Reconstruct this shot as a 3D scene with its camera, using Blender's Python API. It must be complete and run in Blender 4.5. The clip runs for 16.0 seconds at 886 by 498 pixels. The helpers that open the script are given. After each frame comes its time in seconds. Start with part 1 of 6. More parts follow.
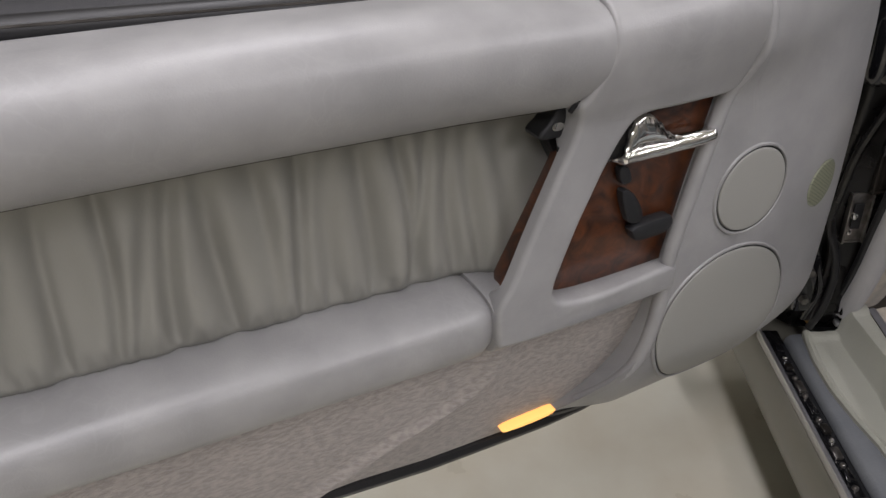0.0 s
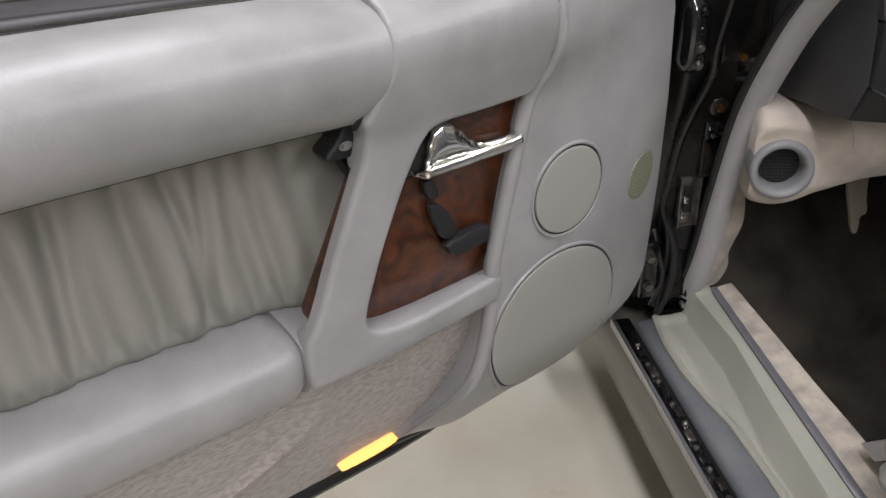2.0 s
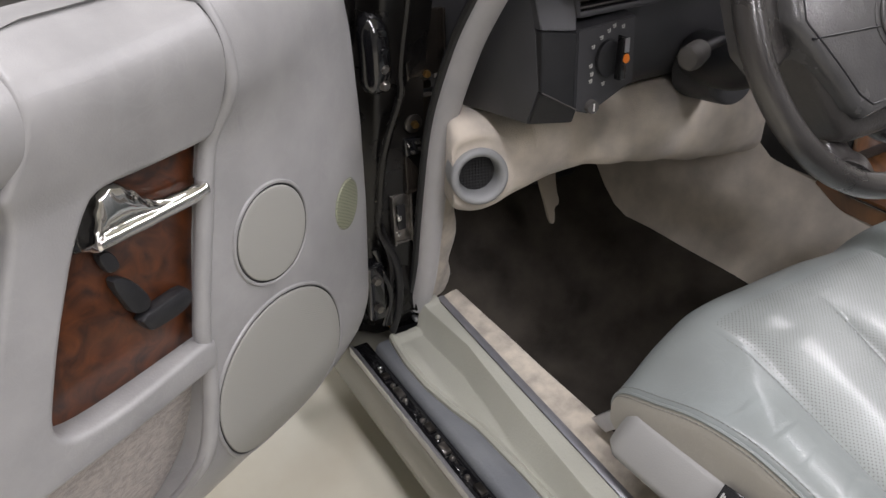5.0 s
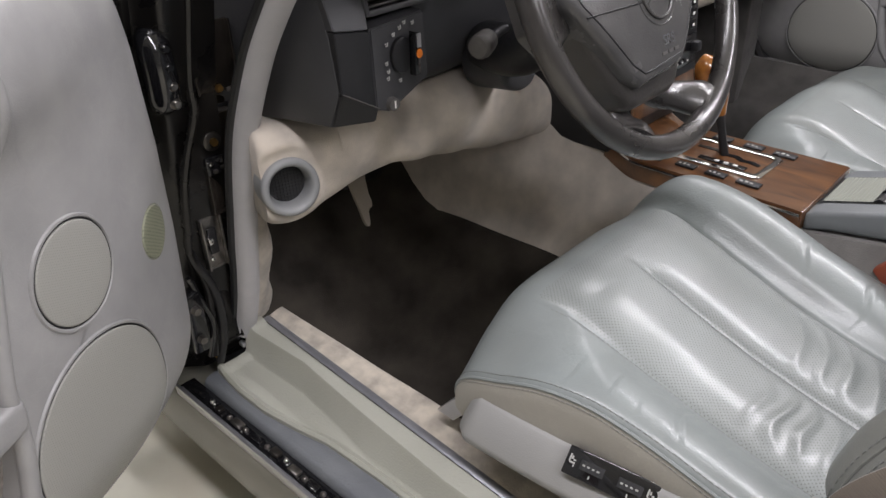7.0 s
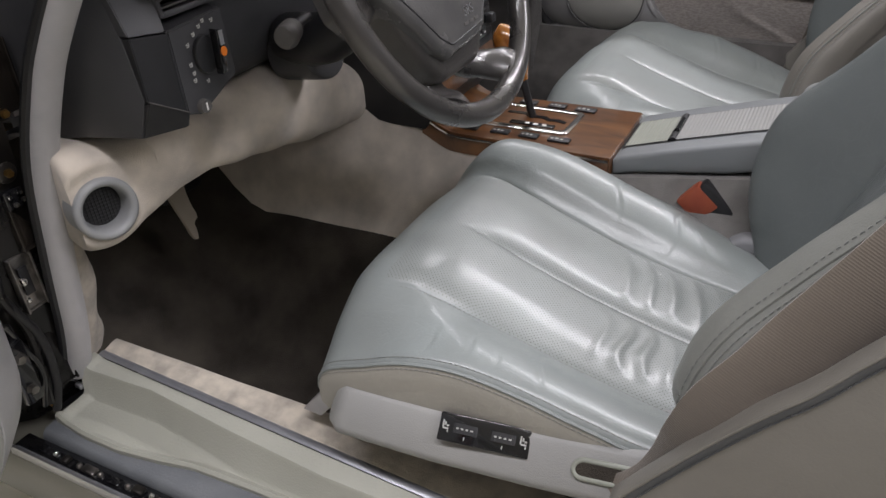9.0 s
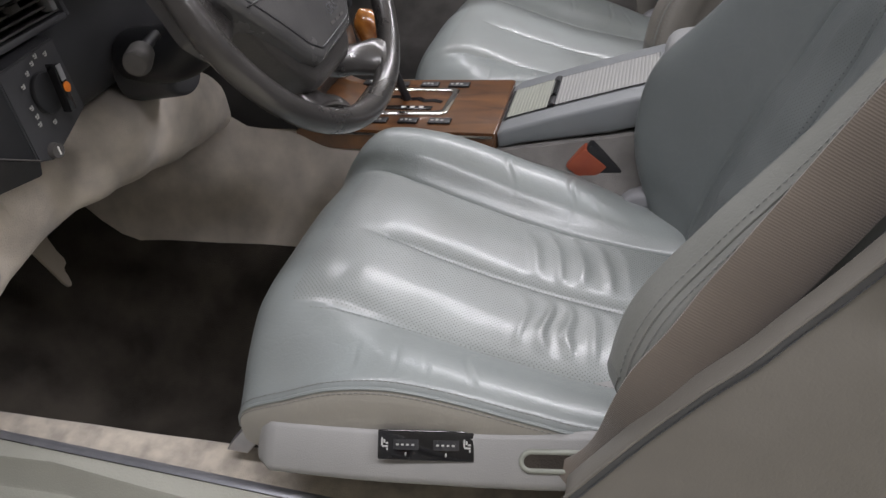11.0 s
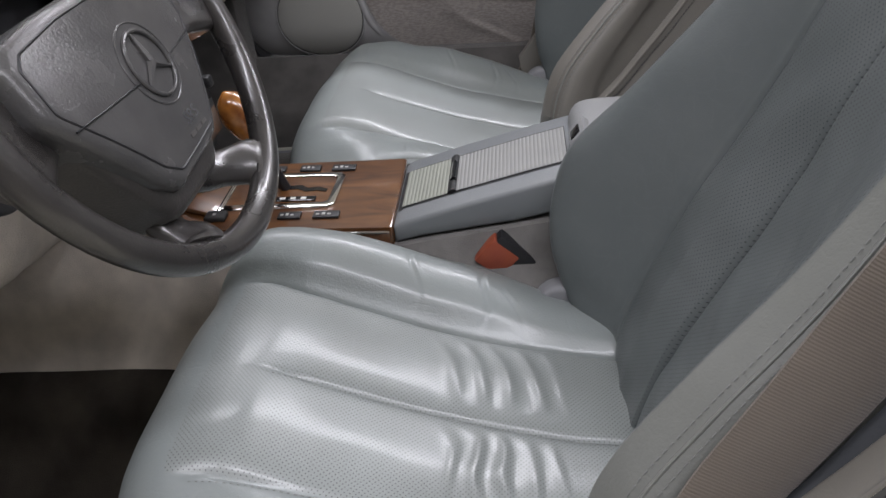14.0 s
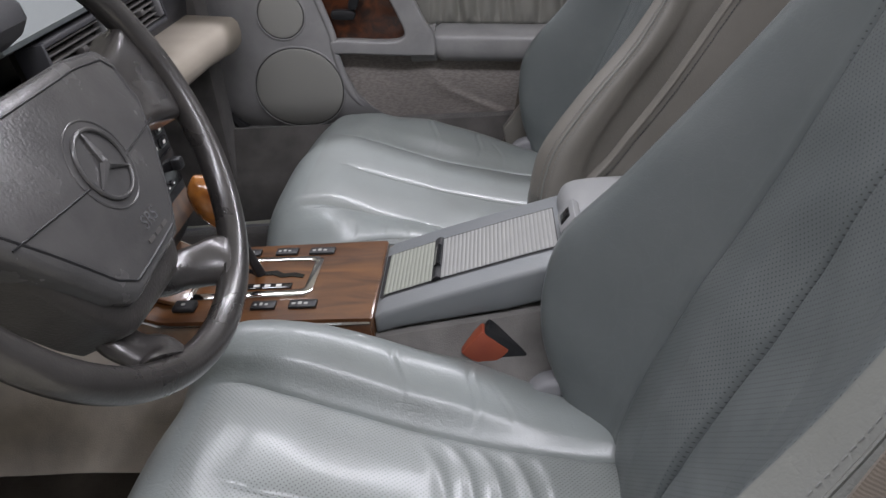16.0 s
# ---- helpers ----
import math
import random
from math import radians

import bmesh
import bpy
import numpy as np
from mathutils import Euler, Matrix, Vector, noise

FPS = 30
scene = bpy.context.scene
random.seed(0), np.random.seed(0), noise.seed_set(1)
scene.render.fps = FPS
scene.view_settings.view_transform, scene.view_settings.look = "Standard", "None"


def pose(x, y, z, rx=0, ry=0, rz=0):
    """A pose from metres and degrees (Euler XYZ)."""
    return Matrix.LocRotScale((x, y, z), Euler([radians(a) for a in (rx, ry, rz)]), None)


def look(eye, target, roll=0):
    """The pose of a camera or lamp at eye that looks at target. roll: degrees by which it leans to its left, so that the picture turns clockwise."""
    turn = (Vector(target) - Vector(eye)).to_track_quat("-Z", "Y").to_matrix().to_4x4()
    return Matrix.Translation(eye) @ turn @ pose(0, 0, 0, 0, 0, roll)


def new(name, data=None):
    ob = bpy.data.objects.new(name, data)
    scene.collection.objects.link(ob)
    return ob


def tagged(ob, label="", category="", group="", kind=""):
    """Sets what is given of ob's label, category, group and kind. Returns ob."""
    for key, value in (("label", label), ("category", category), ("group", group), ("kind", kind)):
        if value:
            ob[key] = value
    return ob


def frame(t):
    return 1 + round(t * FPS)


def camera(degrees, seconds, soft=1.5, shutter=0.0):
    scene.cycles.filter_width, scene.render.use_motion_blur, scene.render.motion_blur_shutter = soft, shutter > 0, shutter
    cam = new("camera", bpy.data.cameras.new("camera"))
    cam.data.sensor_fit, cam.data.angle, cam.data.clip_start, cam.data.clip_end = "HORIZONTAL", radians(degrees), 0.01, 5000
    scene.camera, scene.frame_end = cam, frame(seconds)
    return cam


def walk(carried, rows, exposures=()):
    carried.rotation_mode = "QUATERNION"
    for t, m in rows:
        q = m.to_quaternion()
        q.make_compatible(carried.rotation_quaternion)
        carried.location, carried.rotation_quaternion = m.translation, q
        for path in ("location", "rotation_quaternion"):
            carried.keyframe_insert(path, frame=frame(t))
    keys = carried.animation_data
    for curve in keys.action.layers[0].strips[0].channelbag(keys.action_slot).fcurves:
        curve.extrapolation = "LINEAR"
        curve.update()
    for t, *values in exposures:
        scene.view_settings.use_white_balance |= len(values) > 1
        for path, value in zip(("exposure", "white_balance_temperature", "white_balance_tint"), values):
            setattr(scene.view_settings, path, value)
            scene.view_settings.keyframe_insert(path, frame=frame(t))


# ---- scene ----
cam = camera(60.0, 16.0)
PATH = [
    (0, (0.088, -1.145, 1.128), (-1.609, -1.233, 0.074), -3.4),
    (0.5, (0.073, -1.124, 1.126), (-1.623, -1.152, 0.068), -3.7),
    (1, (0.059, -1.106, 1.123), (-1.635, -1.06, 0.06), -3.9),
    (1.5, (0.047, -1.09, 1.119), (-1.641, -0.971, 0.053), -4.0),
    (2, (0.036, -1.074, 1.116), (-1.641, -0.871, 0.046), -3.9),
    (2.5, (0.028, -1.063, 1.114), (-1.634, -0.77, 0.04), -3.6),
    (3, (0.019, -1.056, 1.113), (-1.616, -0.649, 0.036), -3.0),
    (3.5, (0.014, -1.049, 1.112), (-1.592, -0.531, 0.039), -2.6),
    (4, (0.006, -1.043, 1.111), (-1.559, -0.404, 0.043), -2.2),
    (4.5, (0.002, -1.038, 1.11), (-1.521, -0.292, 0.051), -1.9),
    (7, (-0.01, -1.047, 1.097), (-1.191, 0.187, 0.057), -1.7),
    (7.5, (-0.011, -1.058, 1.094), (-1.097, 0.262, 0.056), -1.5),
    (8, (-0.011, -1.063, 1.094), (-0.999, 0.327, 0.049), -1.8),
    (8.5, (-0.01, -1.066, 1.09), (-0.915, 0.376, 0.041), -2.5),
    (9, (-0.014, -1.064, 1.089), (-0.832, 0.416, 0.021), -3.5),
    (11.5, (-0.071, -1.003, 1.11), (-0.525, 0.547, -0.069), -7.7),
    (12, (-0.085, -0.974, 1.11), (-0.481, 0.595, -0.065), -7.4),
    (12.5, (-0.096, -0.947, 1.11), (-0.44, 0.639, -0.059), -7.0),
    (13, (-0.107, -0.919, 1.109), (-0.393, 0.686, -0.05), -6.3),
    (13.5, (-0.113, -0.894, 1.108), (-0.353, 0.727, -0.038), -5.8),
    (14, (-0.115, -0.872, 1.11), (-0.319, 0.766, -0.019), -5.3),
    (14.5, (-0.116, -0.854, 1.112), (-0.299, 0.802, 0.006), -5.1),
    (15, (-0.117, -0.837, 1.114), (-0.285, 0.84, 0.036), -5.0),
    (15.5, (-0.12, -0.821, 1.114), (-0.279, 0.877, 0.068), -5.0),
    (16, (-0.119, -0.803, 1.116), (-0.278, 0.913, 0.1), -4.9),
]
EXPOSURES = [(0, -0.25, 6500, 10), (1, -0.12, 6500, 10), (2, 0.08, 6500, 10), (3, 0.17, 6500, 10), (4.5, 0.29, 6500, 10), (7, 0.23, 6480, 10), (9, 0.14, 6450, 10), (11.5, 0.05, 6400, 10), (12.5, 0.0, 6340, 10), (14.5, 0.0, 6270, 10), (16, 0.06, 6240, 10)]
walk(cam, [(t, look(eye, target, roll)) for t, eye, target, roll in PATH], EXPOSURES)

# ---- world and lights ----
world = bpy.data.worlds.new("garage")
world.use_nodes = True
world.node_tree.nodes["Background"].inputs[0].default_value = (0.9, 0.95, 1.0, 1)
world.node_tree.nodes["Background"].inputs[1].default_value = 0.085
scene.world = world


def ceiling_lamp(x, y, z, sx, sy, watts, colour=(1.0, 0.98, 0.95)):
    data = bpy.data.lights.new("ceiling_lamp", "AREA")
    data.shape, data.size, data.size_y, data.energy, data.color = "RECTANGLE", sx, sy, watts, colour
    ob = new("ceiling_lamp", data)
    ob.matrix_world = pose(x, y, z)
    return ob


# rows of tubes over the car and behind it
for lx, ly, watts in ((-1.4, 1.75, 29), (-1.4, -1.2, 25), (0.5, 1.75, 52), (0.5, -1.2, 34), (2.5, 1.75, 68), (2.5, -1.2, 45)):
    ceiling_lamp(lx, ly, 2.95, 1.6, 0.26, watts * 1.05, (1.0, 0.965, 1.02))


# ---- materials ----
def material(name, colour, rough=0.5, metal=0.0, second=None, scale=8.0, mix=0.5, grain=0.0, grain_scale=300.0, coat=0.0,
             rough_var=0.0, sheen=0.0, spec=0.5, detail=4.0, stretch=None, creases=0.0, crease_scale=30.0, coat_rough=0.06, veins=0.0, swirl=0.0):
    """A surface with stains at one scale, grain at another, and optional fine creases."""
    m = bpy.data.materials.new(name)
    m.use_nodes = True
    nt = m.node_tree
    p = nt.nodes["Principled BSDF"]
    p.inputs["Base Color"].default_value = (*colour, 1)
    p.inputs["Roughness"].default_value = rough
    p.inputs["Metallic"].default_value = metal
    p.inputs["Specular IOR Level"].default_value = spec
    p.inputs["Coat Weight"].default_value = coat
    p.inputs["Coat Roughness"].default_value = coat_rough
    p.inputs["Sheen Weight"].default_value = sheen
    tc = nt.nodes.new("ShaderNodeTexCoord")
    where = tc.outputs["Object"]
    if stretch:
        mp = nt.nodes.new("ShaderNodeMapping")
        mp.inputs["Scale"].default_value = stretch
        nt.links.new(where, mp.inputs[0])
        where = mp.outputs[0]
    if second:
        n = nt.nodes.new("ShaderNodeTexNoise")
        n.inputs["Scale"].default_value, n.inputs["Detail"].default_value, n.inputs["Distortion"].default_value = scale, detail, swirl
        nt.links.new(where, n.inputs["Vector"])
        ramp = nt.nodes.new("ShaderNodeMapRange")
        ramp.inputs["From Min"].default_value, ramp.inputs["From Max"].default_value = 0.5 - 0.11 / mix, 0.5 + 0.11 / mix
        nt.links.new(n.outputs["Fac"], ramp.inputs[0])
        mx = nt.nodes.new("ShaderNodeMix")
        mx.data_type = "RGBA"
        mx.inputs[6].default_value, mx.inputs[7].default_value = (*colour, 1), (*second, 1)
        nt.links.new(ramp.outputs[0], mx.inputs[0])
        nt.links.new(mx.outputs[2], p.inputs["Base Color"])
        if rough_var:
            rr = nt.nodes.new("ShaderNodeMapRange")
            rr.inputs["To Min"].default_value, rr.inputs["To Max"].default_value = rough - rough_var, rough + rough_var
            nt.links.new(n.outputs["Fac"], rr.inputs[0])
            nt.links.new(rr.outputs[0], p.inputs["Roughness"])
    height = None
    if grain:
        g = nt.nodes.new("ShaderNodeTexNoise")
        g.inputs["Scale"].default_value, g.inputs["Detail"].default_value = grain_scale, 3
        nt.links.new(where, g.inputs["Vector"])
        b = nt.nodes.new("ShaderNodeBump")
        b.inputs["Strength"].default_value, b.inputs["Distance"].default_value = grain, 0.002
        nt.links.new(g.outputs["Fac"], b.inputs["Height"])
        height = b
    if creases:
        v = nt.nodes.new("ShaderNodeTexVoronoi")
        v.feature = "DISTANCE_TO_EDGE"
        v.inputs["Scale"].default_value = crease_scale
        wob = nt.nodes.new("ShaderNodeTexNoise")
        wob.inputs["Scale"].default_value = crease_scale * 0.4
        add = nt.nodes.new("ShaderNodeMixRGB")
        add.blend_type, add.inputs[0].default_value = "ADD", 0.12
        nt.links.new(where, wob.inputs["Vector"])
        nt.links.new(where, add.inputs[1])
        nt.links.new(wob.outputs["Color"], add.inputs[2])
        nt.links.new(add.outputs[0], v.inputs["Vector"])
        mr = nt.nodes.new("ShaderNodeMapRange")
        mr.inputs["From Max"].default_value = 0.06
        nt.links.new(v.outputs["Distance"], mr.inputs[0])
        b2 = nt.nodes.new("ShaderNodeBump")
        b2.inputs["Strength"].default_value, b2.inputs["Distance"].default_value = creases, 0.002
        nt.links.new(mr.outputs[0], b2.inputs["Height"])
        if height:
            nt.links.new(height.outputs[0], b2.inputs["Normal"])
        height = b2
        if veins:
            thin = nt.nodes.new("ShaderNodeMapRange")
            thin.inputs["From Max"].default_value = 0.09
            thin.inputs["To Min"].default_value, thin.inputs["To Max"].default_value = veins, 0.0
            nt.links.new(v.outputs["Distance"], thin.inputs[0])
            gate = nt.nodes.new("ShaderNodeMath")
            gate.operation = "MULTIPLY"
            nt.links.new(thin.outputs[0], gate.inputs[0])
            patch = nt.nodes.new("ShaderNodeTexNoise")
            patch.inputs["Scale"].default_value, patch.inputs["Detail"].default_value = crease_scale * 0.25, 3
            nt.links.new(where, patch.inputs["Vector"])
            lift = nt.nodes.new("ShaderNodeMapRange")
            lift.inputs["From Min"].default_value, lift.inputs["From Max"].default_value = 0.42, 0.62
            nt.links.new(patch.outputs["Fac"], lift.inputs[0])
            nt.links.new(lift.outputs[0], gate.inputs[1])
            pale = nt.nodes.new("ShaderNodeMix")
            pale.data_type = "RGBA"
            nt.links.new(gate.outputs[0], pale.inputs[0])
            nt.links.new(mx.outputs[2], pale.inputs[6])
            pale.inputs[7].default_value = (*[min(1, c * 1.7) for c in second], 1)
            nt.links.new(pale.outputs[2], p.inputs["Base Color"])
    if height:
        nt.links.new(height.outputs[0], p.inputs["Normal"])
    return m


def perforate(m, pitch=0.0056, axis=(1, 1, 0), size=0.30, dark=0.5):
    """Rows of small punched holes in a leather, staggered, in the plane of two of its axes."""
    nt = m.node_tree
    p = nt.nodes["Principled BSDF"]
    tc = nt.nodes.new("ShaderNodeTexCoord")
    sep = nt.nodes.new("ShaderNodeSeparateXYZ")
    nt.links.new(tc.outputs["Object"], sep.inputs[0])
    picks = [n for n in range(3) if axis[n]]
    waves = []
    for a, b, sgn in ((picks[0], picks[1], 1), (picks[0], picks[1], -1)):
        s = nt.nodes.new("ShaderNodeMath")
        s.operation = "ADD" if sgn > 0 else "SUBTRACT"
        nt.links.new(sep.outputs[a], s.inputs[0])
        nt.links.new(sep.outputs[b], s.inputs[1])
        k = nt.nodes.new("ShaderNodeMath")
        k.operation = "MULTIPLY"
        k.inputs[1].default_value = math.pi / pitch
        nt.links.new(s.outputs[0], k.inputs[0])
        c = nt.nodes.new("ShaderNodeMath")
        c.operation = "SINE"
        nt.links.new(k.outputs[0], c.inputs[0])
        sq = nt.nodes.new("ShaderNodeMath")
        sq.operation = "MULTIPLY"
        nt.links.new(c.outputs[0], sq.inputs[0])
        nt.links.new(c.outputs[0], sq.inputs[1])
        waves.append(sq)
    mul = nt.nodes.new("ShaderNodeMath")
    mul.operation = "MULTIPLY"
    nt.links.new(waves[0].outputs[0], mul.inputs[0])
    nt.links.new(waves[1].outputs[0], mul.inputs[1])
    hole = nt.nodes.new("ShaderNodeMapRange")
    hole.inputs["From Min"].default_value, hole.inputs["From Max"].default_value = 1 - size, 1 - size * 0.4
    nt.links.new(mul.outputs[0], hole.inputs[0])
    old = p.inputs["Base Color"].links[0].from_socket if p.inputs["Base Color"].links else None
    mx = nt.nodes.new("ShaderNodeMix")
    mx.data_type = "RGBA"
    if old:
        nt.links.new(old, mx.inputs[6])
    else:
        mx.inputs[6].default_value = p.inputs["Base Color"].default_value
    c0 = p.inputs["Base Color"].default_value
    mx.inputs[7].default_value = (c0[0] * dark, c0[1] * dark, c0[2] * dark, 1)
    nt.links.new(hole.outputs[0], mx.inputs[0])
    nt.links.new(mx.outputs[2], p.inputs["Base Color"])
    b = nt.nodes.new("ShaderNodeBump")
    b.invert = True
    b.inputs["Strength"].default_value, b.inputs["Distance"].default_value = 0.22, 0.001
    nt.links.new(hole.outputs[0], b.inputs["Height"])
    if p.inputs["Normal"].links:
        nt.links.new(p.inputs["Normal"].links[0].from_socket, b.inputs["Normal"])
    nt.links.new(b.outputs[0], p.inputs["Normal"])
    return m


DOOR_LEATHER = material("door_leather", (0.262, 0.260, 0.260), 0.37, second=(0.332, 0.329, 0.327), scale=19, detail=9, mix=0.55, grain=0.12, grain_scale=700, creases=0.02, crease_scale=46, rough_var=0.09, veins=0.05)
PLEAT_LEATHER = material("pleat_leather", (0.243, 0.239, 0.213), 0.38, second=(0.285, 0.28, 0.252), scale=8, detail=8, grain=0.1, grain_scale=700)
SEAT_LEATHER = material("seat_leather", (0.221, 0.240, 0.234), 0.35, second=(0.248, 0.275, 0.271), scale=11, detail=8, grain=0.17, grain_scale=480, creases=0.05, crease_scale=30, coat=0.26, coat_rough=0.17, rough_var=0.08, veins=0.05)
SEAT_PERF = perforate(material("perforated_leather", (0.223, 0.239, 0.230), 0.39, second=(0.256, 0.279, 0.272), scale=11, detail=8, grain=0.17, grain_scale=480, coat=0.34, coat_rough=0.18, rough_var=0.10, creases=0.04, crease_scale=38), pitch=0.0050, size=0.30, dark=0.2)
# Seat leather in a darker copy: the shade on the forward-facing backrests.
BACK_PERF_SHADED = perforate(material("back_perforated_shaded", (0.118, 0.133, 0.134), 0.40, second=(0.150, 0.164, 0.164), scale=9, detail=8, grain=0.12, grain_scale=600), pitch=0.0054, axis=(0, 1, 1), size=0.32, dark=0.35)
BACK_LEATHER_SHADED = material("back_leather_shaded", (0.117, 0.133, 0.134), 0.36, second=(0.149, 0.164, 0.164), scale=9, detail=8, grain=0.12, grain_scale=600, creases=0.03, crease_scale=40, veins=0.05)
# Backrest flank, coloured lighter and warmer for its angle to the light.
EDGE_LEATHER_LIT = material("edge_leather_lit", (0.165, 0.17, 0.155), 0.40, second=(0.20, 0.205, 0.19), scale=12, detail=8, grain=0.14, grain_scale=500, creases=0.05, crease_scale=50, veins=0.05)
PANEL_LEATHER = material("panel_leather", (0.34, 0.325, 0.290), 0.40, second=(0.39, 0.374, 0.336), scale=12, detail=8, grain=0.14, grain_scale=500, creases=0.05, crease_scale=50, veins=0.06)
SHELL_LEATHER = material("shell_leather", (0.155, 0.146, 0.128), 0.46, second=(0.19, 0.18, 0.16), scale=9, detail=8, grain=0.14, grain_scale=420, creases=0.04, crease_scale=50)
# Dark blue-grey leather, its colour lowered further for the shade behind the belt.
SHELL_DARK = material("shell_dark_leather", (0.060, 0.064, 0.070), 0.5, second=(0.078, 0.082, 0.088), scale=9, detail=8, grain=0.14, grain_scale=420)
THREAD = material("thread", (0.20, 0.205, 0.195), 0.7)
BOLSTER_SUEDE = material("bolster_suede", (0.70, 0.625, 0.53), 0.95, second=(0.42, 0.38, 0.335), scale=17, mix=0.62, detail=13, grain=0.8, grain_scale=650, sheen=0.3, spec=0.1)
# The beige of the knee suede, darkened for the shade under the dashboard.
BEIGE_SHADED = material("beige_shaded", (0.30, 0.265, 0.218), 0.7, second=(0.35, 0.31, 0.258), scale=14, detail=8, grain=0.3, grain_scale=500)
SUEDE = material("suede_carpet", (0.56, 0.505, 0.42), 0.95, second=(0.35, 0.315, 0.27), scale=40, mix=0.7, detail=12, grain=0.45, grain_scale=650, sheen=0.3, spec=0.1)
TUNNEL_SUEDE = material("tunnel_carpet", (0.64, 0.58, 0.51), 0.95, second=(0.43, 0.395, 0.355), scale=20, mix=0.6, detail=13, grain=0.4, grain_scale=650, sheen=0.3, spec=0.1)
DOOR_CARPET = material("door_carpet", (0.43, 0.39, 0.36), 0.95, second=(0.31, 0.283, 0.262), scale=130, mix=1.0, grain=0.9, grain_scale=500, sheen=0.3, spec=0.1, stretch=(1, 1, 2.5))
MAT_CARPET = material("dark_mat", (0.032, 0.028, 0.024), 0.95, second=(0.066, 0.058, 0.048), scale=13, mix=0.7, detail=10, grain=0.8, grain_scale=600, spec=0.1)
BLACK_PLASTIC = material("black_plastic", (0.012, 0.0125, 0.014), 0.45, second=(0.018, 0.018, 0.02), scale=40, grain=0.2, grain_scale=900)
DASH_PLASTIC = material("dash_plastic", (0.037, 0.0375, 0.041), 0.46, second=(0.053, 0.053, 0.057), scale=12, grain=0.25, grain_scale=800)
DASH_TOP = material("dash_top", (0.11, 0.125, 0.125), 0.45, second=(0.13, 0.145, 0.145), scale=12, grain=0.25, grain_scale=800)
GLOSS_BLACK = material("gloss_black", (0.008, 0.008, 0.009), 0.12, coat=0.5)
BLACK_PAINT = material("black_paint", (0.003, 0.003, 0.0035), 0.28, second=(0.008, 0.007, 0.006), scale=20, coat=0.1, rough_var=0.06, spec=0.35)
RUBBER = material("rubber", (0.012, 0.012, 0.013), 0.45)
GREY_RUBBER = material("grey_rubber", (0.20, 0.205, 0.22), 0.65, second=(0.25, 0.25, 0.26), scale=14, grain=0.2, grain_scale=500)
STRIP_METAL = material("strip_metal", (0.34, 0.345, 0.37), 0.36, 0.6, second=(0.25, 0.255, 0.275), scale=30)
STEP_RUBBER = material("step_rubber", (0.14, 0.15, 0.165), 0.5, second=(0.19, 0.2, 0.21), scale=14, grain=0.3, grain_scale=300)
SEAL_FABRIC = material("seal_fabric", (0.37, 0.365, 0.37), 0.8, second=(0.45, 0.44, 0.44), scale=20, grain=0.5, grain_scale=900, sheen=0.3)
SILL_PLASTIC = material("sill_plastic", (0.36, 0.362, 0.31), 0.38, second=(0.42, 0.42, 0.365), scale=7, detail=8, grain=0.35, grain_scale=330, rough_var=0.08)
ROCKER_PAINT = material("rocker_paint", (0.15, 0.145, 0.118), 0.4, second=(0.18, 0.172, 0.145), scale=6, detail=8, coat=0.3)
CHROME = material("chrome", (0.86, 0.84, 0.82), 0.08, 1.0, second=(0.75, 0.74, 0.72), scale=30)
SATIN = material("satin_metal", (0.62, 0.62, 0.64), 0.33, 0.85, second=(0.5, 0.5, 0.52), scale=20)
DARK_STEEL = material("dark_steel", (0.07, 0.064, 0.058), 0.32, 0.8, second=(0.03, 0.027, 0.024), scale=40)
CLIP_STEEL = material("clip_steel", (0.34, 0.32, 0.30), 0.28, 0.9, second=(0.14, 0.13, 0.12), scale=60)
BROWN_STEEL = material("brown_steel", (0.040, 0.033, 0.027), 0.26, 0.4, second=(0.014, 0.012, 0.010), scale=50, coat=0.4)
BRASS = material("brass", (0.7, 0.42, 0.15), 0.3, 1.0, second=(0.5, 0.3, 0.1), scale=60)
DOOR_WOOD = material("burl_wood", (0.115, 0.034, 0.010), 0.35, second=(0.018, 0.0065, 0.004), scale=42, mix=0.55, coat=0.5, detail=9, swirl=1.6)
CONSOLE_WOOD = material("walnut", (0.180, 0.076, 0.024), 0.3, second=(0.055, 0.021, 0.008), scale=20, mix=0.5, swirl=1.2, coat=0.9, detail=7, stretch=(0.5, 1.6, 1))
KNOB_WOOD = material("knob_wood", (0.36, 0.14, 0.025), 0.2, second=(0.16, 0.05, 0.01), scale=40, mix=0.8, coat=1.0)
# Carpet darkened in colour for the shade between seat and console.
CARPET_SHADED = material("carpet_shaded", (0.20, 0.192, 0.182), 0.95, second=(0.14, 0.134, 0.127), scale=22, detail=9, mix=0.8, grain=0.5, grain_scale=600, sheen=0.3, spec=0.1)
# Passenger-side carpet: the dimmer light there is put into its colour.
FAR_CARPET_SHADED = material("far_carpet_shaded", (0.125, 0.118, 0.112), 0.95, second=(0.085, 0.081, 0.077), scale=22, detail=10, mix=0.7, grain=0.5, grain_scale=600, sheen=0.3, spec=0.1)
LID_GREY = material("lid_grey", (0.26, 0.265, 0.268), 0.45, second=(0.29, 0.294, 0.296), scale=8, grain=0.2, grain_scale=700)
CONSOLE_GREY = material("console_grey", (0.175, 0.188, 0.196), 0.42, second=(0.205, 0.216, 0.222), scale=8, grain=0.2, grain_scale=700)
SLAT_GREY = material("slat_grey", (0.265, 0.268, 0.26), 0.45, second=(0.295, 0.297, 0.288), scale=10)
SLAT_GREEN = material("slat_green", (0.262, 0.275, 0.235), 0.45, second=(0.29, 0.302, 0.26), scale=10)
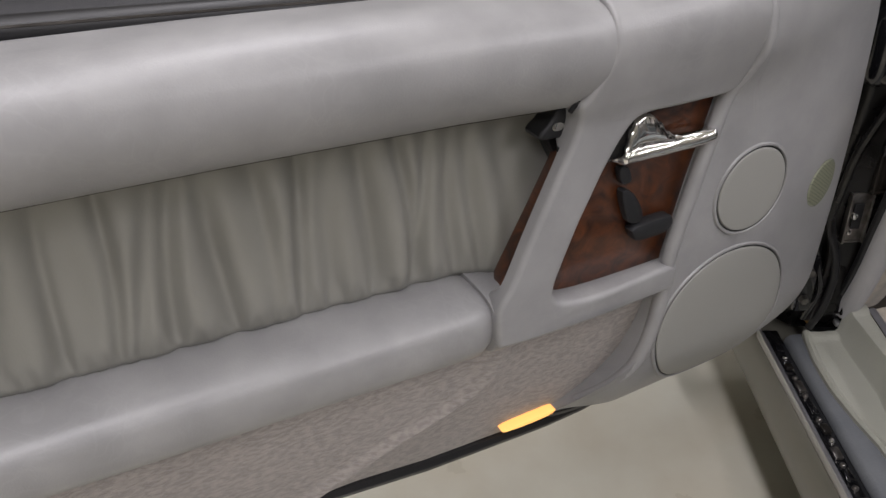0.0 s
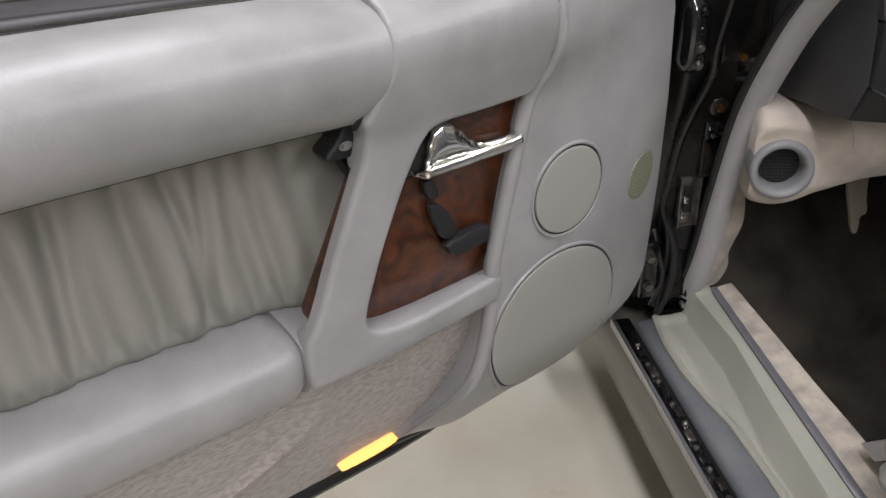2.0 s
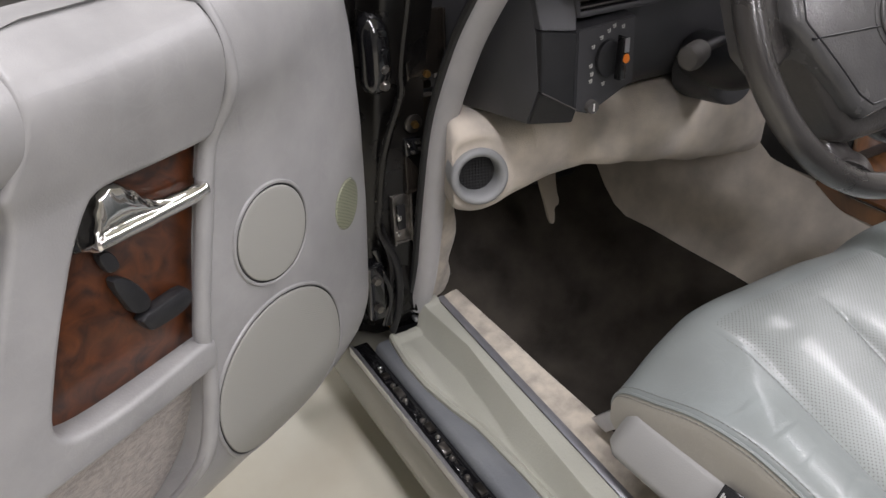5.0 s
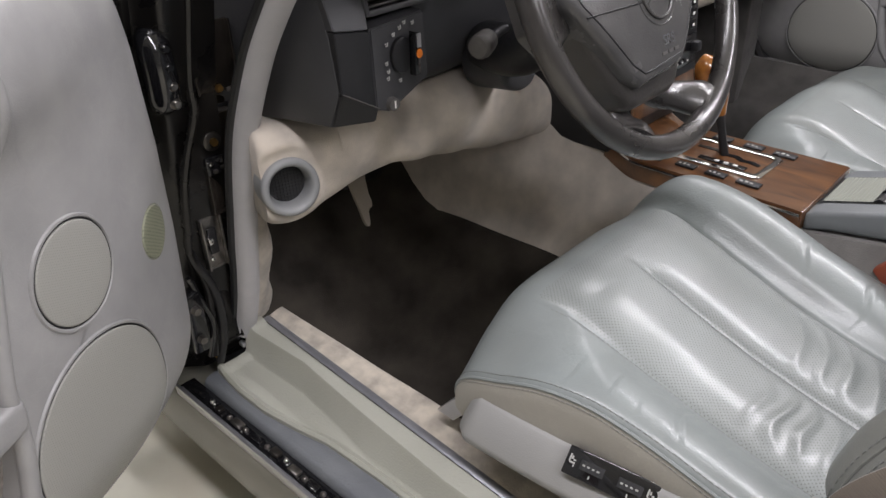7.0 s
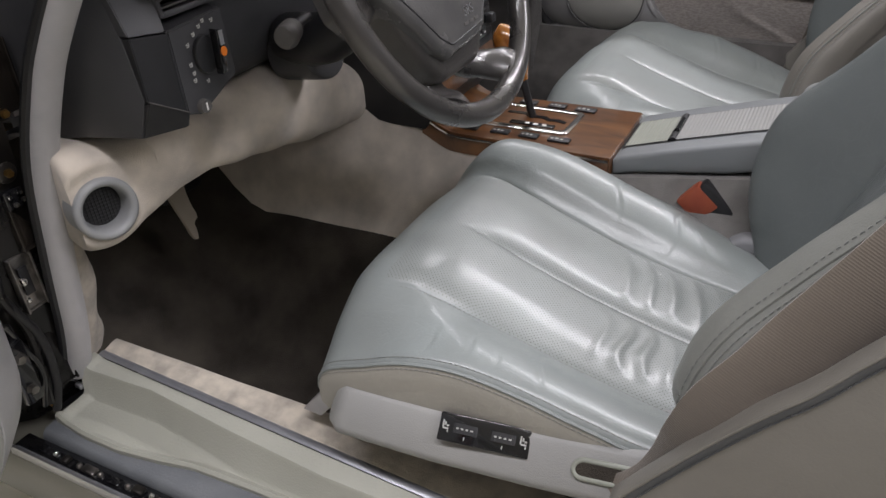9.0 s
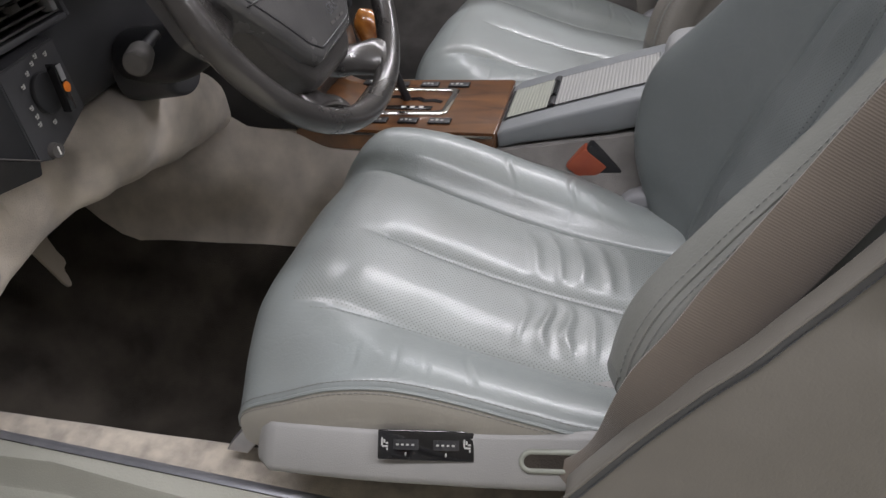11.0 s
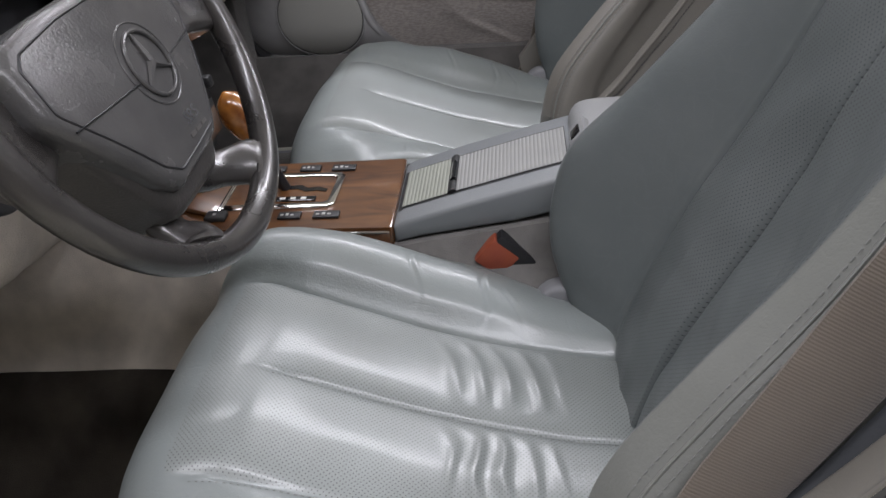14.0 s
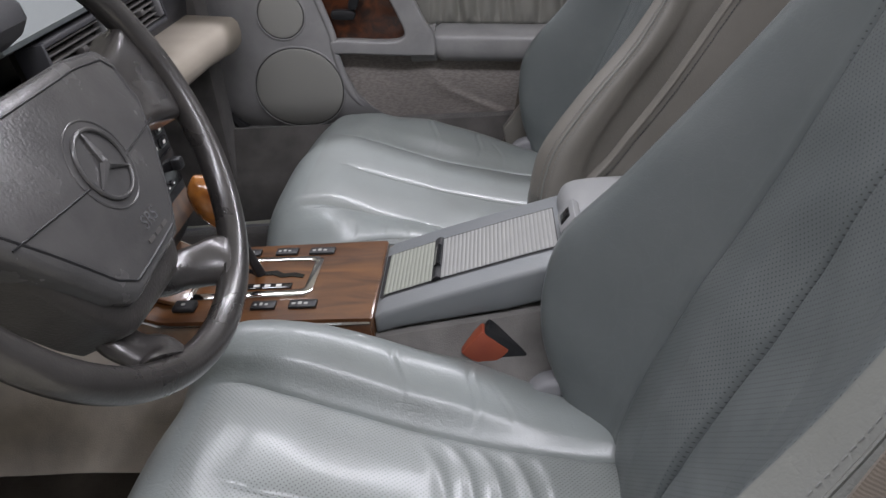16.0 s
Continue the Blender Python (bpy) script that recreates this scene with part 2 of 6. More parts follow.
TRIM_PLASTIC = material("trim_plastic", (0.262, 0.262, 0.255), 0.42, second=(0.295, 0.293, 0.283), scale=8, grain=0.2, grain_scale=700)
GRILLE = perforate(material("grille", (0.31, 0.308, 0.285), 0.55, grain=0.1, grain_scale=500), pitch=0.0024, axis=(1, 0, 1), size=0.5, dark=0.8)
TWEETER = perforate(material("tweeter_mesh", (0.23, 0.24, 0.17), 0.6), pitch=0.004, axis=(1, 0, 1), size=0.6, dark=0.4)
WHEEL_LEATHER = material("wheel_leather", (0.022, 0.020, 0.019), 0.29, spec=0.5, second=(0.042, 0.039, 0.037), scale=25, detail=8, grain=0.16, grain_scale=520, rough_var=0.08, coat=0.6, coat_rough=0.15, creases=0.008, crease_scale=150)
WHEEL_PAD = material("wheel_pad", (0.06, 0.059, 0.059), 0.26, second=(0.082, 0.08, 0.079), scale=30, detail=8, grain=0.16, grain_scale=420, creases=0.012, crease_scale=75, rough_var=0.06)
WHEEL_COVER = material("wheel_cover", (0.04, 0.037, 0.035), 0.35, second=(0.052, 0.048, 0.045), scale=30, grain=0.25, grain_scale=500)
BELT = material("belt_webbing", (0.108, 0.089, 0.070), 0.7, second=(0.148, 0.123, 0.098), scale=7, sheen=0.4)
weave = BELT.node_tree
weave_at = weave.nodes.new("ShaderNodeMapping")
weave_at.inputs["Rotation"].default_value = (0.0, radians(62), 0.0)
weave.links.new(weave.nodes["Texture Coordinate"].outputs["Object"], weave_at.inputs[0])
rib_bump = weave.nodes.new("ShaderNodeBump")
rib_bump.inputs["Strength"].default_value, rib_bump.inputs["Distance"].default_value = 0.35, 0.0006
ribs = weave.nodes.new("ShaderNodeTexWave")
ribs.bands_direction, ribs.inputs["Scale"].default_value, ribs.inputs["Distortion"].default_value = "X", 150.0, 1.5
ribs.inputs["Detail"].default_value, ribs.inputs["Detail Scale"].default_value = 3.0, 6.0
weave.links.new(weave_at.outputs[0], ribs.inputs["Vector"])
weave.links.new(ribs.outputs["Fac"], rib_bump.inputs["Height"])
weave.links.new(rib_bump.outputs[0], weave.nodes["Principled BSDF"].inputs["Normal"])
BUCKLE_RED = material("buckle_red", (0.32, 0.075, 0.035), 0.45, second=(0.26, 0.055, 0.03), scale=40, grain=0.1)
WHITE_MARK = material("white_mark", (0.75, 0.75, 0.72), 0.5)
ORANGE_MARK = material("orange_mark", (0.85, 0.22, 0.02), 0.5)
STALK_GREY = material("stalk_grey", (0.065, 0.061, 0.058), 0.55, second=(0.085, 0.08, 0.076), scale=60)
PALE_MARK = material("pale_mark", (0.42, 0.42, 0.40), 0.5)
FLOOR = material("garage_floor", (0.62, 0.575, 0.465), 0.30, second=(0.74, 0.725, 0.625), scale=4.5, grain=0.05, grain_scale=60, rough_var=0.08, detail=8)
WALL = material("garage_wall", (0.62, 0.62, 0.61), 0.8, second=(0.67, 0.67, 0.66), scale=2)
CEILING = material("garage_ceiling", (0.7, 0.7, 0.68), 0.85, second=(0.74, 0.74, 0.72), scale=2)
LAMP_GLOW = bpy.data.materials.new("lamp_glow")
LAMP_GLOW.use_nodes = True
LAMP_GLOW.node_tree.nodes["Principled BSDF"].inputs["Base Color"].default_value = (0.9, 0.5, 0.15, 1)
LAMP_GLOW.node_tree.nodes["Principled BSDF"].inputs["Emission Color"].default_value = (1.0, 0.50, 0.14, 1)
LAMP_GLOW.node_tree.nodes["Principled BSDF"].inputs["Emission Strength"].default_value = 1.15


# ---- mesh helpers ----
def part(name, bm, mat, parent=None, label="", smooth=40):
    """One mesh object from a bmesh, in world coordinates, under a thing or a part."""
    bmesh.ops.recalc_face_normals(bm, faces=bm.faces)
    me = bpy.data.meshes.new(name)
    bm.to_mesh(me)
    bm.free()
    for m in mat if isinstance(mat, (list, tuple)) else [mat]:
        me.materials.append(m)
    if smooth:
        me.polygons.foreach_set("use_smooth", [True] * len(me.polygons))
        me.set_sharp_from_angle(angle=radians(smooth))
    ob = new(name, me)
    if parent:
        ob.parent = parent
        inv = Matrix.Identity(4) if parent.parent else Matrix.Translation(-parent.location)
        ob.matrix_parent_inverse = inv
    if label:
        ob["label"] = label
    return ob


def thing(name, at, label, category, group=""):
    ob = new(name)
    ob.location = at
    ob.empty_display_size = 0.05
    return tagged(ob, label, category, group)


def structure(name, bm, mat, label, category):
    return tagged(part(name, bm, mat), label, category, kind="structure")


def warp(bm, fn):
    for v in bm.verts:
        v.co = fn(v.co)
    return bm


def grid(fn, nu, nv, wrap_u=False, wrap_v=False, cap=False):
    """A surface fn(s, t) for s, t from 0 to 1."""
    bm = bmesh.new()
    cu, cv = (nu if wrap_u else nu + 1), (nv if wrap_v else nv + 1)
    vs = [[bm.verts.new(fn(i / nu, j / nv)) for j in range(cv)] for i in range(cu)]
    for i in range(nu):
        for j in range(nv):
            bm.faces.new((vs[i][j], vs[(i + 1) % cu][j], vs[(i + 1) % cu][(j + 1) % cv], vs[i][(j + 1) % cv]))
    if cap:
        for row in (vs[0], vs[-1]):
            bm.faces.new(row)
    return bm


def solid(fn, nu, nv, back):
    """A sheet fn(s, t) with a back face moved by the vector back, closed at the rim."""
    bm = grid(fn, nu, nv)
    front = list(bm.faces)
    got = bmesh.ops.extrude_face_region(bm, geom=front)
    bmesh.ops.translate(bm, verts=[g for g in got["geom"] if isinstance(g, bmesh.types.BMVert)], vec=back)
    return bm


def box(x0, x1, y0, y1, z0, z1, bevel=0.004, segs=2):
    bm = bmesh.new()
    bmesh.ops.create_cube(bm, size=1)
    for v in bm.verts:
        v.co = ((x0 + x1) / 2 + v.co.x * (x1 - x0), (y0 + y1) / 2 + v.co.y * (y1 - y0), (z0 + z1) / 2 + v.co.z * (z1 - z0))
    if bevel:
        bmesh.ops.bevel(bm, geom=bm.edges[:], offset=bevel, segments=segs, profile=0.5, affect="EDGES", clamp_overlap=True)
    return bm


def slab(outline, d0, d1, bevel=0.004, segs=2, hole=None):
    """A flat outline of (a, b), from depth d0 to d1, as points (a, depth, b), with rounded edges."""
    bm = bmesh.new()
    loops = [outline] + ([hole] if hole else [])
    edges = []
    for loop in loops:
        vs = [bm.verts.new((a, d0, b)) for a, b in loop]
        edges += [bm.edges.new((vs[i], vs[(i + 1) % len(vs)])) for i in range(len(vs))]
    if hole:
        bmesh.ops.triangle_fill(bm, edges=edges, use_beauty=True)
    else:
        bm.faces.new(list(bm.verts))
    got = bmesh.ops.extrude_face_region(bm, geom=bm.faces[:])
    bmesh.ops.translate(bm, verts=[g for g in got["geom"] if isinstance(g, bmesh.types.BMVert)], vec=(0, d1 - d0, 0))
    bmesh.ops.recalc_face_normals(bm, faces=bm.faces)
    if bevel:
        sharp = [e for e in bm.edges if len(e.link_faces) == 2 and e.calc_face_angle() > 0.9 and
                 abs(e.link_faces[0].normal.y - e.link_faces[1].normal.y) > 0.5]
        bmesh.ops.bevel(bm, geom=sharp, offset=bevel, segments=segs, profile=0.5, affect="EDGES", clamp_overlap=True)
    return bm


def smooth_loop(points, rounds=2, closed=True):
    """Corner cutting: a rounder outline through the same shape."""
    for _ in range(rounds):
        out = []
        n = len(points)
        for i in range(n if closed else n - 1):
            p, q = points[i], points[(i + 1) % n]
            out += [tuple(0.75 * a + 0.25 * b for a, b in zip(p, q)), tuple(0.25 * a + 0.75 * b for a, b in zip(p, q))]
        points = out if closed else [points[0]] + out + [points[-1]]
    return points


def dome(outline, centre, front, back, bevel=0.008, rings=6):
    """A panel with outline (a, b) round centre, whose front depth is front(a, b) and whose back depth is back."""
    n = len(outline)

    def at(s, t):
        o = outline[int(round(t * n)) % n]
        if s <= 0.7:
            r = s / 0.7
            k = r * (1 - bevel * 1.0 / max(math.dist(o, centre), 1e-3))
            a, b = centre[0] + (o[0] - centre[0]) * k, centre[1] + (o[1] - centre[1]) * k
            return Vector((a, front(a, b), b))
        ang = min((s - 0.7) / 0.2, 1) * math.pi / 2
        k = 1 - bevel * (1 - math.sin(ang)) / max(math.dist(o, centre), 1e-3)
        a, b = centre[0] + (o[0] - centre[0]) * k, centre[1] + (o[1] - centre[1]) * k
        d = front(a, b) - bevel * (1 - math.cos(ang))
        return Vector((a, d if s < 0.95 else back, b))

    stops = [0.7 * i / rings for i in range(rings + 1)] + [0.75, 0.8, 0.85, 0.9, 1.0]
    bm = bmesh.new()
    rows = [[bm.verts.new(at(s, j / n)) for j in range(n)] for s in stops]
    for i in range(len(stops) - 1):
        for j in range(n):
            bm.faces.new((rows[i][j], rows[i + 1][j], rows[i + 1][(j + 1) % n], rows[i][(j + 1) % n]))
    bm.faces.new(rows[-1])
    bmesh.ops.remove_doubles(bm, verts=rows[0], dist=1e-5)
    return bm


def tube(path, radius, sides=12, closed=False, flat=1.0, caps=True):
    """A round bar along a path; radius is one number or one for each point."""
    pts = [Vector(p) for p in path]
    n = len(pts)
    rad = radius if isinstance(radius, (list, tuple)) else [radius] * n
    bm = bmesh.new()
    rows, side = [], None
    for i, p in enumerate(pts):
        d = (pts[(i + 1) % n] - pts[i - 1]) if closed or 0 < i < n - 1 else (pts[1] - pts[0] if i == 0 else pts[-1] - pts[-2])
        d.normalize()
        ref = side if side is not None else (Vector((0, 0, 1)) if abs(d.z) < 0.9 else Vector((0, 1, 0)))
        a = d.cross(ref).normalized()
        b = a.cross(d).normalized()
        side = b
        rows.append([bm.verts.new(p + rad[i] * (math.cos(k) * a + flat * math.sin(k) * b)) for k in (2 * math.pi * j / sides for j in range(sides))])
    for i in range(n if closed else n - 1):
        for j in range(sides):
            bm.faces.new((rows[i][j], rows[(i + 1) % n][j], rows[(i + 1) % n][(j + 1) % sides], rows[i][(j + 1) % sides]))
    if caps and not closed:
        bm.faces.new(rows[0])
        bm.faces.new(rows[-1])
    return bm


def curve(points, n):
    """n + 1 points of a smooth line through the given ones (Catmull-Rom)."""
    pts = [Vector(p) for p in points]
    pts = [2 * pts[0] - pts[1]] + pts + [2 * pts[-1] - pts[-2]]
    out = []
    for k in range(n + 1):
        f = k / n * (len(pts) - 3)
        i = min(int(f), len(pts) - 4)
        t = f - i
        a, b, c, d = pts[i : i + 4]
        out.append(0.5 * ((2 * b) + (c - a) * t + (2 * a - 5 * b + 4 * c - d) * t * t + (3 * b - a - 3 * c + d) * t**3))
    return out


def interp(x, table):
    """Linear between rows (x, value)."""
    if x <= table[0][0]:
        return table[0][1]
    for (a, p), (b, q) in zip(table, table[1:]):
        if x <= b:
            return p + (q - p) * (x - a) / (b - a)
    return table[-1][1]


def ease(x, table):
    """As interp, with a smooth step between the rows."""
    if x <= table[0][0]:
        return table[0][1]
    for (a, p), (b, q) in zip(table, table[1:]):
        if x <= b:
            t = (x - a) / (b - a)
            return p + (q - p) * t * t * (3 - 2 * t)
    return table[-1][1]


def bump(x, at, width):
    return math.exp(-(((x - at) / width) ** 2))


def ellipse(ca, cb, ra, rb, n=40):
    return [(ca + ra * math.cos(2 * math.pi * i / n), cb + rb * math.sin(2 * math.pi * i / n)) for i in range(n)]


def stitches(path, length, gap, mat, parent, width=0.0011, name="stitching"):
    """A row of short thread stitches along a path, as one part."""
    pts = [Vector(p) for p in path]
    bm = bmesh.new()
    walked, target = 0.0, 0.0
    for p, q in zip(pts, pts[1:]):
        seg = (q - p).length
        d = (q - p).normalized()
        while target < walked + seg:
            c = p + d * (target - walked)
            piece = tube([c, c + d * length * 0.5 + Vector((0, 0, 0.0004)), c + d * length], width, 5)
            me = bpy.data.meshes.new("tmp")
            piece.to_mesh(me)
            piece.free()
            bm.from_mesh(me)
            bpy.data.meshes.remove(me)
            target += length + gap
        walked += seg
    return part(name, bm, mat, parent)


# ---- the garage ----
def sheet(x0, x1, y0, y1, z, down):
    return box(x0, x1, y0, y1, z - down, z, 0)


structure("floor", sheet(-7, 7, -7, 7, 0.0, 0.1), FLOOR, "pale painted concrete garage floor", "floor")
structure("ceiling", sheet(-7, 7, -7, 7, 3.3, 0.1), CEILING, "plain pale garage ceiling", "ceiling")
structure("wall_front", box(-7.2, -7, -7, 7, 0, 3.3, 0), WALL, "plain pale garage wall", "wall")
structure("wall_back", box(7, 7.2, -7, 7, 0, 3.3, 0), WALL, "plain pale garage wall", "wall")
structure("wall_left", box(-7, 7, -7.2, -7, 0, 3.3, 0), WALL, "plain pale garage wall", "wall")
structure("wall_right", box(-7, 7, 7, 7.2, 0, 3.3, 0), WALL, "plain pale garage wall", "wall")


# ---- doors ----
DOOR_O, DOOR_U, DOOR_N = Vector((-0.541, -0.962, 0)), Vector((0.476, -0.8795, 0)), Vector((0.8795, 0.476, 0))


def open_door(p):
    return DOOR_O + DOOR_U * p[0] + DOOR_N * p[1] + Vector((0, 0, p[2]))


def closed_door(p):
    return Vector((-0.433 + p[0], 0.685 - p[1], p[2] + 0.008 - 0.13 * max(p[0] - 0.02, 0.0)))


def build_door(place, name, label, far, lamp):
    """A car door's inner side, in (along, out of the panel, up)."""
    base = thing(name, place(Vector((0.3, -0.1, 0.45))), label, "car door")

    def put(pname, bm, mat, parent=base, plabel="", smooth=40):
        return part(pname, warp(bm, place), mat, parent, plabel, smooth)

    end = far
    # painted shell
    shell = [(-0.27, 0.965), (-0.295, 0.80), (-0.285, 0.56), (-0.22, 0.50), (0.05, 0.487), (0.25, 0.508), (0.40, 0.53), (end + 0.01, 0.59), (end + 0.01, 1.045), (0.1, 0.975)]
    put("door_shell", slab(smooth_loop(shell, 1), -0.19, -0.062, 0.01), BLACK_PAINT, plabel="glossy black painted door shell")

    # lower carpet
    def carpet(s, t):
        right = lambda z: interp(z, [(0.50, 0.03), (0.545, 0.03), (0.565, 0.02), (0.60, 0.0), (0.64, -0.005), (0.70, -0.01)])
        u_probe = 0.02 + (end - 0.02) * s
        zb = interp(u_probe, [(0.0, 0.512), (0.07, 0.512), (0.24, 0.523), (0.38, 0.543), (0.93, 0.62)])
        zt = 0.69 + 0.058 * (u_probe - 0.19)
        z = zb + (zt - zb) * t
        u = right(z) + (end - right(z)) * s
        w = -0.056 + 0.036 * t + 0.006 * math.sin(math.pi * t)
        crease = interp(z, [(0.54, 0.37), (0.585, 0.285), (0.600, 0.245), (0.615, 0.21), (0.632, 0.19), (0.656, 0.180), (0.70, 0.178)])
        w += (0.006 if lamp else 0.0015) * bump(u, crease, 0.014) + 0.003 * ease(u, [(crease - 0.06, 0), (crease, 1), (crease + 0.03, 0)])
        return Vector((u, w, z))

    put("carpet_panel", solid(carpet, 190, 50, (0, -0.02, 0)), DOOR_CARPET, plabel="grey-beige carpet along the bottom")
    if lamp:
        lens = smooth_loop([(0.166, 0.5345), (0.156, 0.5365), (0.125, 0.5370), (0.095, 0.5370), (0.102, 0.5312), (0.135, 0.5312)], 1)
        put("courtesy_lamp", slab(lens, -0.05, -0.0375, 0.002), LAMP_GLOW, plabel="lit amber courtesy lamp")
    put("bottom_seal", tube([(u, -0.062, interp(u, [(-0.05, 0.515), (0.07, 0.50), (0.24, 0.511), (0.38, 0.531), (0.93, 0.608)])) for u in [-0.05 + 0.049 * i for i in range(20)]], 0.009, 8), RUBBER, plabel="black rubber seal")

    # pleated leather
    rng = random.Random(7)
    folds = [(0.161, 0.163, 0.003), (0.185, 0.189, 0.006), (0.212, 0.200, 0.007), (0.232, 0.238, 0.006), (0.256, 0.247, 0.010), (0.278, 0.287, 0.006), (0.307, 0.319, 0.006), (0.337, 0.341, 0.011), (0.365, 0.372, 0.006), (0.396, 0.406, 0.010), (0.421, 0.446, 0.007), (0.437, 0.472, 0.006)]
    folds += [(0.47 + 0.034 * i + rng.uniform(-0.008, 0.008), 0.50 + 0.034 * i + rng.uniform(-0.01, 0.01), rng.uniform(0.005, 0.010)) for i in range(14)]
    folds = [f + (rng.uniform(0.8, 1.4), rng.uniform(0.25, 1.15), rng.uniform(0.45, 1.15)) for f in folds]

    def pleats(s, t):
        u = 0.09 + (end - 0.09) * s
        zb, zt = 0.725 + 0.058 * (u - 0.19), 0.925 + 0.055 * (u - 0.19)
        z = zb + (zt - zb) * t
        w = -0.047 - 0.003 * math.sin(math.pi * t) + 0.013 * ease(t, [(0.70, 0), (1.0, 1)]) + 0.022 * ease(u, [(0.14, 1), (0.21, 0)]) * ease(t, [(0.3, 1), (0.8, 0)])
        w -= 0.012 * ease(t, [(0.03, 1), (0.12, 0)])
        w += 0.0014 * math.sin(u * 71 + 1.2 * math.sin(3 * t)) * math.sin(math.pi * min(t + 0.15, 1))
        for top, low, high, wide, ht, hb in folds:
            x = low + (top - low) * t + 0.005 * math.sin(4 * t + top * 60)
            d = (u - x) / (0.0080 * wide)
            if -5 < d < 9:
                amount = high * (ht * t + hb * (1 - t)) * ease(t, [(0.05, 0.10), (0.22, 1.0), (0.62, 1.05), (0.90, 0.45), (1.0, 0.2)])
                w += amount * 2.0 * (0.55 * math.exp(-((d - 2.1) / 1.9) ** 2) - 0.62 * math.exp(-(d / 0.85) ** 2) + 0.20 * math.exp(-((d + 1.7) / 1.2) ** 2))
        w += 0.0010 * math.sin(u * 2 * math.pi / 0.0135 + 2 * math.sin(u * 37)) * ease(t, [(0.08, 0.25), (0.13, 1), (0.24, 0)])
        w += 0.0012 * math.sin(u * 2 * math.pi / 0.017 + 2 * math.sin(u * 29)) * ease(t, [(0.86, 0), (0.98, 1)])
        return Vector((u, w, z))

    put("pleated_panel", solid(pleats, 560, 60, (0, -0.015, 0)), PLEAT_LEATHER, plabel="gathered grey leather with loose folds")

    # armrest
    arm = [(-0.062, 0.0), (-0.04, 0.001), (-0.016, -0.001), (-0.001, -0.006), (0.0068, -0.0135), (0.009, -0.024), (0.008, -0.040), (0.002, -0.055), (-0.012, -0.064), (-0.035, -0.066), (-0.062, -0.066)]
    arm = [tuple(p) for p in curve([(a, b, 0) for a, b in arm], 36)]

    def armrest(s, t):
        w, dz, _ = arm[int(round(t * 36))]
        u = 0.1985 + (end - 0.1985) * s
        k = ease(s, [(0, 0.82), (0.015, 1.0)])
        return Vector((u - (0.012 * (w + 0.06) / 0.07 if s == 0 else 0), -0.06 + (w + 0.06) * k, 0.742 + 0.058 * (u - 0.19) - 0.033 + (dz + 0.033) * k))

    put("armrest", grid(armrest, 70, 36, cap=True), DOOR_LEATHER, plabel="padded grey leather armrest")

    # upper padding
    pad = [(-0.035, 0.012), (-0.022, 0.001), (-0.008, -0.001), (0.008, 0.006), (0.021, 0.022), (0.027, 0.042), (0.024, 0.062), (0.012, 0.076), (-0.008, 0.083), (-0.03, 0.085), (-0.052, 0.084), (-0.06, 0.07)]
    pad = [tuple(p) for p in curve([(a, b, 0) for a, b in pad], 44)]

    def padding(s, t):
        w, dz, _ = pad[int(round(t * 44))]
        start = interp(dz, [(0.0, 0.112), (0.03, 0.094), (0.08, 0.086)])
        u = start + (end - start) * s
        k = ease(s, [(0, 0.94), (0.008, 1.0)])
        zb = 0.893 + interp(u, [(0.1, 0.004), (0.22, 0.0145), (0.387, 0.025), (0.52, 0.0315), (0.93, 0.053)])
        return Vector((u, -0.03 + (w + 0.03) * k, zb + 0.042 + (dz - 0.042) * (k + 0.01 * s)))

    put("upper_padding", grid(padding, 70, 44, cap=True), DOOR_LEATHER, plabel="rounded grey leather upper padding")

    # dark bead drawn as the shadow line under the overhanging padding
    put("pad_shadow_line", tube([(u, -0.010, 0.8915 + interp(u, [(0.1, 0.004), (0.22, 0.0145), (0.387, 0.025), (0.52, 0.0315), (0.93, 0.053)])) for u in [0.11 + 0.028 * i for i in range(31)]], 0.0020, 6), MAT_CARPET)

    # window sill seals
    line = lambda u: 0.969 + 0.083 * u
    put("window_seal", grid(lambda s, t: Vector((0.06 + (end - 0.06) * s, -0.064 - 0.012 * math.cos(2 * math.pi * t), line(0.06 + (end - 0.06) * s) + 0.001 + 0.009 * math.sin(2 * math.pi * t))), 30, 12, wrap_v=True, cap=True), RUBBER, plabel="black rubber window seal")
    put("seal_trim", tube([(u, -0.0545, line(u) + 0.0045) for u in (0.06, 0.3, 0.6, end)], 0.0016, 6), DARK_STEEL)
    put("window_ledge", grid(lambda s, t: Vector((-0.2 + (end + 0.2) * s, -0.085 - 0.09 * t, line(max(-0.2 + (end + 0.2) * s, 0.0)) + 0.006 * math.sin(math.pi * t) - 0.003)), 30, 8), DASH_PLASTIC)

    # pull strap with its upper band, foot and ledge, moulded in one round the wood
    band = [tuple(p) for p in curve([(0.012, 0.862, 0), (0.013, 0.885, 0), (0.018, 0.903, 0), (0.024, 0.924, 0), (0.028, 0.944, 0), (0.025, 0.961, 0), (0.012, 0.977, 0), (-0.012, 0.988, 0), (-0.045, 0.993, 0)], 60)]
    band_w = [(z, w) for w, z, _ in band]
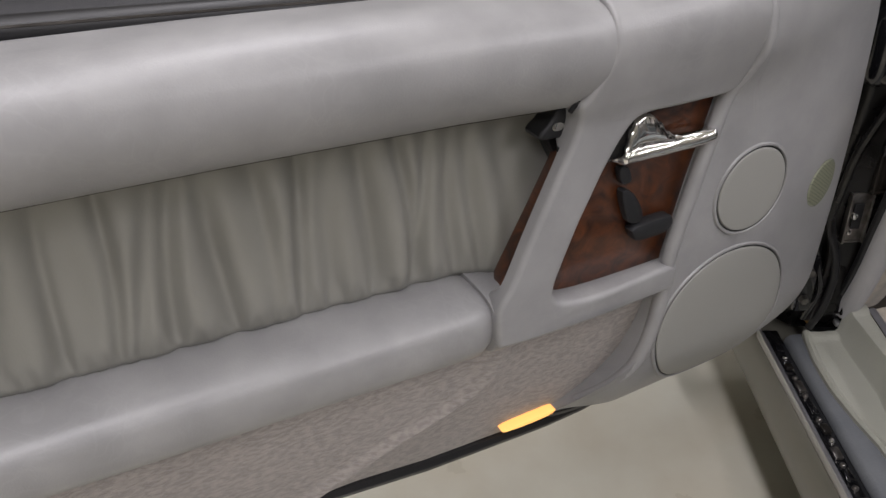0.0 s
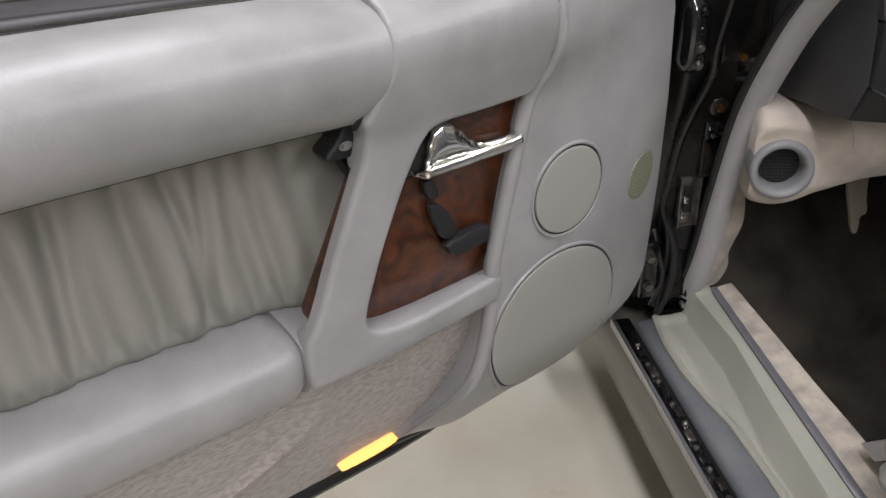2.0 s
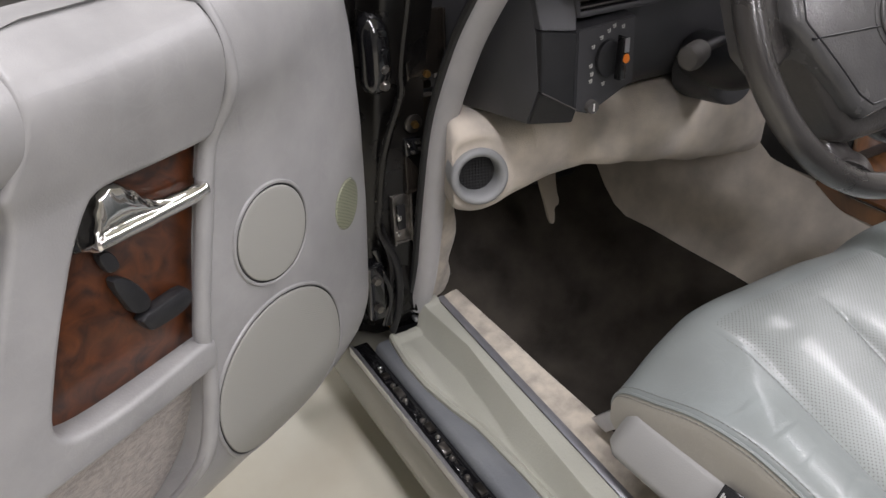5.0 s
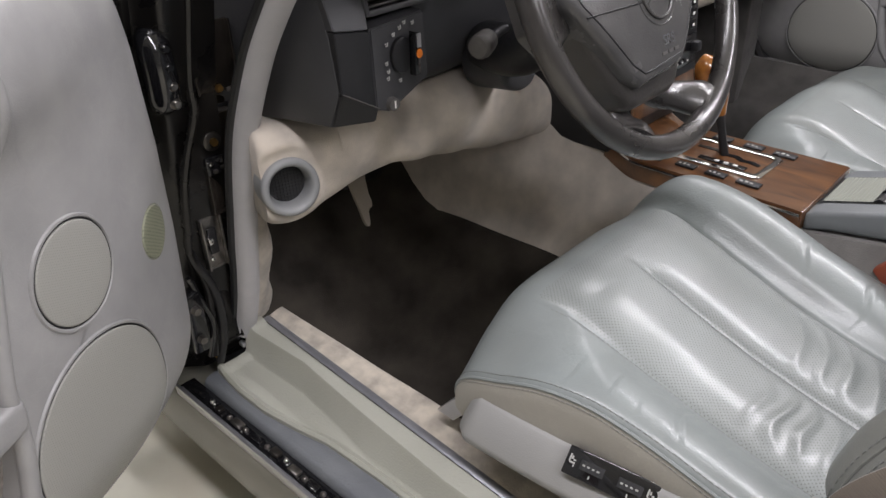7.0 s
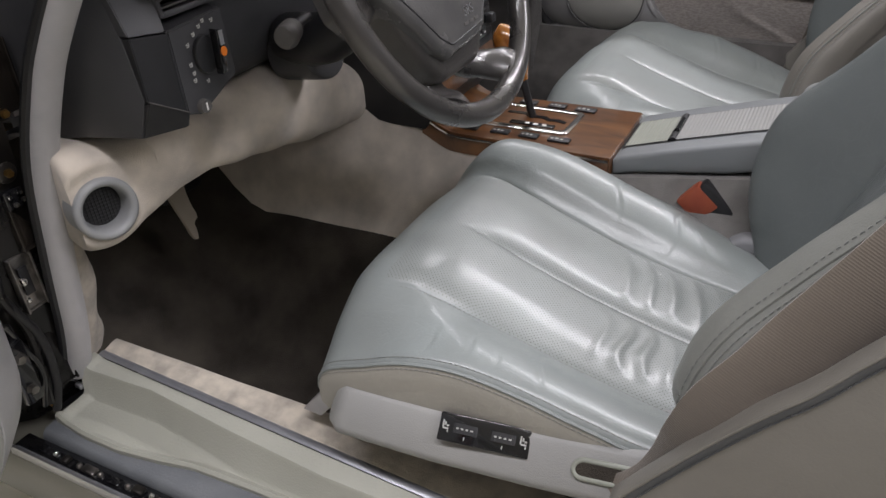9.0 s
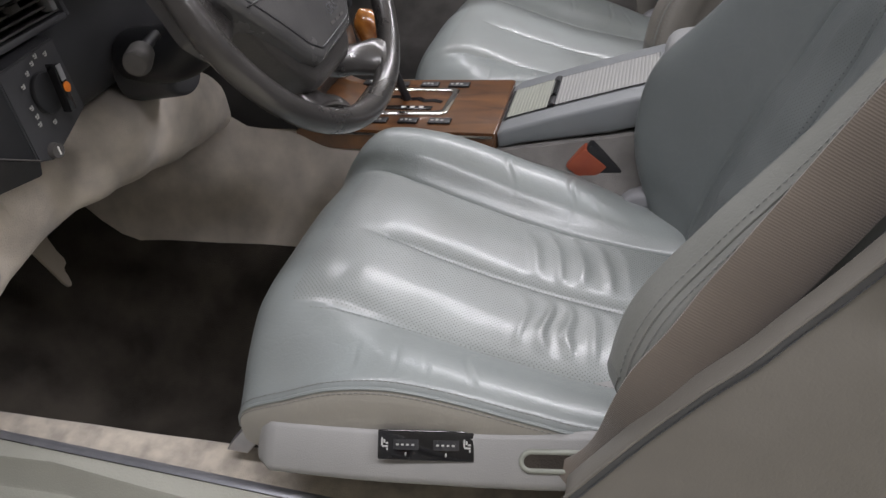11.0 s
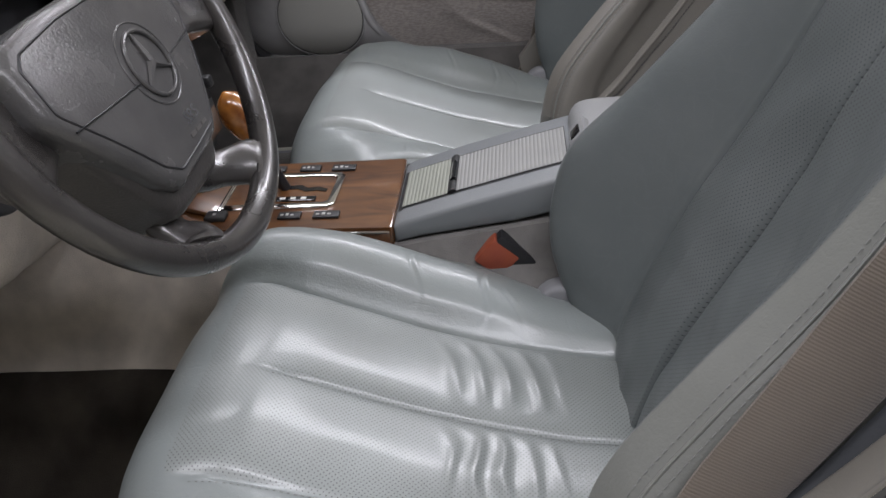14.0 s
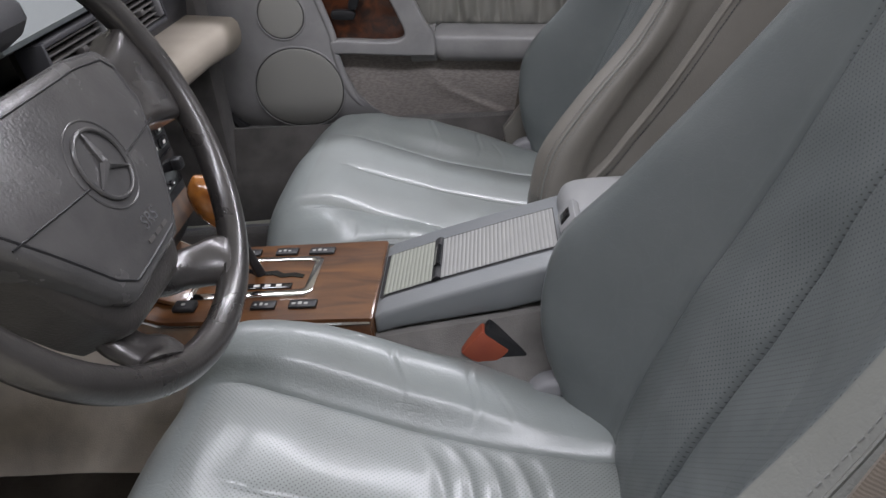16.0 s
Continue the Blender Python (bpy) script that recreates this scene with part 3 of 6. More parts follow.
    frame_line = [(0.096, 0.992), (0.0985, 0.965), (0.101, 0.945), (0.108, 0.930), (0.118, 0.913), (0.1235, 0.905), (0.1205, 0.897), (0.1205, 0.886), (0.1255, 0.872), (0.1365, 0.850), (0.147, 0.829), (0.158, 0.807), (0.1665, 0.789), (0.175, 0.770), (0.184, 0.752), (0.1935, 0.740), (0.1965, 0.725), (0.1965, 0.696), (0.19, 0.6925), (0.144, 0.6895), (0.083, 0.687), (0.012, 0.683), (-0.008, 0.683), (-0.012, 0.700), (-0.010, 0.712),
                  (0.02, 0.7125), (0.053, 0.713), (0.091, 0.7145), (0.118, 0.7175), (0.132, 0.7225), (0.1385, 0.731), (0.1375, 0.742), (0.134, 0.752), (0.126, 0.771), (0.119, 0.787), (0.111, 0.804), (0.101, 0.823), (0.09, 0.844), (0.079, 0.861), (0.070, 0.873), (0.062, 0.8805), (0.049, 0.883), (0.022, 0.8815), (-0.014, 0.8805), (-0.046, 0.8805), (-0.053, 0.895), (-0.0575, 0.915), (-0.059, 0.935), (-0.055, 0.992)]
    bm = slab(smooth_loop(frame_line, 1), -0.02, 0.0, 0.0085, 5)
    for k in range(16):
        bmesh.ops.bisect_plane(bm, geom=bm.verts[:] + bm.edges[:] + bm.faces[:], plane_co=(0, 0, 0.868 + 0.0078 * k), plane_no=(0, 0, 1))
    for v in bm.verts:
        lift = interp(v.co.z, band_w) - 0.006 * ease(v.co.x, [(-0.01, 1), (0.10, 0)]) * ease(v.co.z, [(0.72, 1), (0.76, 0)])
        v.co.y += lift if v.co.y > -0.015 else ease(v.co.z, [(0.735, 0.004), (0.757, 0.018), (0.855, 0.018), (0.88, 0.0)])
    put("pull_strap", bm, DOOR_LEATHER, plabel="grey leather pull strap moulded round the wood", smooth=50)

    def strap_foot(s, t):
        w, dz, _ = arm[int(round(t * 36))]
        u = 0.1975 - 0.05 * s
        k = 0.985 if s == 0 else 1.015
        return Vector((u - 0.002 * (w + 0.06) / 0.07, -0.06 + (w + 0.06) * k * (1 - 0.12 * s), 0.742 + 0.058 * (u - 0.19) - 0.033 + (dz + 0.033) * k - 0.004 * s))

    for gap, sink in (([(0.127, 0.900), (0.119, 0.913), (0.109, 0.930), (0.102, 0.945), (0.099, 0.965)], 0.009), ([(-0.0500, 0.884), (-0.0555, 0.900), (-0.0590, 0.918), (-0.0605, 0.938), (-0.0595, 0.955), (-0.058, 0.975)], 0.0085)):
        put("band_gap", tube([(u, interp(z, band_w) - sink, z) for u, z in [tuple(p[:2]) for p in curve([(a, b, 0) for a, b in gap], 24)]], 0.0022, 6), RUBBER)
    put("strap_foot", grid(strap_foot, 10, 36, cap=True), DOOR_LEATHER, plabel="grey leather foot of the strap")

    # wood
    veneer = [(0.176, 0.748), (0.143, 0.805), (0.118, 0.85), (0.06, 0.905), (-0.05, 0.888), (-0.03, 0.80), (0.0, 0.685), (0.175, 0.70)]
    put("wood_panel", slab(veneer, -0.03, -0.0125, 0.001), DOOR_WOOD, plabel="dark red-brown polished burl veneer")

    # release handle
    # raised black plate that stands for the shadow in the handle's recess
    put("handle_cup", slab(smooth_loop([(0.085, 0.840), (0.074, 0.884), (0.047, 0.893), (0.030, 0.885), (0.05, 0.85), (0.062, 0.834)], 2), -0.0125, -0.006, 0.003), GLOSS_BLACK, plabel="black plate for the shadowed recess")
    up = [(-0.041, 0.841), (-0.036, 0.8465), (-0.02, 0.8483), (0.0, 0.8495), (0.010, 0.852), (0.018, 0.857), (0.027, 0.868), (0.036, 0.8755), (0.044, 0.8775), (0.052, 0.8745), (0.058, 0.866), (0.063, 0.854), (0.068, 0.845), (0.072, 0.8405)]
    low = [(-0.041, 0.838), (-0.036, 0.8335), (-0.02, 0.8325), (0.02, 0.8335), (0.05, 0.8345), (0.065, 0.8355), (0.072, 0.8385)]

    def grip(s, t):
        u = -0.041 + 0.113 * s
        zl, zu = ease(u, low), ease(u, up)
        z = zl + (zu - zl) * t
        bar = math.sqrt(max(0.0, 1 - ((z - zl - 0.0072) / 0.0074) ** 2)) * 0.0105
        tall = max(zu - zl - 0.0144, 0.0)
        rest = (z - zl - 0.0085) / max(tall + 0.006, 1e-4)
        bulb = (0.0085 * math.sqrt(max(0.0, 1 - max(rest, 0) ** 2)) - 0.0035 * bump(rest, 0.12, 0.2)) if tall > 0.0005 and rest > 0 else 0.0
        rim = 1.0 - ease(t, [(0.0, 1.0), (0.06, 0.0)]) - ease(t, [(0.95, 0.0), (1.0, 1.0)])
        close = ease(s, [(0, 0.3), (0.06, 1), (0.94, 1), (1, 0.3)])
        return Vector((u, -0.006 + (max(bar, bulb) + 0.004) * close * (0.25 + 0.75 * rim), z))

    hd = put("release_handle", solid(grip, 70, 40, (0, -0.006, 0)), CHROME, plabel="polished chrome door release handle", smooth=60)
    put("handle_pivot", slab(ellipse(-0.043, 0.8405, 0.005, 0.0075, 16), -0.012, -0.002, 0.002), DOOR_LEATHER, hd)

    # seat-shaped switch
    sw = put("seat_switch", slab(smooth_loop([(0.0635, 0.829), (0.0565, 0.8305), (0.050, 0.825), (0.047, 0.813), (0.0545, 0.811), (0.0595, 0.814)], 1), -0.0125, -0.004, 0.002), BLACK_PLASTIC, plabel="black seat-shaped adjuster")
    put("switch_back", slab(smooth_loop([(0.0605, 0.8055), (0.0535, 0.808), (0.0415, 0.797), (0.031, 0.775), (0.036, 0.767), (0.0485, 0.770), (0.0535, 0.782)], 1), -0.0125, -0.002, 0.0025), BLACK_PLASTIC, sw)
    put("switch_cushion", slab(smooth_loop([(0.0475, 0.766), (0.0435, 0.754), (0.038, 0.7495), (0.008, 0.7485), (-0.003, 0.755), (-0.002, 0.764), (0.003, 0.768), (0.026, 0.768)], 1), -0.0125, 0.001, 0.003), BLACK_PLASTIC, sw)

    # lock knob
    knob = put("lock_knob", slab(smooth_loop([(0.127, 0.901), (0.133, 0.888), (0.1455, 0.880), (0.1435, 0.8735), (0.127, 0.8725), (0.104, 0.869), (0.101, 0.89), (0.106, 0.9)], 1), -0.03, -0.006, 0.005, 3), BLACK_PLASTIC, plabel="black lock lever with a silver dot")
    put("knob_stem", slab([(0.126, 0.868), (0.104, 0.872), (0.098, 0.835), (0.112, 0.838)], -0.046, -0.026, 0.003), BLACK_PLASTIC, knob)
    put("knob_dot", slab(ellipse(0.128, 0.8835, 0.0058, 0.0038, 14), -0.0065, -0.0048, 0.0006), CHROME, knob)

    # loudspeaker panel
    sp = [(-0.061, 0.985), (-0.064, 0.93), (-0.060, 0.90), (-0.046, 0.872), (-0.024, 0.80), (-0.002, 0.715), (-0.001, 0.68), (0.009, 0.635), (0.024, 0.594), (0.048, 0.564), (0.075, 0.543), (0.100, 0.527), (0.098, 0.521), (0.06, 0.515), (0.01, 0.510), (-0.045, 0.509), (-0.118, 0.511), (-0.18, 0.512), (-0.235, 0.525), (-0.265, 0.59), (-0.285, 0.70), (-0.291, 0.80), (-0.281, 0.90), (-0.255, 0.985)]
    fine = []
    for p, q in zip(sp, sp[1:] + sp[:1]):
        for k in range(4):
            fine.append((p[0] + (q[0] - p[0]) * k / 4, p[1] + (q[1] - p[1]) * k / 4))
    fine = smooth_loop(fine, 1)

    def front(u, z):
        return 0.001 - 1.15 * max(-0.11 - u, 0) ** 2 - 6.0 * max(z - 0.93, 0) ** 2 - 5.0 * max(0.60 - z, 0) ** 2 + 0.019 * ease(u, [(-0.20, 0), (-0.075, 1)]) * ease(z, [(0.865, 0), (0.925, 1)]) - 0.018 * ease(u, [(0.02, 0), (0.095, 1)])

    put("speaker_panel", dome(fine, (-0.11, 0.735), front, -0.065, 0.010, 10), DOOR_LEATHER, plabel="smooth grey loudspeaker panel")
    lip = curve([(u, 0.0, z) for u, z in [(-0.0655, 0.978), (-0.0665, 0.93), (-0.0625, 0.902), (-0.049, 0.872), (-0.027, 0.80), (-0.006, 0.725), (-0.004, 0.69), (0.005, 0.640), (0.020, 0.597), (0.045, 0.565), (0.073, 0.542)]], 80)
    put("panel_lip", tube([Vector((p.x, front(p.x, p.z) - 0.0035 - 0.004 * ease(p.z, [(0.56, 1), (0.62, 0)]), p.z)) for p in lip], [0.0075 * ease(i, [(0, 0.7), (6, 1), (62, 1), (80, 0.55)]) for i in range(81)], 12), DOOR_LEATHER, plabel="rounded lip of the loudspeaker panel")
    put("edge_seal", tube([(u, -0.056 if lamp else -0.034, z) for u, z in smooth_loop(sp[11:], 2, closed=False)], 0.009 if lamp else 0.012, 8), RUBBER, plabel="black rubber door seal")
    for gname, cu, cz, ru, rz, mat in (("large_grille", -0.087, 0.616, 0.0925, 0.0875, GRILLE), ("small_grille", -0.099, 0.766, 0.0475, 0.0475, GRILLE), ("tweeter_grille", -0.224, 0.732, 0.031, 0.029, TWEETER)):
        ring = put(gname, dome(ellipse(cu, cz, ru - 0.0035, rz - 0.0035, 64), (cu, cz), lambda a, b: front(a, b) + (0.0022 if mat is GRILLE else 0.0012), -0.03 if ru > 0.03 else -0.06, 0.0015, 8), mat, plabel="round perforated grille")
        if mat is GRILLE:
            put("grille_rim", tube([(a, front(a, b) + 0.0003, b) for a, b in ellipse(cu, cz, ru, rz, 64)], 0.0020, 6, closed=True), DOOR_LEATHER, ring)
        put("grille_gap", tube([(a, front(a, b) + (0.0006 if mat is GRILLE else -0.0004), b) for a, b in ellipse(cu, cz, ru - 0.0026, rz - 0.0026, 64)], 0.0007, 6, closed=True), RUBBER if mat is GRILLE else TWEETER, ring)
    return base


build_door(open_door, "driver_door", "open car door with grey leather, pleats and wood", 0.95, True)
build_door(closed_door, "passenger_door", "closed car door with grey leather and wood trim", 0.95, False)


# ---- sill and pillar ----
def sweep_x(profile, x0, x1, n, shift=None):
    """A profile of (y, z) drawn along x."""
    return lambda s, t: Vector((x0 + (x1 - x0) * s, profile[int(round(t * (len(profile) - 1)))][0] + (shift(x0 + (x1 - x0) * s) if shift else 0), profile[int(round(t * (len(profile) - 1)))][1]))


def sill(side):
    """The door sill; side -1 for the driver, 1 for the passenger."""
    m = lambda bm: warp(bm, lambda v: Vector((v.x, v.y * -side, v.z)))
    who = "driver" if side < 0 else "passenger"
    base = thing(who + "_sill", (0, 0.62 * side, 0.3), "car door sill with green-grey trim, rubber and carpet", "door sill")
    lean = lambda x: -0.05 * (x + 0.88)
    rock = [(-0.58, 0.12), (-0.645, 0.14), (-0.672, 0.18), (-0.684, 0.23), (-0.689, 0.28), (-0.686, 0.303), (-0.681, 0.31), (-0.60, 0.31)]
    part("rocker", m(grid(sweep_x(rock, -1.5, 1.0, 1), 8, len(rock) - 1, cap=True)), ROCKER_PAINT, base, "olive-grey painted rocker")
    part("bright_strip", m(box(-0.93, 1.0, -0.6855, -0.6805, 0.305, 0.322, 0.0015)), SATIN, base, "thin bright strip")
    part("clip_channel", m(box(-0.93, 1.0, -0.680, -0.653, 0.300, 0.318, 0.003)), GLOSS_BLACK, base, "glossy black channel with clips")
    rub = [(-0.653, 0.316), (-0.651, 0.325), (-0.645, 0.330), (-0.62, 0.332), (-0.59, 0.332)]
    part("step_rubber", m(solid(sweep_x(rub, -0.90, 1.0, 1), 30, 4, (0, 0, -0.03))), STEP_RUBBER, base, "dark blue-grey rubber step")
    edge = lambda x: interp(x, [(-0.89, -0.630), (-0.83, -0.637), (-0.765, -0.637), (-0.70, -0.628), (-0.65, -0.618), (-0.55, -0.614), (0.0, -0.614)])

    def plate(s, t):
        x = -0.893 + 1.9 * (s ** 1.4)
        e = edge(x)
        te = interp(x, [(-0.88, -0.568), (-0.76, -0.563), (-0.61, -0.578), (-0.455, -0.590), (0.0, -0.60)])
        be = max(interp(x, [(-0.88, -0.577), (-0.75, -0.574), (-0.59, -0.597), (-0.5, -0.610), (0.0, -0.62)]), e + 0.017)
        te = max(te, be + 0.007)
        rows = [(e, 0.328), (e - 0.0, 0.338), (e + 0.004, 0.3415), (e + 0.009, 0.3395), (e + 0.012, 0.3365), ((e + be) / 2 + 0.004, 0.336), (be - 0.003, 0.3375), (be, 0.3405), (te - 0.003, 0.3805), (te - 0.0005, 0.3850), (te + 0.004, 0.3862), (-0.550 + lean(x), 0.3862), (-0.543 + lean(x), 0.3868)]
        y, z = rows[int(round(t * 12))]
        k = ease(x, [(-0.885, 1.0), (-0.872, 0.0)])
        return Vector((x, y, z + 0.005 * k))

    part("sill_plate", m(solid(plate, 140, 12, (0, 0, -0.02))), SILL_PLASTIC, base, "pale green-grey plastic sill plate")
    part("edge_strip", m(grid(lambda s, t: Vector((-0.885 + 1.9 * s, -0.543 + 0.0125 * t + lean(-0.885 + 1.9 * s), 0.389 + 0.002 * math.sin(math.pi * t))), 20, 6)), STRIP_METAL, base, "bright metal strip")

    def roll(s, t):
        x = -0.885 + 1.7 * s
        y0, y1 = -0.531 + lean(x), -0.496
        a = t * math.pi * 0.5
        wob = 0.003 * math.sin(x * 41) + 0.003 * math.sin(x * 23 + 1)
        if t < 0.5:
            return Vector((x, y0 + (y1 - 0.012 - y0) * t * 2, 0.389 + 0.004 * math.sin(math.pi * t)))
        k = (t - 0.5) * 2
        return Vector((x, y1 - 0.012 + 0.016 * math.sin(k * math.pi / 2) + wob * k, 0.393 - 0.16 * k ** 2.2))

    part("sill_carpet", m(grid(roll, 60, 20)), SUEDE if side < 0 else FAR_CARPET_SHADED, base, "worn beige-carpet strip, greyed for shade" if side < 0 else "carpet strip, greyed for shade")
    return base


sill(-1)
sill(1)
rng = random.Random(3)
part("channel_lip", tube([(-0.92 + 0.1 * i, -0.6795, 0.3195) for i in range(20)], 0.0016, 6), STRIP_METAL, bpy.data.objects["driver_sill"], "worn bright lip")
channel_clips = thing("sill_clips", (-0.5, -0.666, 0.318), "small shiny clips in the black sill channel", "clip")
for i in range(20):
    cx = -0.885 + 0.043 * i + rng.uniform(-0.006, 0.006)
    cy = -0.6665 + rng.uniform(-0.002, 0.002)
    part("clip", box(cx, cx + rng.uniform(0.012, 0.024), cy - 0.006, cy + 0.006, 0.317, 0.3215 + rng.uniform(0, 0.002), 0.002), (GLOSS_BLACK, DARK_STEEL, CLIP_STEEL)[i % 3], channel_clips)
    part("rivet", tube([(cx + 0.031, cy, 0.317), (cx + 0.031, cy, 0.3205), (cx + 0.031, cy, 0.3225)], [0.0045, 0.0042, 0.0022], 10), CHROME if i % 4 == 0 else CLIP_STEEL, channel_clips)

SEAL_LINE = [(-0.902, -0.572, 0.372), (-0.872, -0.571, 0.46), (-0.848, -0.570, 0.575), (-0.812, -0.570, 0.715), (-0.762, -0.568, 0.82), (-0.72, -0.566, 0.884), (-0.66, -0.56, 0.96), (-0.56, -0.55, 1.07), (-0.45, -0.54, 1.17)]


JAMB_X = lambda z: interp(z, [(0.34, -0.905), (0.6, -0.878), (0.8, -0.862), (1.2, -0.75)])


def pillar(side):
    m = lambda bm: warp(bm, lambda v: Vector((v.x, v.y * -side, v.z)))
    who = "driver" if side < 0 else "passenger"
    base = thing(who + "_pillar", (-0.9, 0.6 * side, 0.34), "glossy black painted front door pillar with hinges", "car pillar")
    line = curve(SEAL_LINE, 40)

    def jamb(s, t):
        p = line[int(round(s * 40))]
        y = -0.565 - 0.19 * t
        dent = 0.012 * math.sin(9 * p.z + 3) * math.sin(math.pi * t) + 0.02 * ease(t, [(0.35, 0), (0.5, 1), (0.62, 0)])
        return Vector((min(JAMB_X(p.z), p.x - 0.012) - dent - 0.02 * t, y, p.z - 0.04))

    part("jamb", m(solid(jamb, 40, 30, (-0.04, 0, 0))), BLACK_PAINT, base, "glossy black painted jamb")
    part("seal", m(tube([p + Vector((-0.002, 0.006, 0)) for p in line], 0.0168, 16)), SEAL_FABRIC, base, "soft grey fabric door seal")
    part("seal_lip", m(tube([p + Vector((-0.012, -0.010, 0)) for p in line], 0.0065, 8)), RUBBER, base, "black rubber lip")
    if side > 0:
        return base

    def on_jamb(n, y, z, w, h, deep, mat, lab="", bevel=0.003, parent=base, lift=0.0):
        x = JAMB_X(z) - 0.004
        return part(n, box(x + lift, x + lift + deep, y - w / 2, y + w / 2, z - h / 2, z + h / 2, bevel), mat, parent, lab)

    on = lambda y, z, d=0.0: Vector((JAMB_X(z) + d, y, z))

    def bracket(name, y, z, w, h, mat, lab):
        """A pressed plate with a turned-up rim on three sides."""
        plate = on_jamb(name, y, z, w, h, 0.006, mat, lab)
        rim = 0.0035
        for bw, bh, by, bz in ((rim, h, y - w / 2 + rim / 2, z), (rim, h, y + w / 2 - rim / 2, z), (w, rim, y, z - h / 2 + rim / 2)):
            on_jamb("plate_rim", by, bz, bw, bh, 0.012, mat, parent=plate, bevel=0.0012)
        return plate

    def bolt(y, z, r, head, mat):
        x = JAMB_X(z) + 0.001
        seat = part("washer", tube([(x, y, z), (x + 0.004, y, z), (x + 0.0055, y, z)], [r, r * 0.97, r * 0.8], 18), DARK_STEEL, base)
        part("bolt_head", tube([(x + 0.004, y, z), (x + 0.010, y, z), (x + 0.012, y, z)], [head, head, head * 0.8], 6), mat, seat, "yellow zinc bolt head" if mat is BRASS else "")

    flange = [(-0.600, 0.90), (-0.603, 0.80), (-0.604, 0.755), (-0.622, 0.705), (-0.634, 0.66), (-0.640, 0.60), (-0.643, 0.56), (-0.628, 0.51), (-0.624, 0.46), (-0.630, 0.37)]
    part("flange", tube(curve([on(y, z, 0.012) for y, z in flange], 50), 0.006, 8), BLACK_PAINT, base, "black body flange")
    # the loom that runs down the jamb
    part("wiring_loom", tube(curve([on(-0.640, 0.560, 0.008), on(-0.634, 0.535, 0.012), on(-0.618, 0.490, 0.016), on(-0.612, 0.440, 0.016), on(-0.614, 0.390, 0.014), on(-0.622, 0.350, 0.010)], 40), 0.0062, 10), RUBBER, base, "black ribbed wiring sleeve")
    part("wiring_loom", tube(curve([on(-0.648, 0.520, 0.006), on(-0.640, 0.480, 0.014), on(-0.628, 0.430, 0.016), on(-0.636, 0.370, 0.010)], 30), 0.0048, 10), GLOSS_BLACK, base, "thin glossy black cable")
    latch = bracket("check_strap", -0.600, 0.556, 0.032, 0.080, CLIP_STEEL, "steel door check housing")
    on_jamb("strap_slot", -0.603, 0.562, 0.013, 0.040, 0.004, RUBBER, parent=latch, bevel=0.001, lift=0.008)
    on_jamb("strap_pin", -0.610, 0.566, 0.008, 0.010, 0.010, CHROME, parent=latch, bevel=0.003, lift=0.010)
    on_jamb("strap_pin", -0.610, 0.536, 0.007, 0.007, 0.008, CHROME, parent=latch, bevel=0.003, lift=0.010)
    bracket("hinge_plate", -0.580, 0.630, 0.030, 0.062, BROWN_STEEL, "brown-tinted steel plate")
    clip = on_jamb("connector", -0.583, 0.672, 0.026, 0.026, 0.012, GLOSS_BLACK, "small black connector")
    for dy, dz in ((-0.008, 0.006), (0.006, 0.007), (-0.002, -0.007), (0.009, -0.004)):
        on_jamb("connector_pin", -0.583 + dy, 0.672 + dz, 0.006, 0.005, 0.006, CHROME if dz > 0 else CLIP_STEEL, parent=clip, bevel=0.0015, lift=0.011)
    bolt(-0.581, 0.706, 0.0135, 0.0055, BRASS)
    upper = bracket("upper_plate", -0.565, 0.815, 0.060, 0.085, BROWN_STEEL, "dark coated steel plate")
    bolt(-0.563, 0.775, 0.010, 0.0055, BRASS)
    on_jamb("plate_tag", -0.543, 0.772, 0.018, 0.012, 0.008, CLIP_STEEL, parent=upper, bevel=0.002, lift=0.004)
    on_jamb("plate_slot", -0.560, 0.745, 0.034, 0.012, 0.006, GLOSS_BLACK, "black slotted stop", 0.003)
    hx = JAMB_X(0.82) + 0.002
    hinge = part("upper_hinge", tube(curve([(hx, -0.645, 0.775), (hx + 0.014, -0.645, 0.79), (hx + 0.018, -0.645, 0.82), (hx + 0.014, -0.645, 0.85), (hx, -0.645, 0.865)], 16), [0.012, 0.014, 0.017, 0.019, 0.020, 0.020, 0.020, 0.020, 0.020, 0.020, 0.020, 0.020, 0.019, 0.018, 0.016, 0.014, 0.01], 12), GLOSS_BLACK, base, "black door hinge")
    for z in (0.785, 0.806, 0.828, 0.850):
        part("hinge_bolt", tube([(hx + 0.026, -0.642, z), (hx + 0.036, -0.641, z), (hx + 0.039, -0.641, z)], [0.0075, 0.0065, 0.004], 8), CLIP_STEEL if z < 0.82 else GLOSS_BLACK, hinge)
    lower = part("lower_hinge", box(-0.895, -0.868, -0.668, -0.640, 0.40, 0.50, 0.006), GLOSS_BLACK, base, "black lower hinge")
    for z in (0.425, 0.475):
        part("hinge_bolt", tube([(-0.868, -0.655, z), (-0.860, -0.655, z)], [0.008, 0.006], 6), CLIP_STEEL, lower)
    bracket("lower_plate", -0.592, 0.420, 0.030, 0.090, BLACK_PAINT, "black pressed plate")
    on_jamb("foot_screw", -0.623, 0.362, 0.008, 0.014, 0.014, BRASS, "yellow zinc screw")
    on_jamb("foot_screw", -0.576, 0.352, 0.009, 0.009, 0.014, SATIN)
    return base


pillar(-1)
pillar(1)


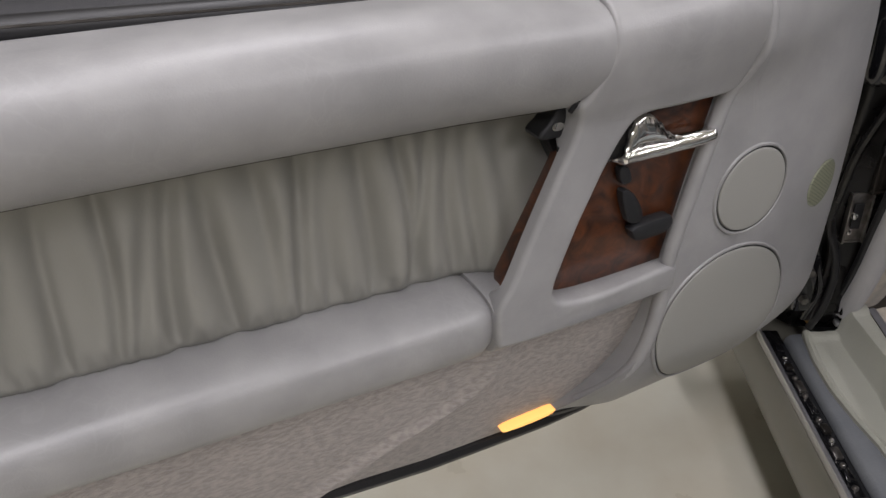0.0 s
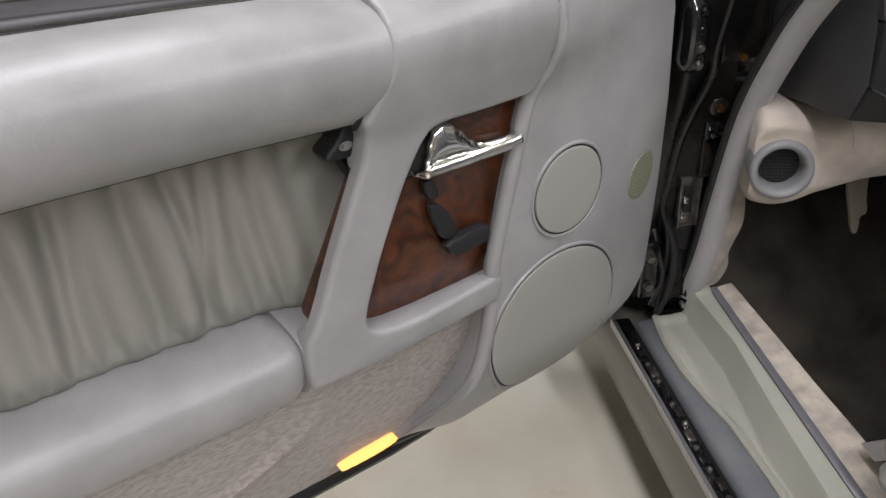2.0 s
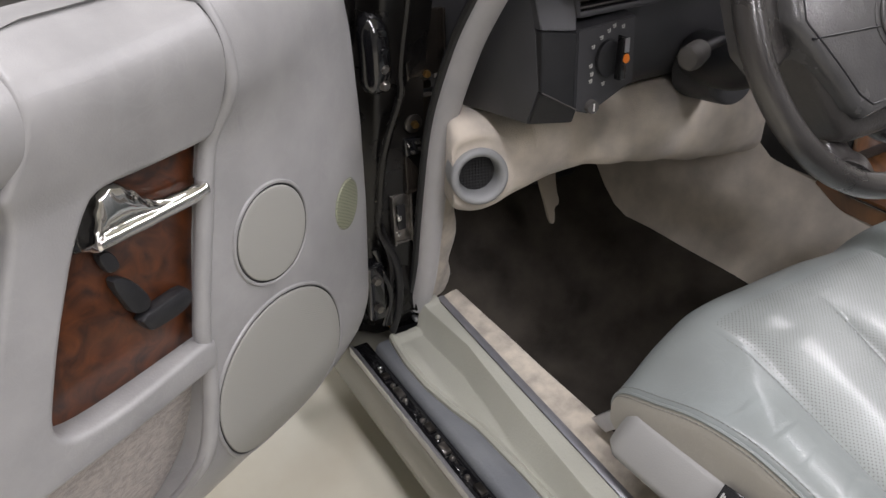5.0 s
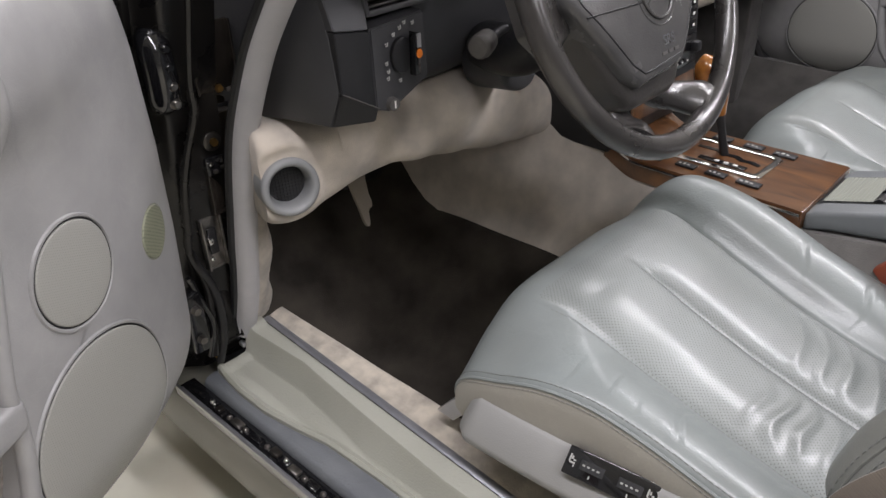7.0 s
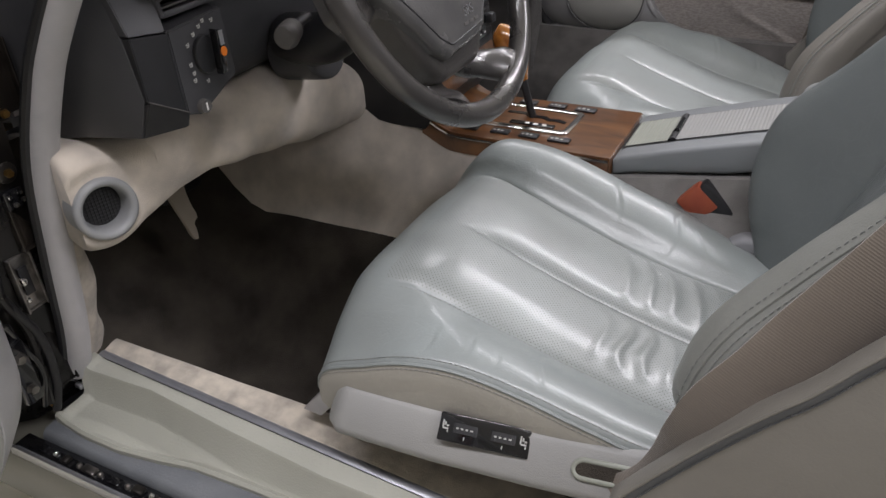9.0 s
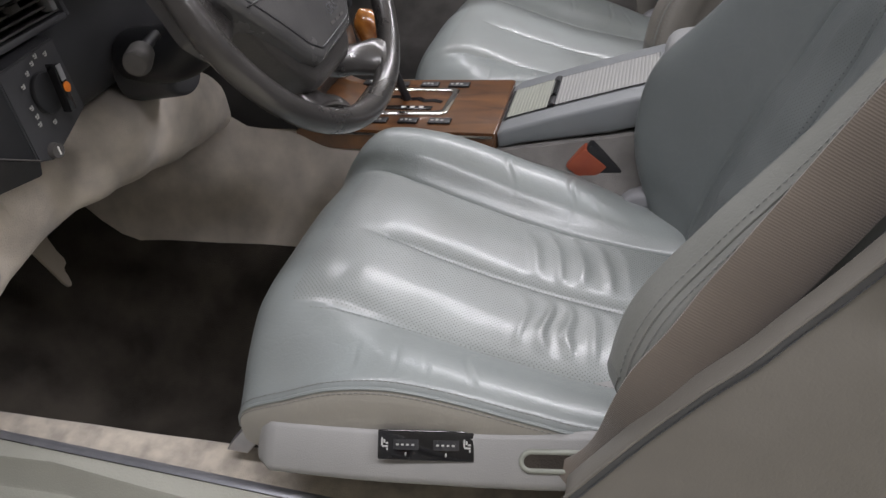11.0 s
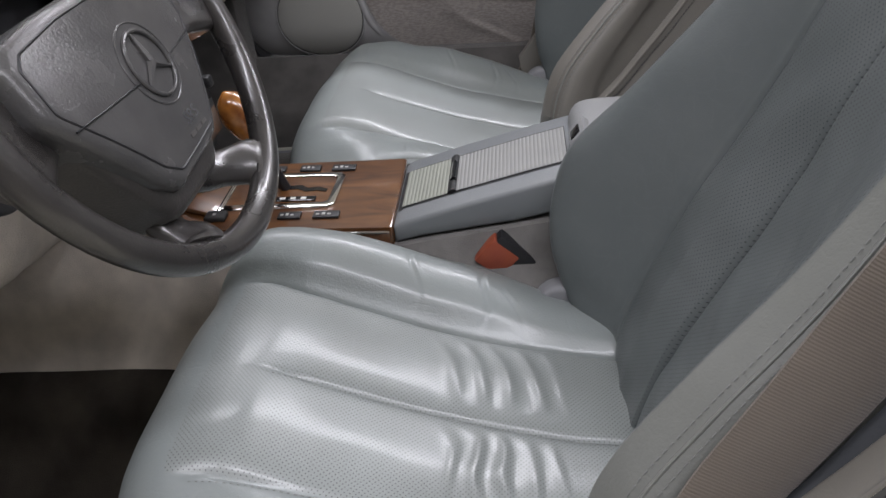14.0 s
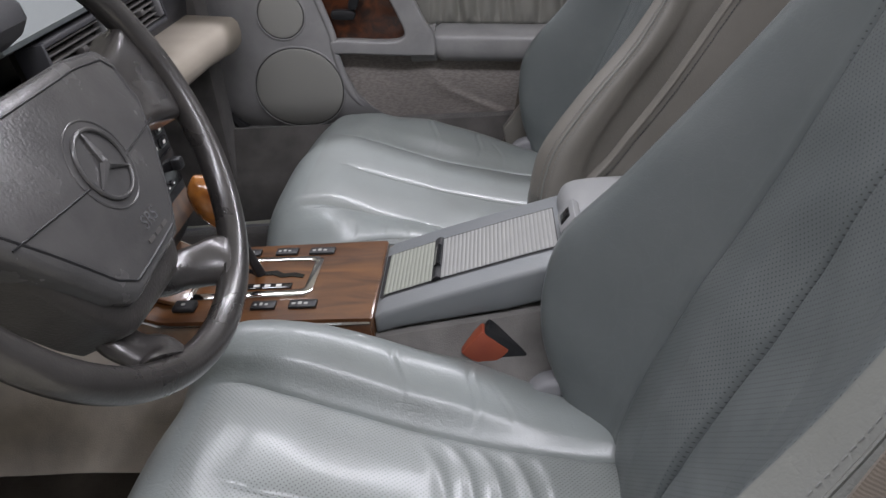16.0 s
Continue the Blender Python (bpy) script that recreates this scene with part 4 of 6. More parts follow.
structure("side_carpet_far", solid(lambda s, t: Vector((-1.1 + 1.7 * s, 0.70 - 0.05 * math.sin(math.pi * t) - 0.012 * ease(t, [(0.66, 1), (0.70, 0)]), 0.24 + 0.30 * t)), 40, 30, (0, 0.03, 0)), FAR_CARPET_SHADED, "carpet below the closed door, greyed for shade", "carpet")
structure("kick_wall_far", box(-1.12, -0.680, 0.645, 0.82, 0.2, 1.05, 0.012), FAR_CARPET_SHADED, "carpeted kick wall beside the closed door, greyed for shade", "kick panel")
structure("sill_body_far", box(-1.12, 0.62, 0.715, 0.83, 0.2, 0.535, 0.01), BLACK_PAINT, "black painted sill below the closed door", "car sill")


# ---- footwell, tunnel and body ----
def tunnel_side(s, t, x0=-1.12, x1=0.23):
    x = x0 + (x1 - x0) * s
    top = interp(x, [(-1.12, 0.80), (-0.75, 0.74), (-0.60, 0.61), (-0.50, 0.575), (-0.28, 0.575), (0.0, 0.62), (0.25, 0.62)])
    z = 0.43 + (top - 0.43) * t
    y = -0.145 + 0.055 * t + 0.012 * math.sin(math.pi * t) * math.sin(7 * x) - 0.025 * (1 - t) ** 2
    y -= 0.05 * ease(x, [(-1.1, 1.0), (-0.8, 0.0)])
    return Vector((x, y, z))


structure("tunnel_carpet", solid(lambda s, t: tunnel_side(s, t, -1.12, -0.44), 40, 24, (0, 0.03, 0)), TUNNEL_SUEDE, "worn grey-beige carpet on the tunnel side", "carpet")
# rear stretch of the same tunnel side, in the darker shaded colour
structure("carpet_shaded", solid(lambda s, t: tunnel_side(s, t, -0.44, 0.23), 30, 24, (0, 0.03, 0)), CARPET_SHADED, "tunnel carpet below the console, darkened for shade", "carpet")
structure("tunnel_carpet_far", warp(solid(tunnel_side, 40, 16, (0, 0.03, 0)), lambda v: Vector((v.x, -v.y, v.z))), CARPET_SHADED, "carpet on the tunnel side, greyed for shade", "carpet")


def footwell(s, t):
    x = -1.15 + 1.75 * s
    y = -0.50 + 0.34 * t
    z = 0.235 + 0.205 * ease(t, [(0.35, 0), (1, 1)]) + 0.30 * ease(x, [(-1.15, 1.0), (-0.85, 0.0)])
    return Vector((x, y, z + 0.004 * noise.noise((x * 9, y * 9, 0))))


structure("footwell_carpet", solid(footwell, 60, 24, (0, 0, -0.03)), MAT_CARPET, "dark brown-black footwell carpet", "carpet")
structure("footwell_carpet_far", warp(solid(footwell, 30, 12, (0, 0, -0.03)), lambda v: Vector((v.x, -v.y, v.z))), MAT_CARPET, "dark footwell carpet", "carpet")
structure("bulkhead", box(-1.2, -1.13, -0.75, 0.75, 0.15, 1.0, 0.01), MAT_CARPET, "dark carpeted bulkhead", "bulkhead")
structure("rear_bulkhead", box(0.62, 0.68, -0.72, 0.72, 0.15, 0.95, 0.02), CARPET_SHADED, "grey carpeted rear bulkhead", "bulkhead")
structure("underbody", box(-1.15, 0.68, -0.62, 0.62, 0.14, 0.18, 0.01), RUBBER, "black car floor pan", "floor pan")

kick = thing("kick_panel", (-0.95, -0.53, 0.4), "beige-grey carpeted kick panel inside the pillar", "kick panel")


def kick_face(s, t):
    p = curve(SEAL_LINE[:4], 20)[int(round(s * 20))]
    deep = 0.055 - 0.02 * s + 0.006 * math.sin(17 * s)
    return Vector((p.x + 0.004 - 0.07 * t + 0.02 * math.sin(math.pi * t), p.y + 0.022 + deep * math.sin(t * math.pi / 2), p.z + 0.01))


part("kick_carpet", solid(kick_face, 20, 10, (-0.01, 0, 0)), SUEDE, kick)


# ---- seats ----
Z0 = [(p[0], p[1]) for p in curve([(-0.52, 0.601, 0), (-0.42, 0.600, 0), (-0.40, 0.5995, 0), (-0.375, 0.5965, 0), (-0.34, 0.586, 0), (-0.30, 0.571, 0), (-0.25, 0.556, 0), (-0.20, 0.542, 0), (-0.10, 0.522, 0), (0.0, 0.512, 0), (0.12, 0.505, 0)], 80)]
ACROSS = [(-0.205, -0.105), (-0.2165, -0.075), (-0.2190, -0.040), (-0.2185, -0.012), (-0.213, 0.001), (-0.197, 0.007), (-0.165, 0.007), (-0.125, -0.001), (-0.063, 0.0012), (0.0, 0.0), (0.063, 0.0012), (0.125, 0.0), (0.16, 0.024), (0.195, 0.036), (0.222, 0.032), (0.242, 0.012), (0.250, -0.025), (0.244, -0.065), (0.232, -0.105)]
LINE_C = [(-0.012, 0.49), (0.004, 0.555), (0.030, 0.63), (0.060, 0.695), (0.095, 0.775), (0.125, 0.86), (0.168, 0.975), (0.22, 1.12)]
LINE_B = [(-0.045, 0.49), (-0.078, 0.585), (-0.080, 0.665), (-0.058, 0.725), (0.0, 0.79), (0.088, 0.90), (0.155, 0.99), (0.215, 1.08)]


LINE_O = [(-0.050, 0.50), (-0.082, 0.585), (-0.083, 0.645), (-0.066, 0.702), (-0.015, 0.765), (0.054, 0.837), (0.115, 0.925), (0.175, 1.06)]
WELT = [(-0.47, 0.490), (-0.448, 0.513), (-0.422, 0.535), (-0.363, 0.561), (-0.309, 0.572), (-0.265, 0.572), (-0.212, 0.563), (-0.149, 0.549), (-0.105, 0.540), (0.0, 0.534)]
# the three sewn seams of the cushion: where each runs across, from front to back
WELT = [(p.x, p.y) for p in curve([(a, b, 0) for a, b in WELT], 90)]
SEAM_A = [(-0.43, -0.122), (-0.30, -0.123), (-0.08, -0.132)]
SEAM_B = [(-0.39, 0.010), (-0.24, 0.0), (-0.06, -0.015)]
SEAM_C = [(-0.44, 0.150), (-0.36, 0.138), (-0.29, 0.133), (-0.20, 0.122), (-0.014, 0.107)]
SEAMS = ((-0.125, SEAM_A, -0.435), (0.0, SEAM_B, -0.400), (0.125, SEAM_C, -0.445))
TRIM_TOP = [(-0.46, 0.499), (-0.444, 0.503), (-0.372, 0.507), (-0.316, 0.511), (-0.2, 0.526), (-0.143, 0.535), (-0.105, 0.542), (-0.06, 0.545)]


# the outer flank of the backrest: share, across, how far behind its front edge
FLANK = [(0.0, 0.190, 0.0), (0.10, 0.199, 0.002), (0.2, 0.2065, 0.0055), (0.3, 0.2135, 0.010), (0.4, 0.221, 0.0155), (0.5, 0.2265, 0.0235), (0.6, 0.2265, 0.036), (0.7, 0.219, 0.056), (0.8, 0.207, 0.085), (1.0, 0.195, 0.19)]
FLANK = [tuple(p) for p in curve(FLANK, 60)]


LINE_C, LINE_B, LINE_O = [[(p.x, p.y) for p in curve([(a, b, 0) for a, b in row], 84)] for row in (LINE_C, LINE_B, LINE_O)]


def lean(z):
    """How much farther out the outer side of the backrest lies at a height; it draws in upwards."""
    return interp(z, [(0.52, 0.0), (0.60, 0.018), (0.65, 0.030), (0.88, -0.042), (1.15, -0.06)])


def build_seat(side, name, label):
    """side -1: the driver's seat; 1: the passenger's, of the same shape."""
    mid = -0.332 if side < 0 else 0.355
    place = lambda v: Vector((v.x, mid + v.y, v.z))
    base = thing(name, (-0.2, mid, 0.40), label, "car seat", "front seats")

    def put(pname, bm, mat, parent=base, plabel="", smooth=50):
        return part(pname, warp(bm, place), mat, parent, plabel, smooth)

    M, N = 300, 340
    cols = curve([(a, b, 0) for a, b in ACROSS], N)
    sewn = min(range(N // 3), key=lambda j: abs(cols[j][1] + 0.003))
    rng = random.Random(11 + side)
    marks = [(rng.uniform(-0.40, -0.06), rng.uniform(-0.20, -0.15), rng.uniform(0.02, 0.06), rng.uniform(0.0003, 0.0007), rng.uniform(-0.3, 0.3)) for _ in range(7)]
    marks += [(-0.238, 0.130, 0.115, 0.0016, 0.05), (-0.165, 0.130, 0.105, 0.0018, -0.12), (-0.115, 0.13, 0.08, 0.0008, 0.3), (-0.215, -0.215, 0.085, 0.0016, 0.1), (-0.30, -0.21, 0.06, 0.0008, -0.25), (-0.345, -0.21, 0.05, 0.0007, -0.3), (-0.265, -0.21, 0.05, 0.0008, -0.1)]

    def seam_form(x, y):
        """A narrow sewn groove between softly filled panels, which fades out over the front edge."""
        total = 0.0
        for at, line, start in SEAMS:
            live = ease(x, [(start, 0.0), (start + 0.085, 1.0)])
            d = y - at
            roll = math.exp(-abs(d) / 0.0105) if d > 0 else math.exp(-abs(d) / 0.0042)
            total -= live * (0.0066 * roll + 0.0012 * bump(d, 0.0, 0.0022))
        full = ease(x, [(-0.50, 0.5), (-0.28, 1.0), (-0.05, 0.8)])
        for y0, y1, high in ((-0.125, 0.0, 0.0007), (0.0, 0.125, 0.0007), (-0.205, -0.125, 0.0016)):
            if y0 < y < y1:
                total += high * full * math.sin(math.pi * (y - y0) / (y1 - y0))
        return total

    def follow(x, y):
        """Draws the straight columns over to the lines of the seams."""
        return y + interp(y, [(-0.21, 0.0), (-0.125, interp(x, SEAM_A) + 0.125), (0.0, interp(x, SEAM_B)), (0.125, interp(x, SEAM_C) - 0.125), (0.20, 0.25 * (interp(x, SEAM_C) - 0.125)), (0.25, 0.0)])

    def cushion(s, t):
        y, dz, _ = cols[int(round(t * N))]
        y_flat = y
        if s < 0.3:
            a = (1 - s / 0.3) * math.pi / 2
            x = -0.40
        else:
            a = 0.0
            x = -0.40 + 0.52 * (s - 0.3) / 0.7
        # the inner bolster draws in towards the back
        grow = ease(x, [(-0.40, 0.8), (-0.31, 1.0), (-0.22, 0.9), (-0.02, 0.35)] if side < 0 else [(-0.42, 0.0), (-0.33, 0.6), (-0.24, 1.0), (-0.02, 0.35)])
        if y > 0.125:
            dz = dz * grow if dz > 0 else dz
            y = 0.125 + (y - 0.125) * ease(x, [(-0.42, 0.9), (-0.3, 1.0), (-0.18, 0.93), (0.02, 0.5)])
        if y < -0.10:
            ahead = 0.033 * (1 - math.exp(-2.7 * math.sin(a) ** 0.85))
            dz += (interp(x - ahead, WELT) - interp(x, Z0)) * ease(y, [(-0.21, 1), (-0.10, 0)])
        z = interp(x, Z0) + dz + seam_form(x - 0.10 * math.sin(a), y_flat)
        y = follow(x, y)
        # folds pressed in by use
        for cx, cy, wide, long, high, period, lean in ((-0.142, 0.062, 0.080, 0.050, 0.0036, 0.0300, 0.30), (-0.140, -0.066, 0.068, 0.044, 0.0036, 0.0262, 0.10)):
            r = max(0.0, 1 - ((x - cx) / wide) ** 2) * max(0.0, 1 - ((y - cy) / long) ** 2) ** 0.7
            if r > 0:
                wob = x + lean * (y - cy) + 0.010 * noise.noise((x * 20, y * 20, side)) + 2.2 * (y - cy) ** 2
                r *= 0.85 + 0.5 * noise.noise((x * 30, y * 12, 5))
                wave = 0.5 + 0.5 * math.sin(2 * math.pi * (wob - cx) / period)
                z += (1.0 if side < 0 else 0.10) * high * r * (wave ** 1.8 - 0.35)
        for cx, ya, long, deep, lean in marks:
            if ya < y_flat < ya + long:
                d = x + lean * (y_flat - ya) + 0.006 * math.sin(y_flat * 70) - cx
                k = deep * math.sin(math.pi * (y_flat - ya) / long) ** 1.3
                z += k * (0.55 * math.exp(-((d - 0.0055) / 0.004) ** 2) - math.exp(-(d / 0.0026) ** 2))
        z += 0.0015 * noise.noise((x * 14, y * 14, 3 + side))
        if a > 0:
            nose = 0.107 - (0.05 if y > 0 else 0.036) * (abs(y) / 0.25) ** 2.5
            x -= nose * math.sin(a) ** 0.85
            low = 0.452
            z = low + (z - low) * max(math.cos(a), 0.0) ** 0.62
            y *= 1 - 0.05 * (a / (math.pi / 2)) ** 2
        return Vector((x, y, z))

    bm = grid(cushion, M, N, cap=True)
    bm.normal_update()
    for n, f in enumerate(bm.faces):
        if len(f.verts) == 4:
            y = cols[n % N][0]
            f.material_index = 2 if n % N < sewn else 1 if -0.125 < y < 0.125 and f.calc_center_median().x > -0.43 and f.normal.z > 0.2 else 0
    put("cushion", bm, [SEAT_LEATHER, SEAT_PERF, PANEL_LEATHER], plabel="glossy silver-green leather cushion, creased and perforated")

    # double stitched welt along the outer edge
    def welt(high, out):
        j = min(range(N // 3), key=lambda i: abs(cols[i][1] - high))
        return [place(cushion(0.03 + 0.0122 * i, j / N) + Vector((0, -out, out))) for i in range(70)]

    part("welt", tube(welt(-0.003, 0.0), 0.0022, 6), SEAT_LEATHER, base)
    stitches(welt(0.0025, 0.0005), 0.0042, 0.0022, THREAD, base, 0.00045)
    stitches(welt(-0.009, 0.0005), 0.0042, 0.0022, THREAD, base, 0.00045)

    def on_cushion(x, y):
        k = min(range(N // 4, N - N // 8), key=lambda i: abs(cols[i][0] - y))
        return cushion(0.3 + 0.7 * (x + 0.40) / 0.52, k / N)

    for sy, line, start in SEAMS[:2]:
        stitches([place(on_cushion(start + 0.03 + 0.01 * i, sy - 0.0058) + Vector((0, 0, 0.0003))) for i in range(int((-0.02 - start) / 0.01))], 0.0026, 0.0036, THREAD, base, 0.0004, "seam_stitching")

    # backrest
    def backrest(s, t):
        sgn = -1 if t < 0.5 else 1
        k = abs(t - 0.5) * 2
        f = s * (len(LINE_C) - 1)
        i = min(int(f), len(LINE_C) - 2)
        c = Vector((LINE_C[i][0] + (LINE_C[i + 1][0] - LINE_C[i][0]) * (f - i), 0, LINE_C[i][1] + (LINE_C[i + 1][1] - LINE_C[i][1]) * (f - i)))
        b = Vector((LINE_B[i][0] + (LINE_B[i + 1][0] - LINE_B[i][0]) * (f - i), 0, LINE_B[i][1] + (LINE_B[i + 1][1] - LINE_B[i][1]) * (f - i)))
        if sgn < 0:
            b = Vector((LINE_O[i][0] + (LINE_O[i + 1][0] - LINE_O[i][0]) * (f - i), 0, LINE_O[i][1] + (LINE_O[i + 1][1] - LINE_O[i][1]) * (f - i)))
        out = (b - c).length
        fwd = (b - c).normalized()
        narrow = ease(s, [(0, 0.88), (0.12, 1.0), (0.45, 1.0), (1, 0.86)])
        if sgn < 0 and k >= 0.62:
            back = (k - 0.62) / 0.38
            y, e = [interp(back, [(q[0], q[n]) for q in FLANK]) for n in (1, 2)]
            d = out - e
        elif k < 0.62:
            y = k / 0.62 * 0.205
            d = ease(y, [(0.0, 0.10), (0.06, 0.13), (0.121, 0.09), (0.126, 0.075), (0.131, 0.10), (0.205, 1.0)]) if y > 0.121 else interp(y, [(0, 0.0), (0.005, 0.06), (0.06, 0.14), (0.113, 0.12), (0.121, 0.09)])
            if sgn < 0:
                d = interp(y, [(0, 0.0), (0.005, 0.05), (0.04, 0.10), (0.08, 0.16), (0.12, 0.29), (0.155, 0.52), (0.185, 0.84), (0.198, 0.965), (0.205, 1.0)])
                y *= 0.927
            d = d * out
        elif k < 0.80:
            a = (k - 0.62) / 0.18 * math.pi / 2
            y = 0.205 + 0.042 * math.sin(a)
            d = out - 0.045 * (1 - math.cos(a))
        else:
            y = 0.247
            d = out - 0.045 - (k - 0.80) / 0.20 * 0.23
        # a crease between bolster and panel, and seams across
        if sgn < 0:
            flat_y = y / 0.927
            y *= (1 + lean((c + fwd * d).z) / 0.19) * ease(s, [(0, 0.80), (0.12, 0.90), (0.32, 1.0)])
            d -= 0.0045 * bump(flat_y, 0.0, 0.0030)
        else:
            flat_y = y
            y *= narrow
            d -= 0.0055 * bump(flat_y, 0.126, 0.0035) + 0.0045 * bump(flat_y, 0.0, 0.0030)
        d += 0.0035 * noise.noise((y * 7, s * 5, sgn * 3 + side)) + 0.0030 * noise.noise((y * 24 + s * 5, s * 11 - y * 6, sgn * 5 + side)) * ease(flat_y, [(0.0, 0.6), (0.06, 1.0), (0.14, 0.5), (0.2, 0.2)])
        p = c + fwd * d
        return Vector((p.x, sgn * y, p.z))

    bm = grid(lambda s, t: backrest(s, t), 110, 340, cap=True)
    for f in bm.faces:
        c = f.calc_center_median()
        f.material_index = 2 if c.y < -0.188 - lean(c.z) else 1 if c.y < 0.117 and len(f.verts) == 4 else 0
    put("backrest", bm, [BACK_LEATHER_SHADED, BACK_PERF_SHADED, EDGE_LEATHER_LIT if side < 0 else SHELL_LEATHER], plabel="leather backrest with deep bolsters, its grey-green darkened for shade")

    # outer side shell with a sewn seam
    seam_line = [(-0.112, 0.555), (-0.08, 0.598), (-0.046, 0.642), (-0.012, 0.682), (0.0155, 0.711), (0.038, 0.740), (0.062, 0.770), (0.095, 0.815), (0.155, 0.905), (0.22, 1.0)]
    seam_line = [(p.x, p.y) for p in curve([(x, z, 0) for x, z in seam_line], 36)]
    draw_in = lambda v: Vector((v.x, v.y + 0.12 * (v.z - 0.75), v.z))
    shell = seam_line + [(0.31, 1.09), (0.42, 1.10), (0.34, 0.86), (0.27, 0.60), (0.22, 0.42), (0.05, 0.40), (-0.06, 0.43), (-0.105, 0.50)]
    put("side_shell", warp(slab(shell, -0.274, -0.250, 0.004, 3), draw_in), SHELL_LEATHER, plabel="taupe leather side of the backrest")
    put("side_shell", slab(shell, 0.235, 0.255, 0.004, 3), SHELL_LEATHER, plabel="taupe leather side of the backrest")
    seam = [draw_in(Vector((x, -0.2755, z))) for x, z in seam_line]

    def side_band(s, t):
        a = seam[int(round(s * 36))]
        b = Vector((a.x + 0.037, -0.219 + 0.28 * (a.z - 0.74), a.z + 0.012))
        return a.lerp(b, t) + Vector((0.006 * math.sin(math.pi * t), 0, -0.006 * math.sin(math.pi * t)))

    put("side_band", solid(side_band, 36, 8, (0.006, 0.0, -0.006)), SHELL_DARK if side < 0 else SHELL_LEATHER, plabel="leather band along the side seam")
    part("seam_ridge", tube([place(p) for p in seam], 0.0016, 6), SHELL_LEATHER, base)
    stitches([place(p + Vector((0.006, -0.0005, -0.005))) for p in seam], 0.0030, 0.0018, SHELL_DARK, base, 0.0005)
    stitches([place(side_band(k / 36, 0.10) + Vector((-0.0008, -0.0008, 0.0008))) for k in range(37)], 0.0030, 0.0018, SHELL_LEATHER, base, 0.0005)
    on_flank = lambda share, i: place(backrest(0.14 + 0.8 * i / 40, 0.5 - (0.62 + 0.38 * share) / 2) + Vector((-0.0006, -0.0006, 0)))
    for share in (0.30, 0.46):
        stitches([on_flank(share, i) for i in range(41)], 0.0036, 0.0026, THREAD, base, 0.0006)
    part("edge_welt", tube([on_flank(0.38, i) for i in range(41)], 0.0014, 6), EDGE_LEATHER_LIT, base)
    tab = smooth_loop([(-0.105, 0.525), (-0.085, 0.545), (-0.062, 0.549), (-0.045, 0.540), (-0.05, 0.515), (-0.09, 0.51)], 2)
    put("hinge_cover", slab(tab, 0.188, 0.216, 0.007, 3), GREY_RUBBER, plabel="small grey plastic hinge cover")
    if side < 0:
        put("recliner_cap", slab(smooth_loop([(0.085, 0.815), (0.10, 0.79), (0.135, 0.80), (0.16, 0.86), (0.14, 0.88), (0.11, 0.86)], 2), -0.29, -0.262, 0.008, 3), CONSOLE_GREY, plabel="grey plastic recliner cover")

    # base trim with the switch plate and the belt slot
    prof = [(-0.10, -0.075), (-0.20, -0.075), (-0.246, -0.048), (-0.2505, -0.040), (-0.249, -0.033), (-0.2235, -0.003), (-0.2185, 0.0), (-0.212, -0.001), (-0.19, -0.012), (-0.10, -0.03)]

    def trim(s, t):
        y, dz = prof[int(round(t * 9))]
        x = -0.455 + 0.385 * s
        k = ease(s, [(0, 0.25), (0.02, 0.7), (0.06, 1.0)]) * ease(s, [(0.97, 1.0), (1, 0.9)])
        return Vector((x, -0.17 + (y + 0.17) * (0.55 + 0.45 * k), interp(x, TRIM_TOP) - 0.03 + (dz + 0.03) * k))

    bt = put("base_trim", grid(trim, 50, 9, cap=True), TRIM_PLASTIC, plabel="grey plastic seat base trim", smooth=50)
    if side < 0:
        tilt = Matrix.Translation((-0.257, -0.2290, 0.5105)) @ Matrix.Rotation(radians(-48), 4, "X") @ Matrix.Rotation(radians(-5.5), 4, "Y")
        def on_plate(bm, mat, pname, parent, plabel=""):
            bm.transform(tilt)
            return part(pname, warp(bm, place), mat, parent, plabel)
        on_plate(box(-0.049, 0.049, -0.0045, 0.003, -0.0145, 0.0145, 0.0012), GLOSS_BLACK, "switch_plate", bt, "black seat adjuster plate with two thumbwheels")
        for cx in (-0.0195, 0.0215):
            def roller(s, t):
                ang = math.pi * (0.06 + 0.88 * s)
                r = 0.0132 * (1.0 - 0.05 * (int(round(s * 44)) % 2))
                return Vector((cx - r * math.cos(ang), -0.0035 - 0.42 * r * math.sin(ang), -0.0045 + 0.010 * t))

            on_plate(grid(roller, 44, 6), BLACK_PLASTIC, "thumbwheel", bt, "ribbed black thumbwheel")
            for k in range(4):
                on_plate(box(cx - 0.0085 + 0.0052 * k, cx - 0.0062 + 0.0052 * k, -0.0100, -0.0090 + 0.002 * abs(k - 1.5), -0.0005, 0.0012, 0), PALE_MARK, "wheel_mark", bt)
            on_plate(box(cx - 0.0006, cx + 0.0006, -0.0051, -0.0044, -0.0105, -0.0070, 0), PALE_MARK, "index_mark", bt)
        for cx in (-0.0415, 0.0425):
            for x0, x1, z0, z1 in ((-0.0035, -0.0020, -0.001, 0.0065), (-0.0025, 0.0035, -0.0025, -0.0008), (-0.0012, 0.0005, 0.0015, 0.0050), (0.0012, 0.0036, 0.0005, 0.0022), (0.0022, 0.0034, -0.0055, -0.0030)):
                on_plate(box(cx + x0, cx + x1, -0.0052, -0.0044, z0, z1, 0), PALE_MARK, "symbol_bar", bt)
        ring = []
        for i in range(36):
            a = 2 * math.pi * i / 36
            x = -0.120 + math.copysign(0.030, math.cos(a)) + 0.010 * math.cos(a)
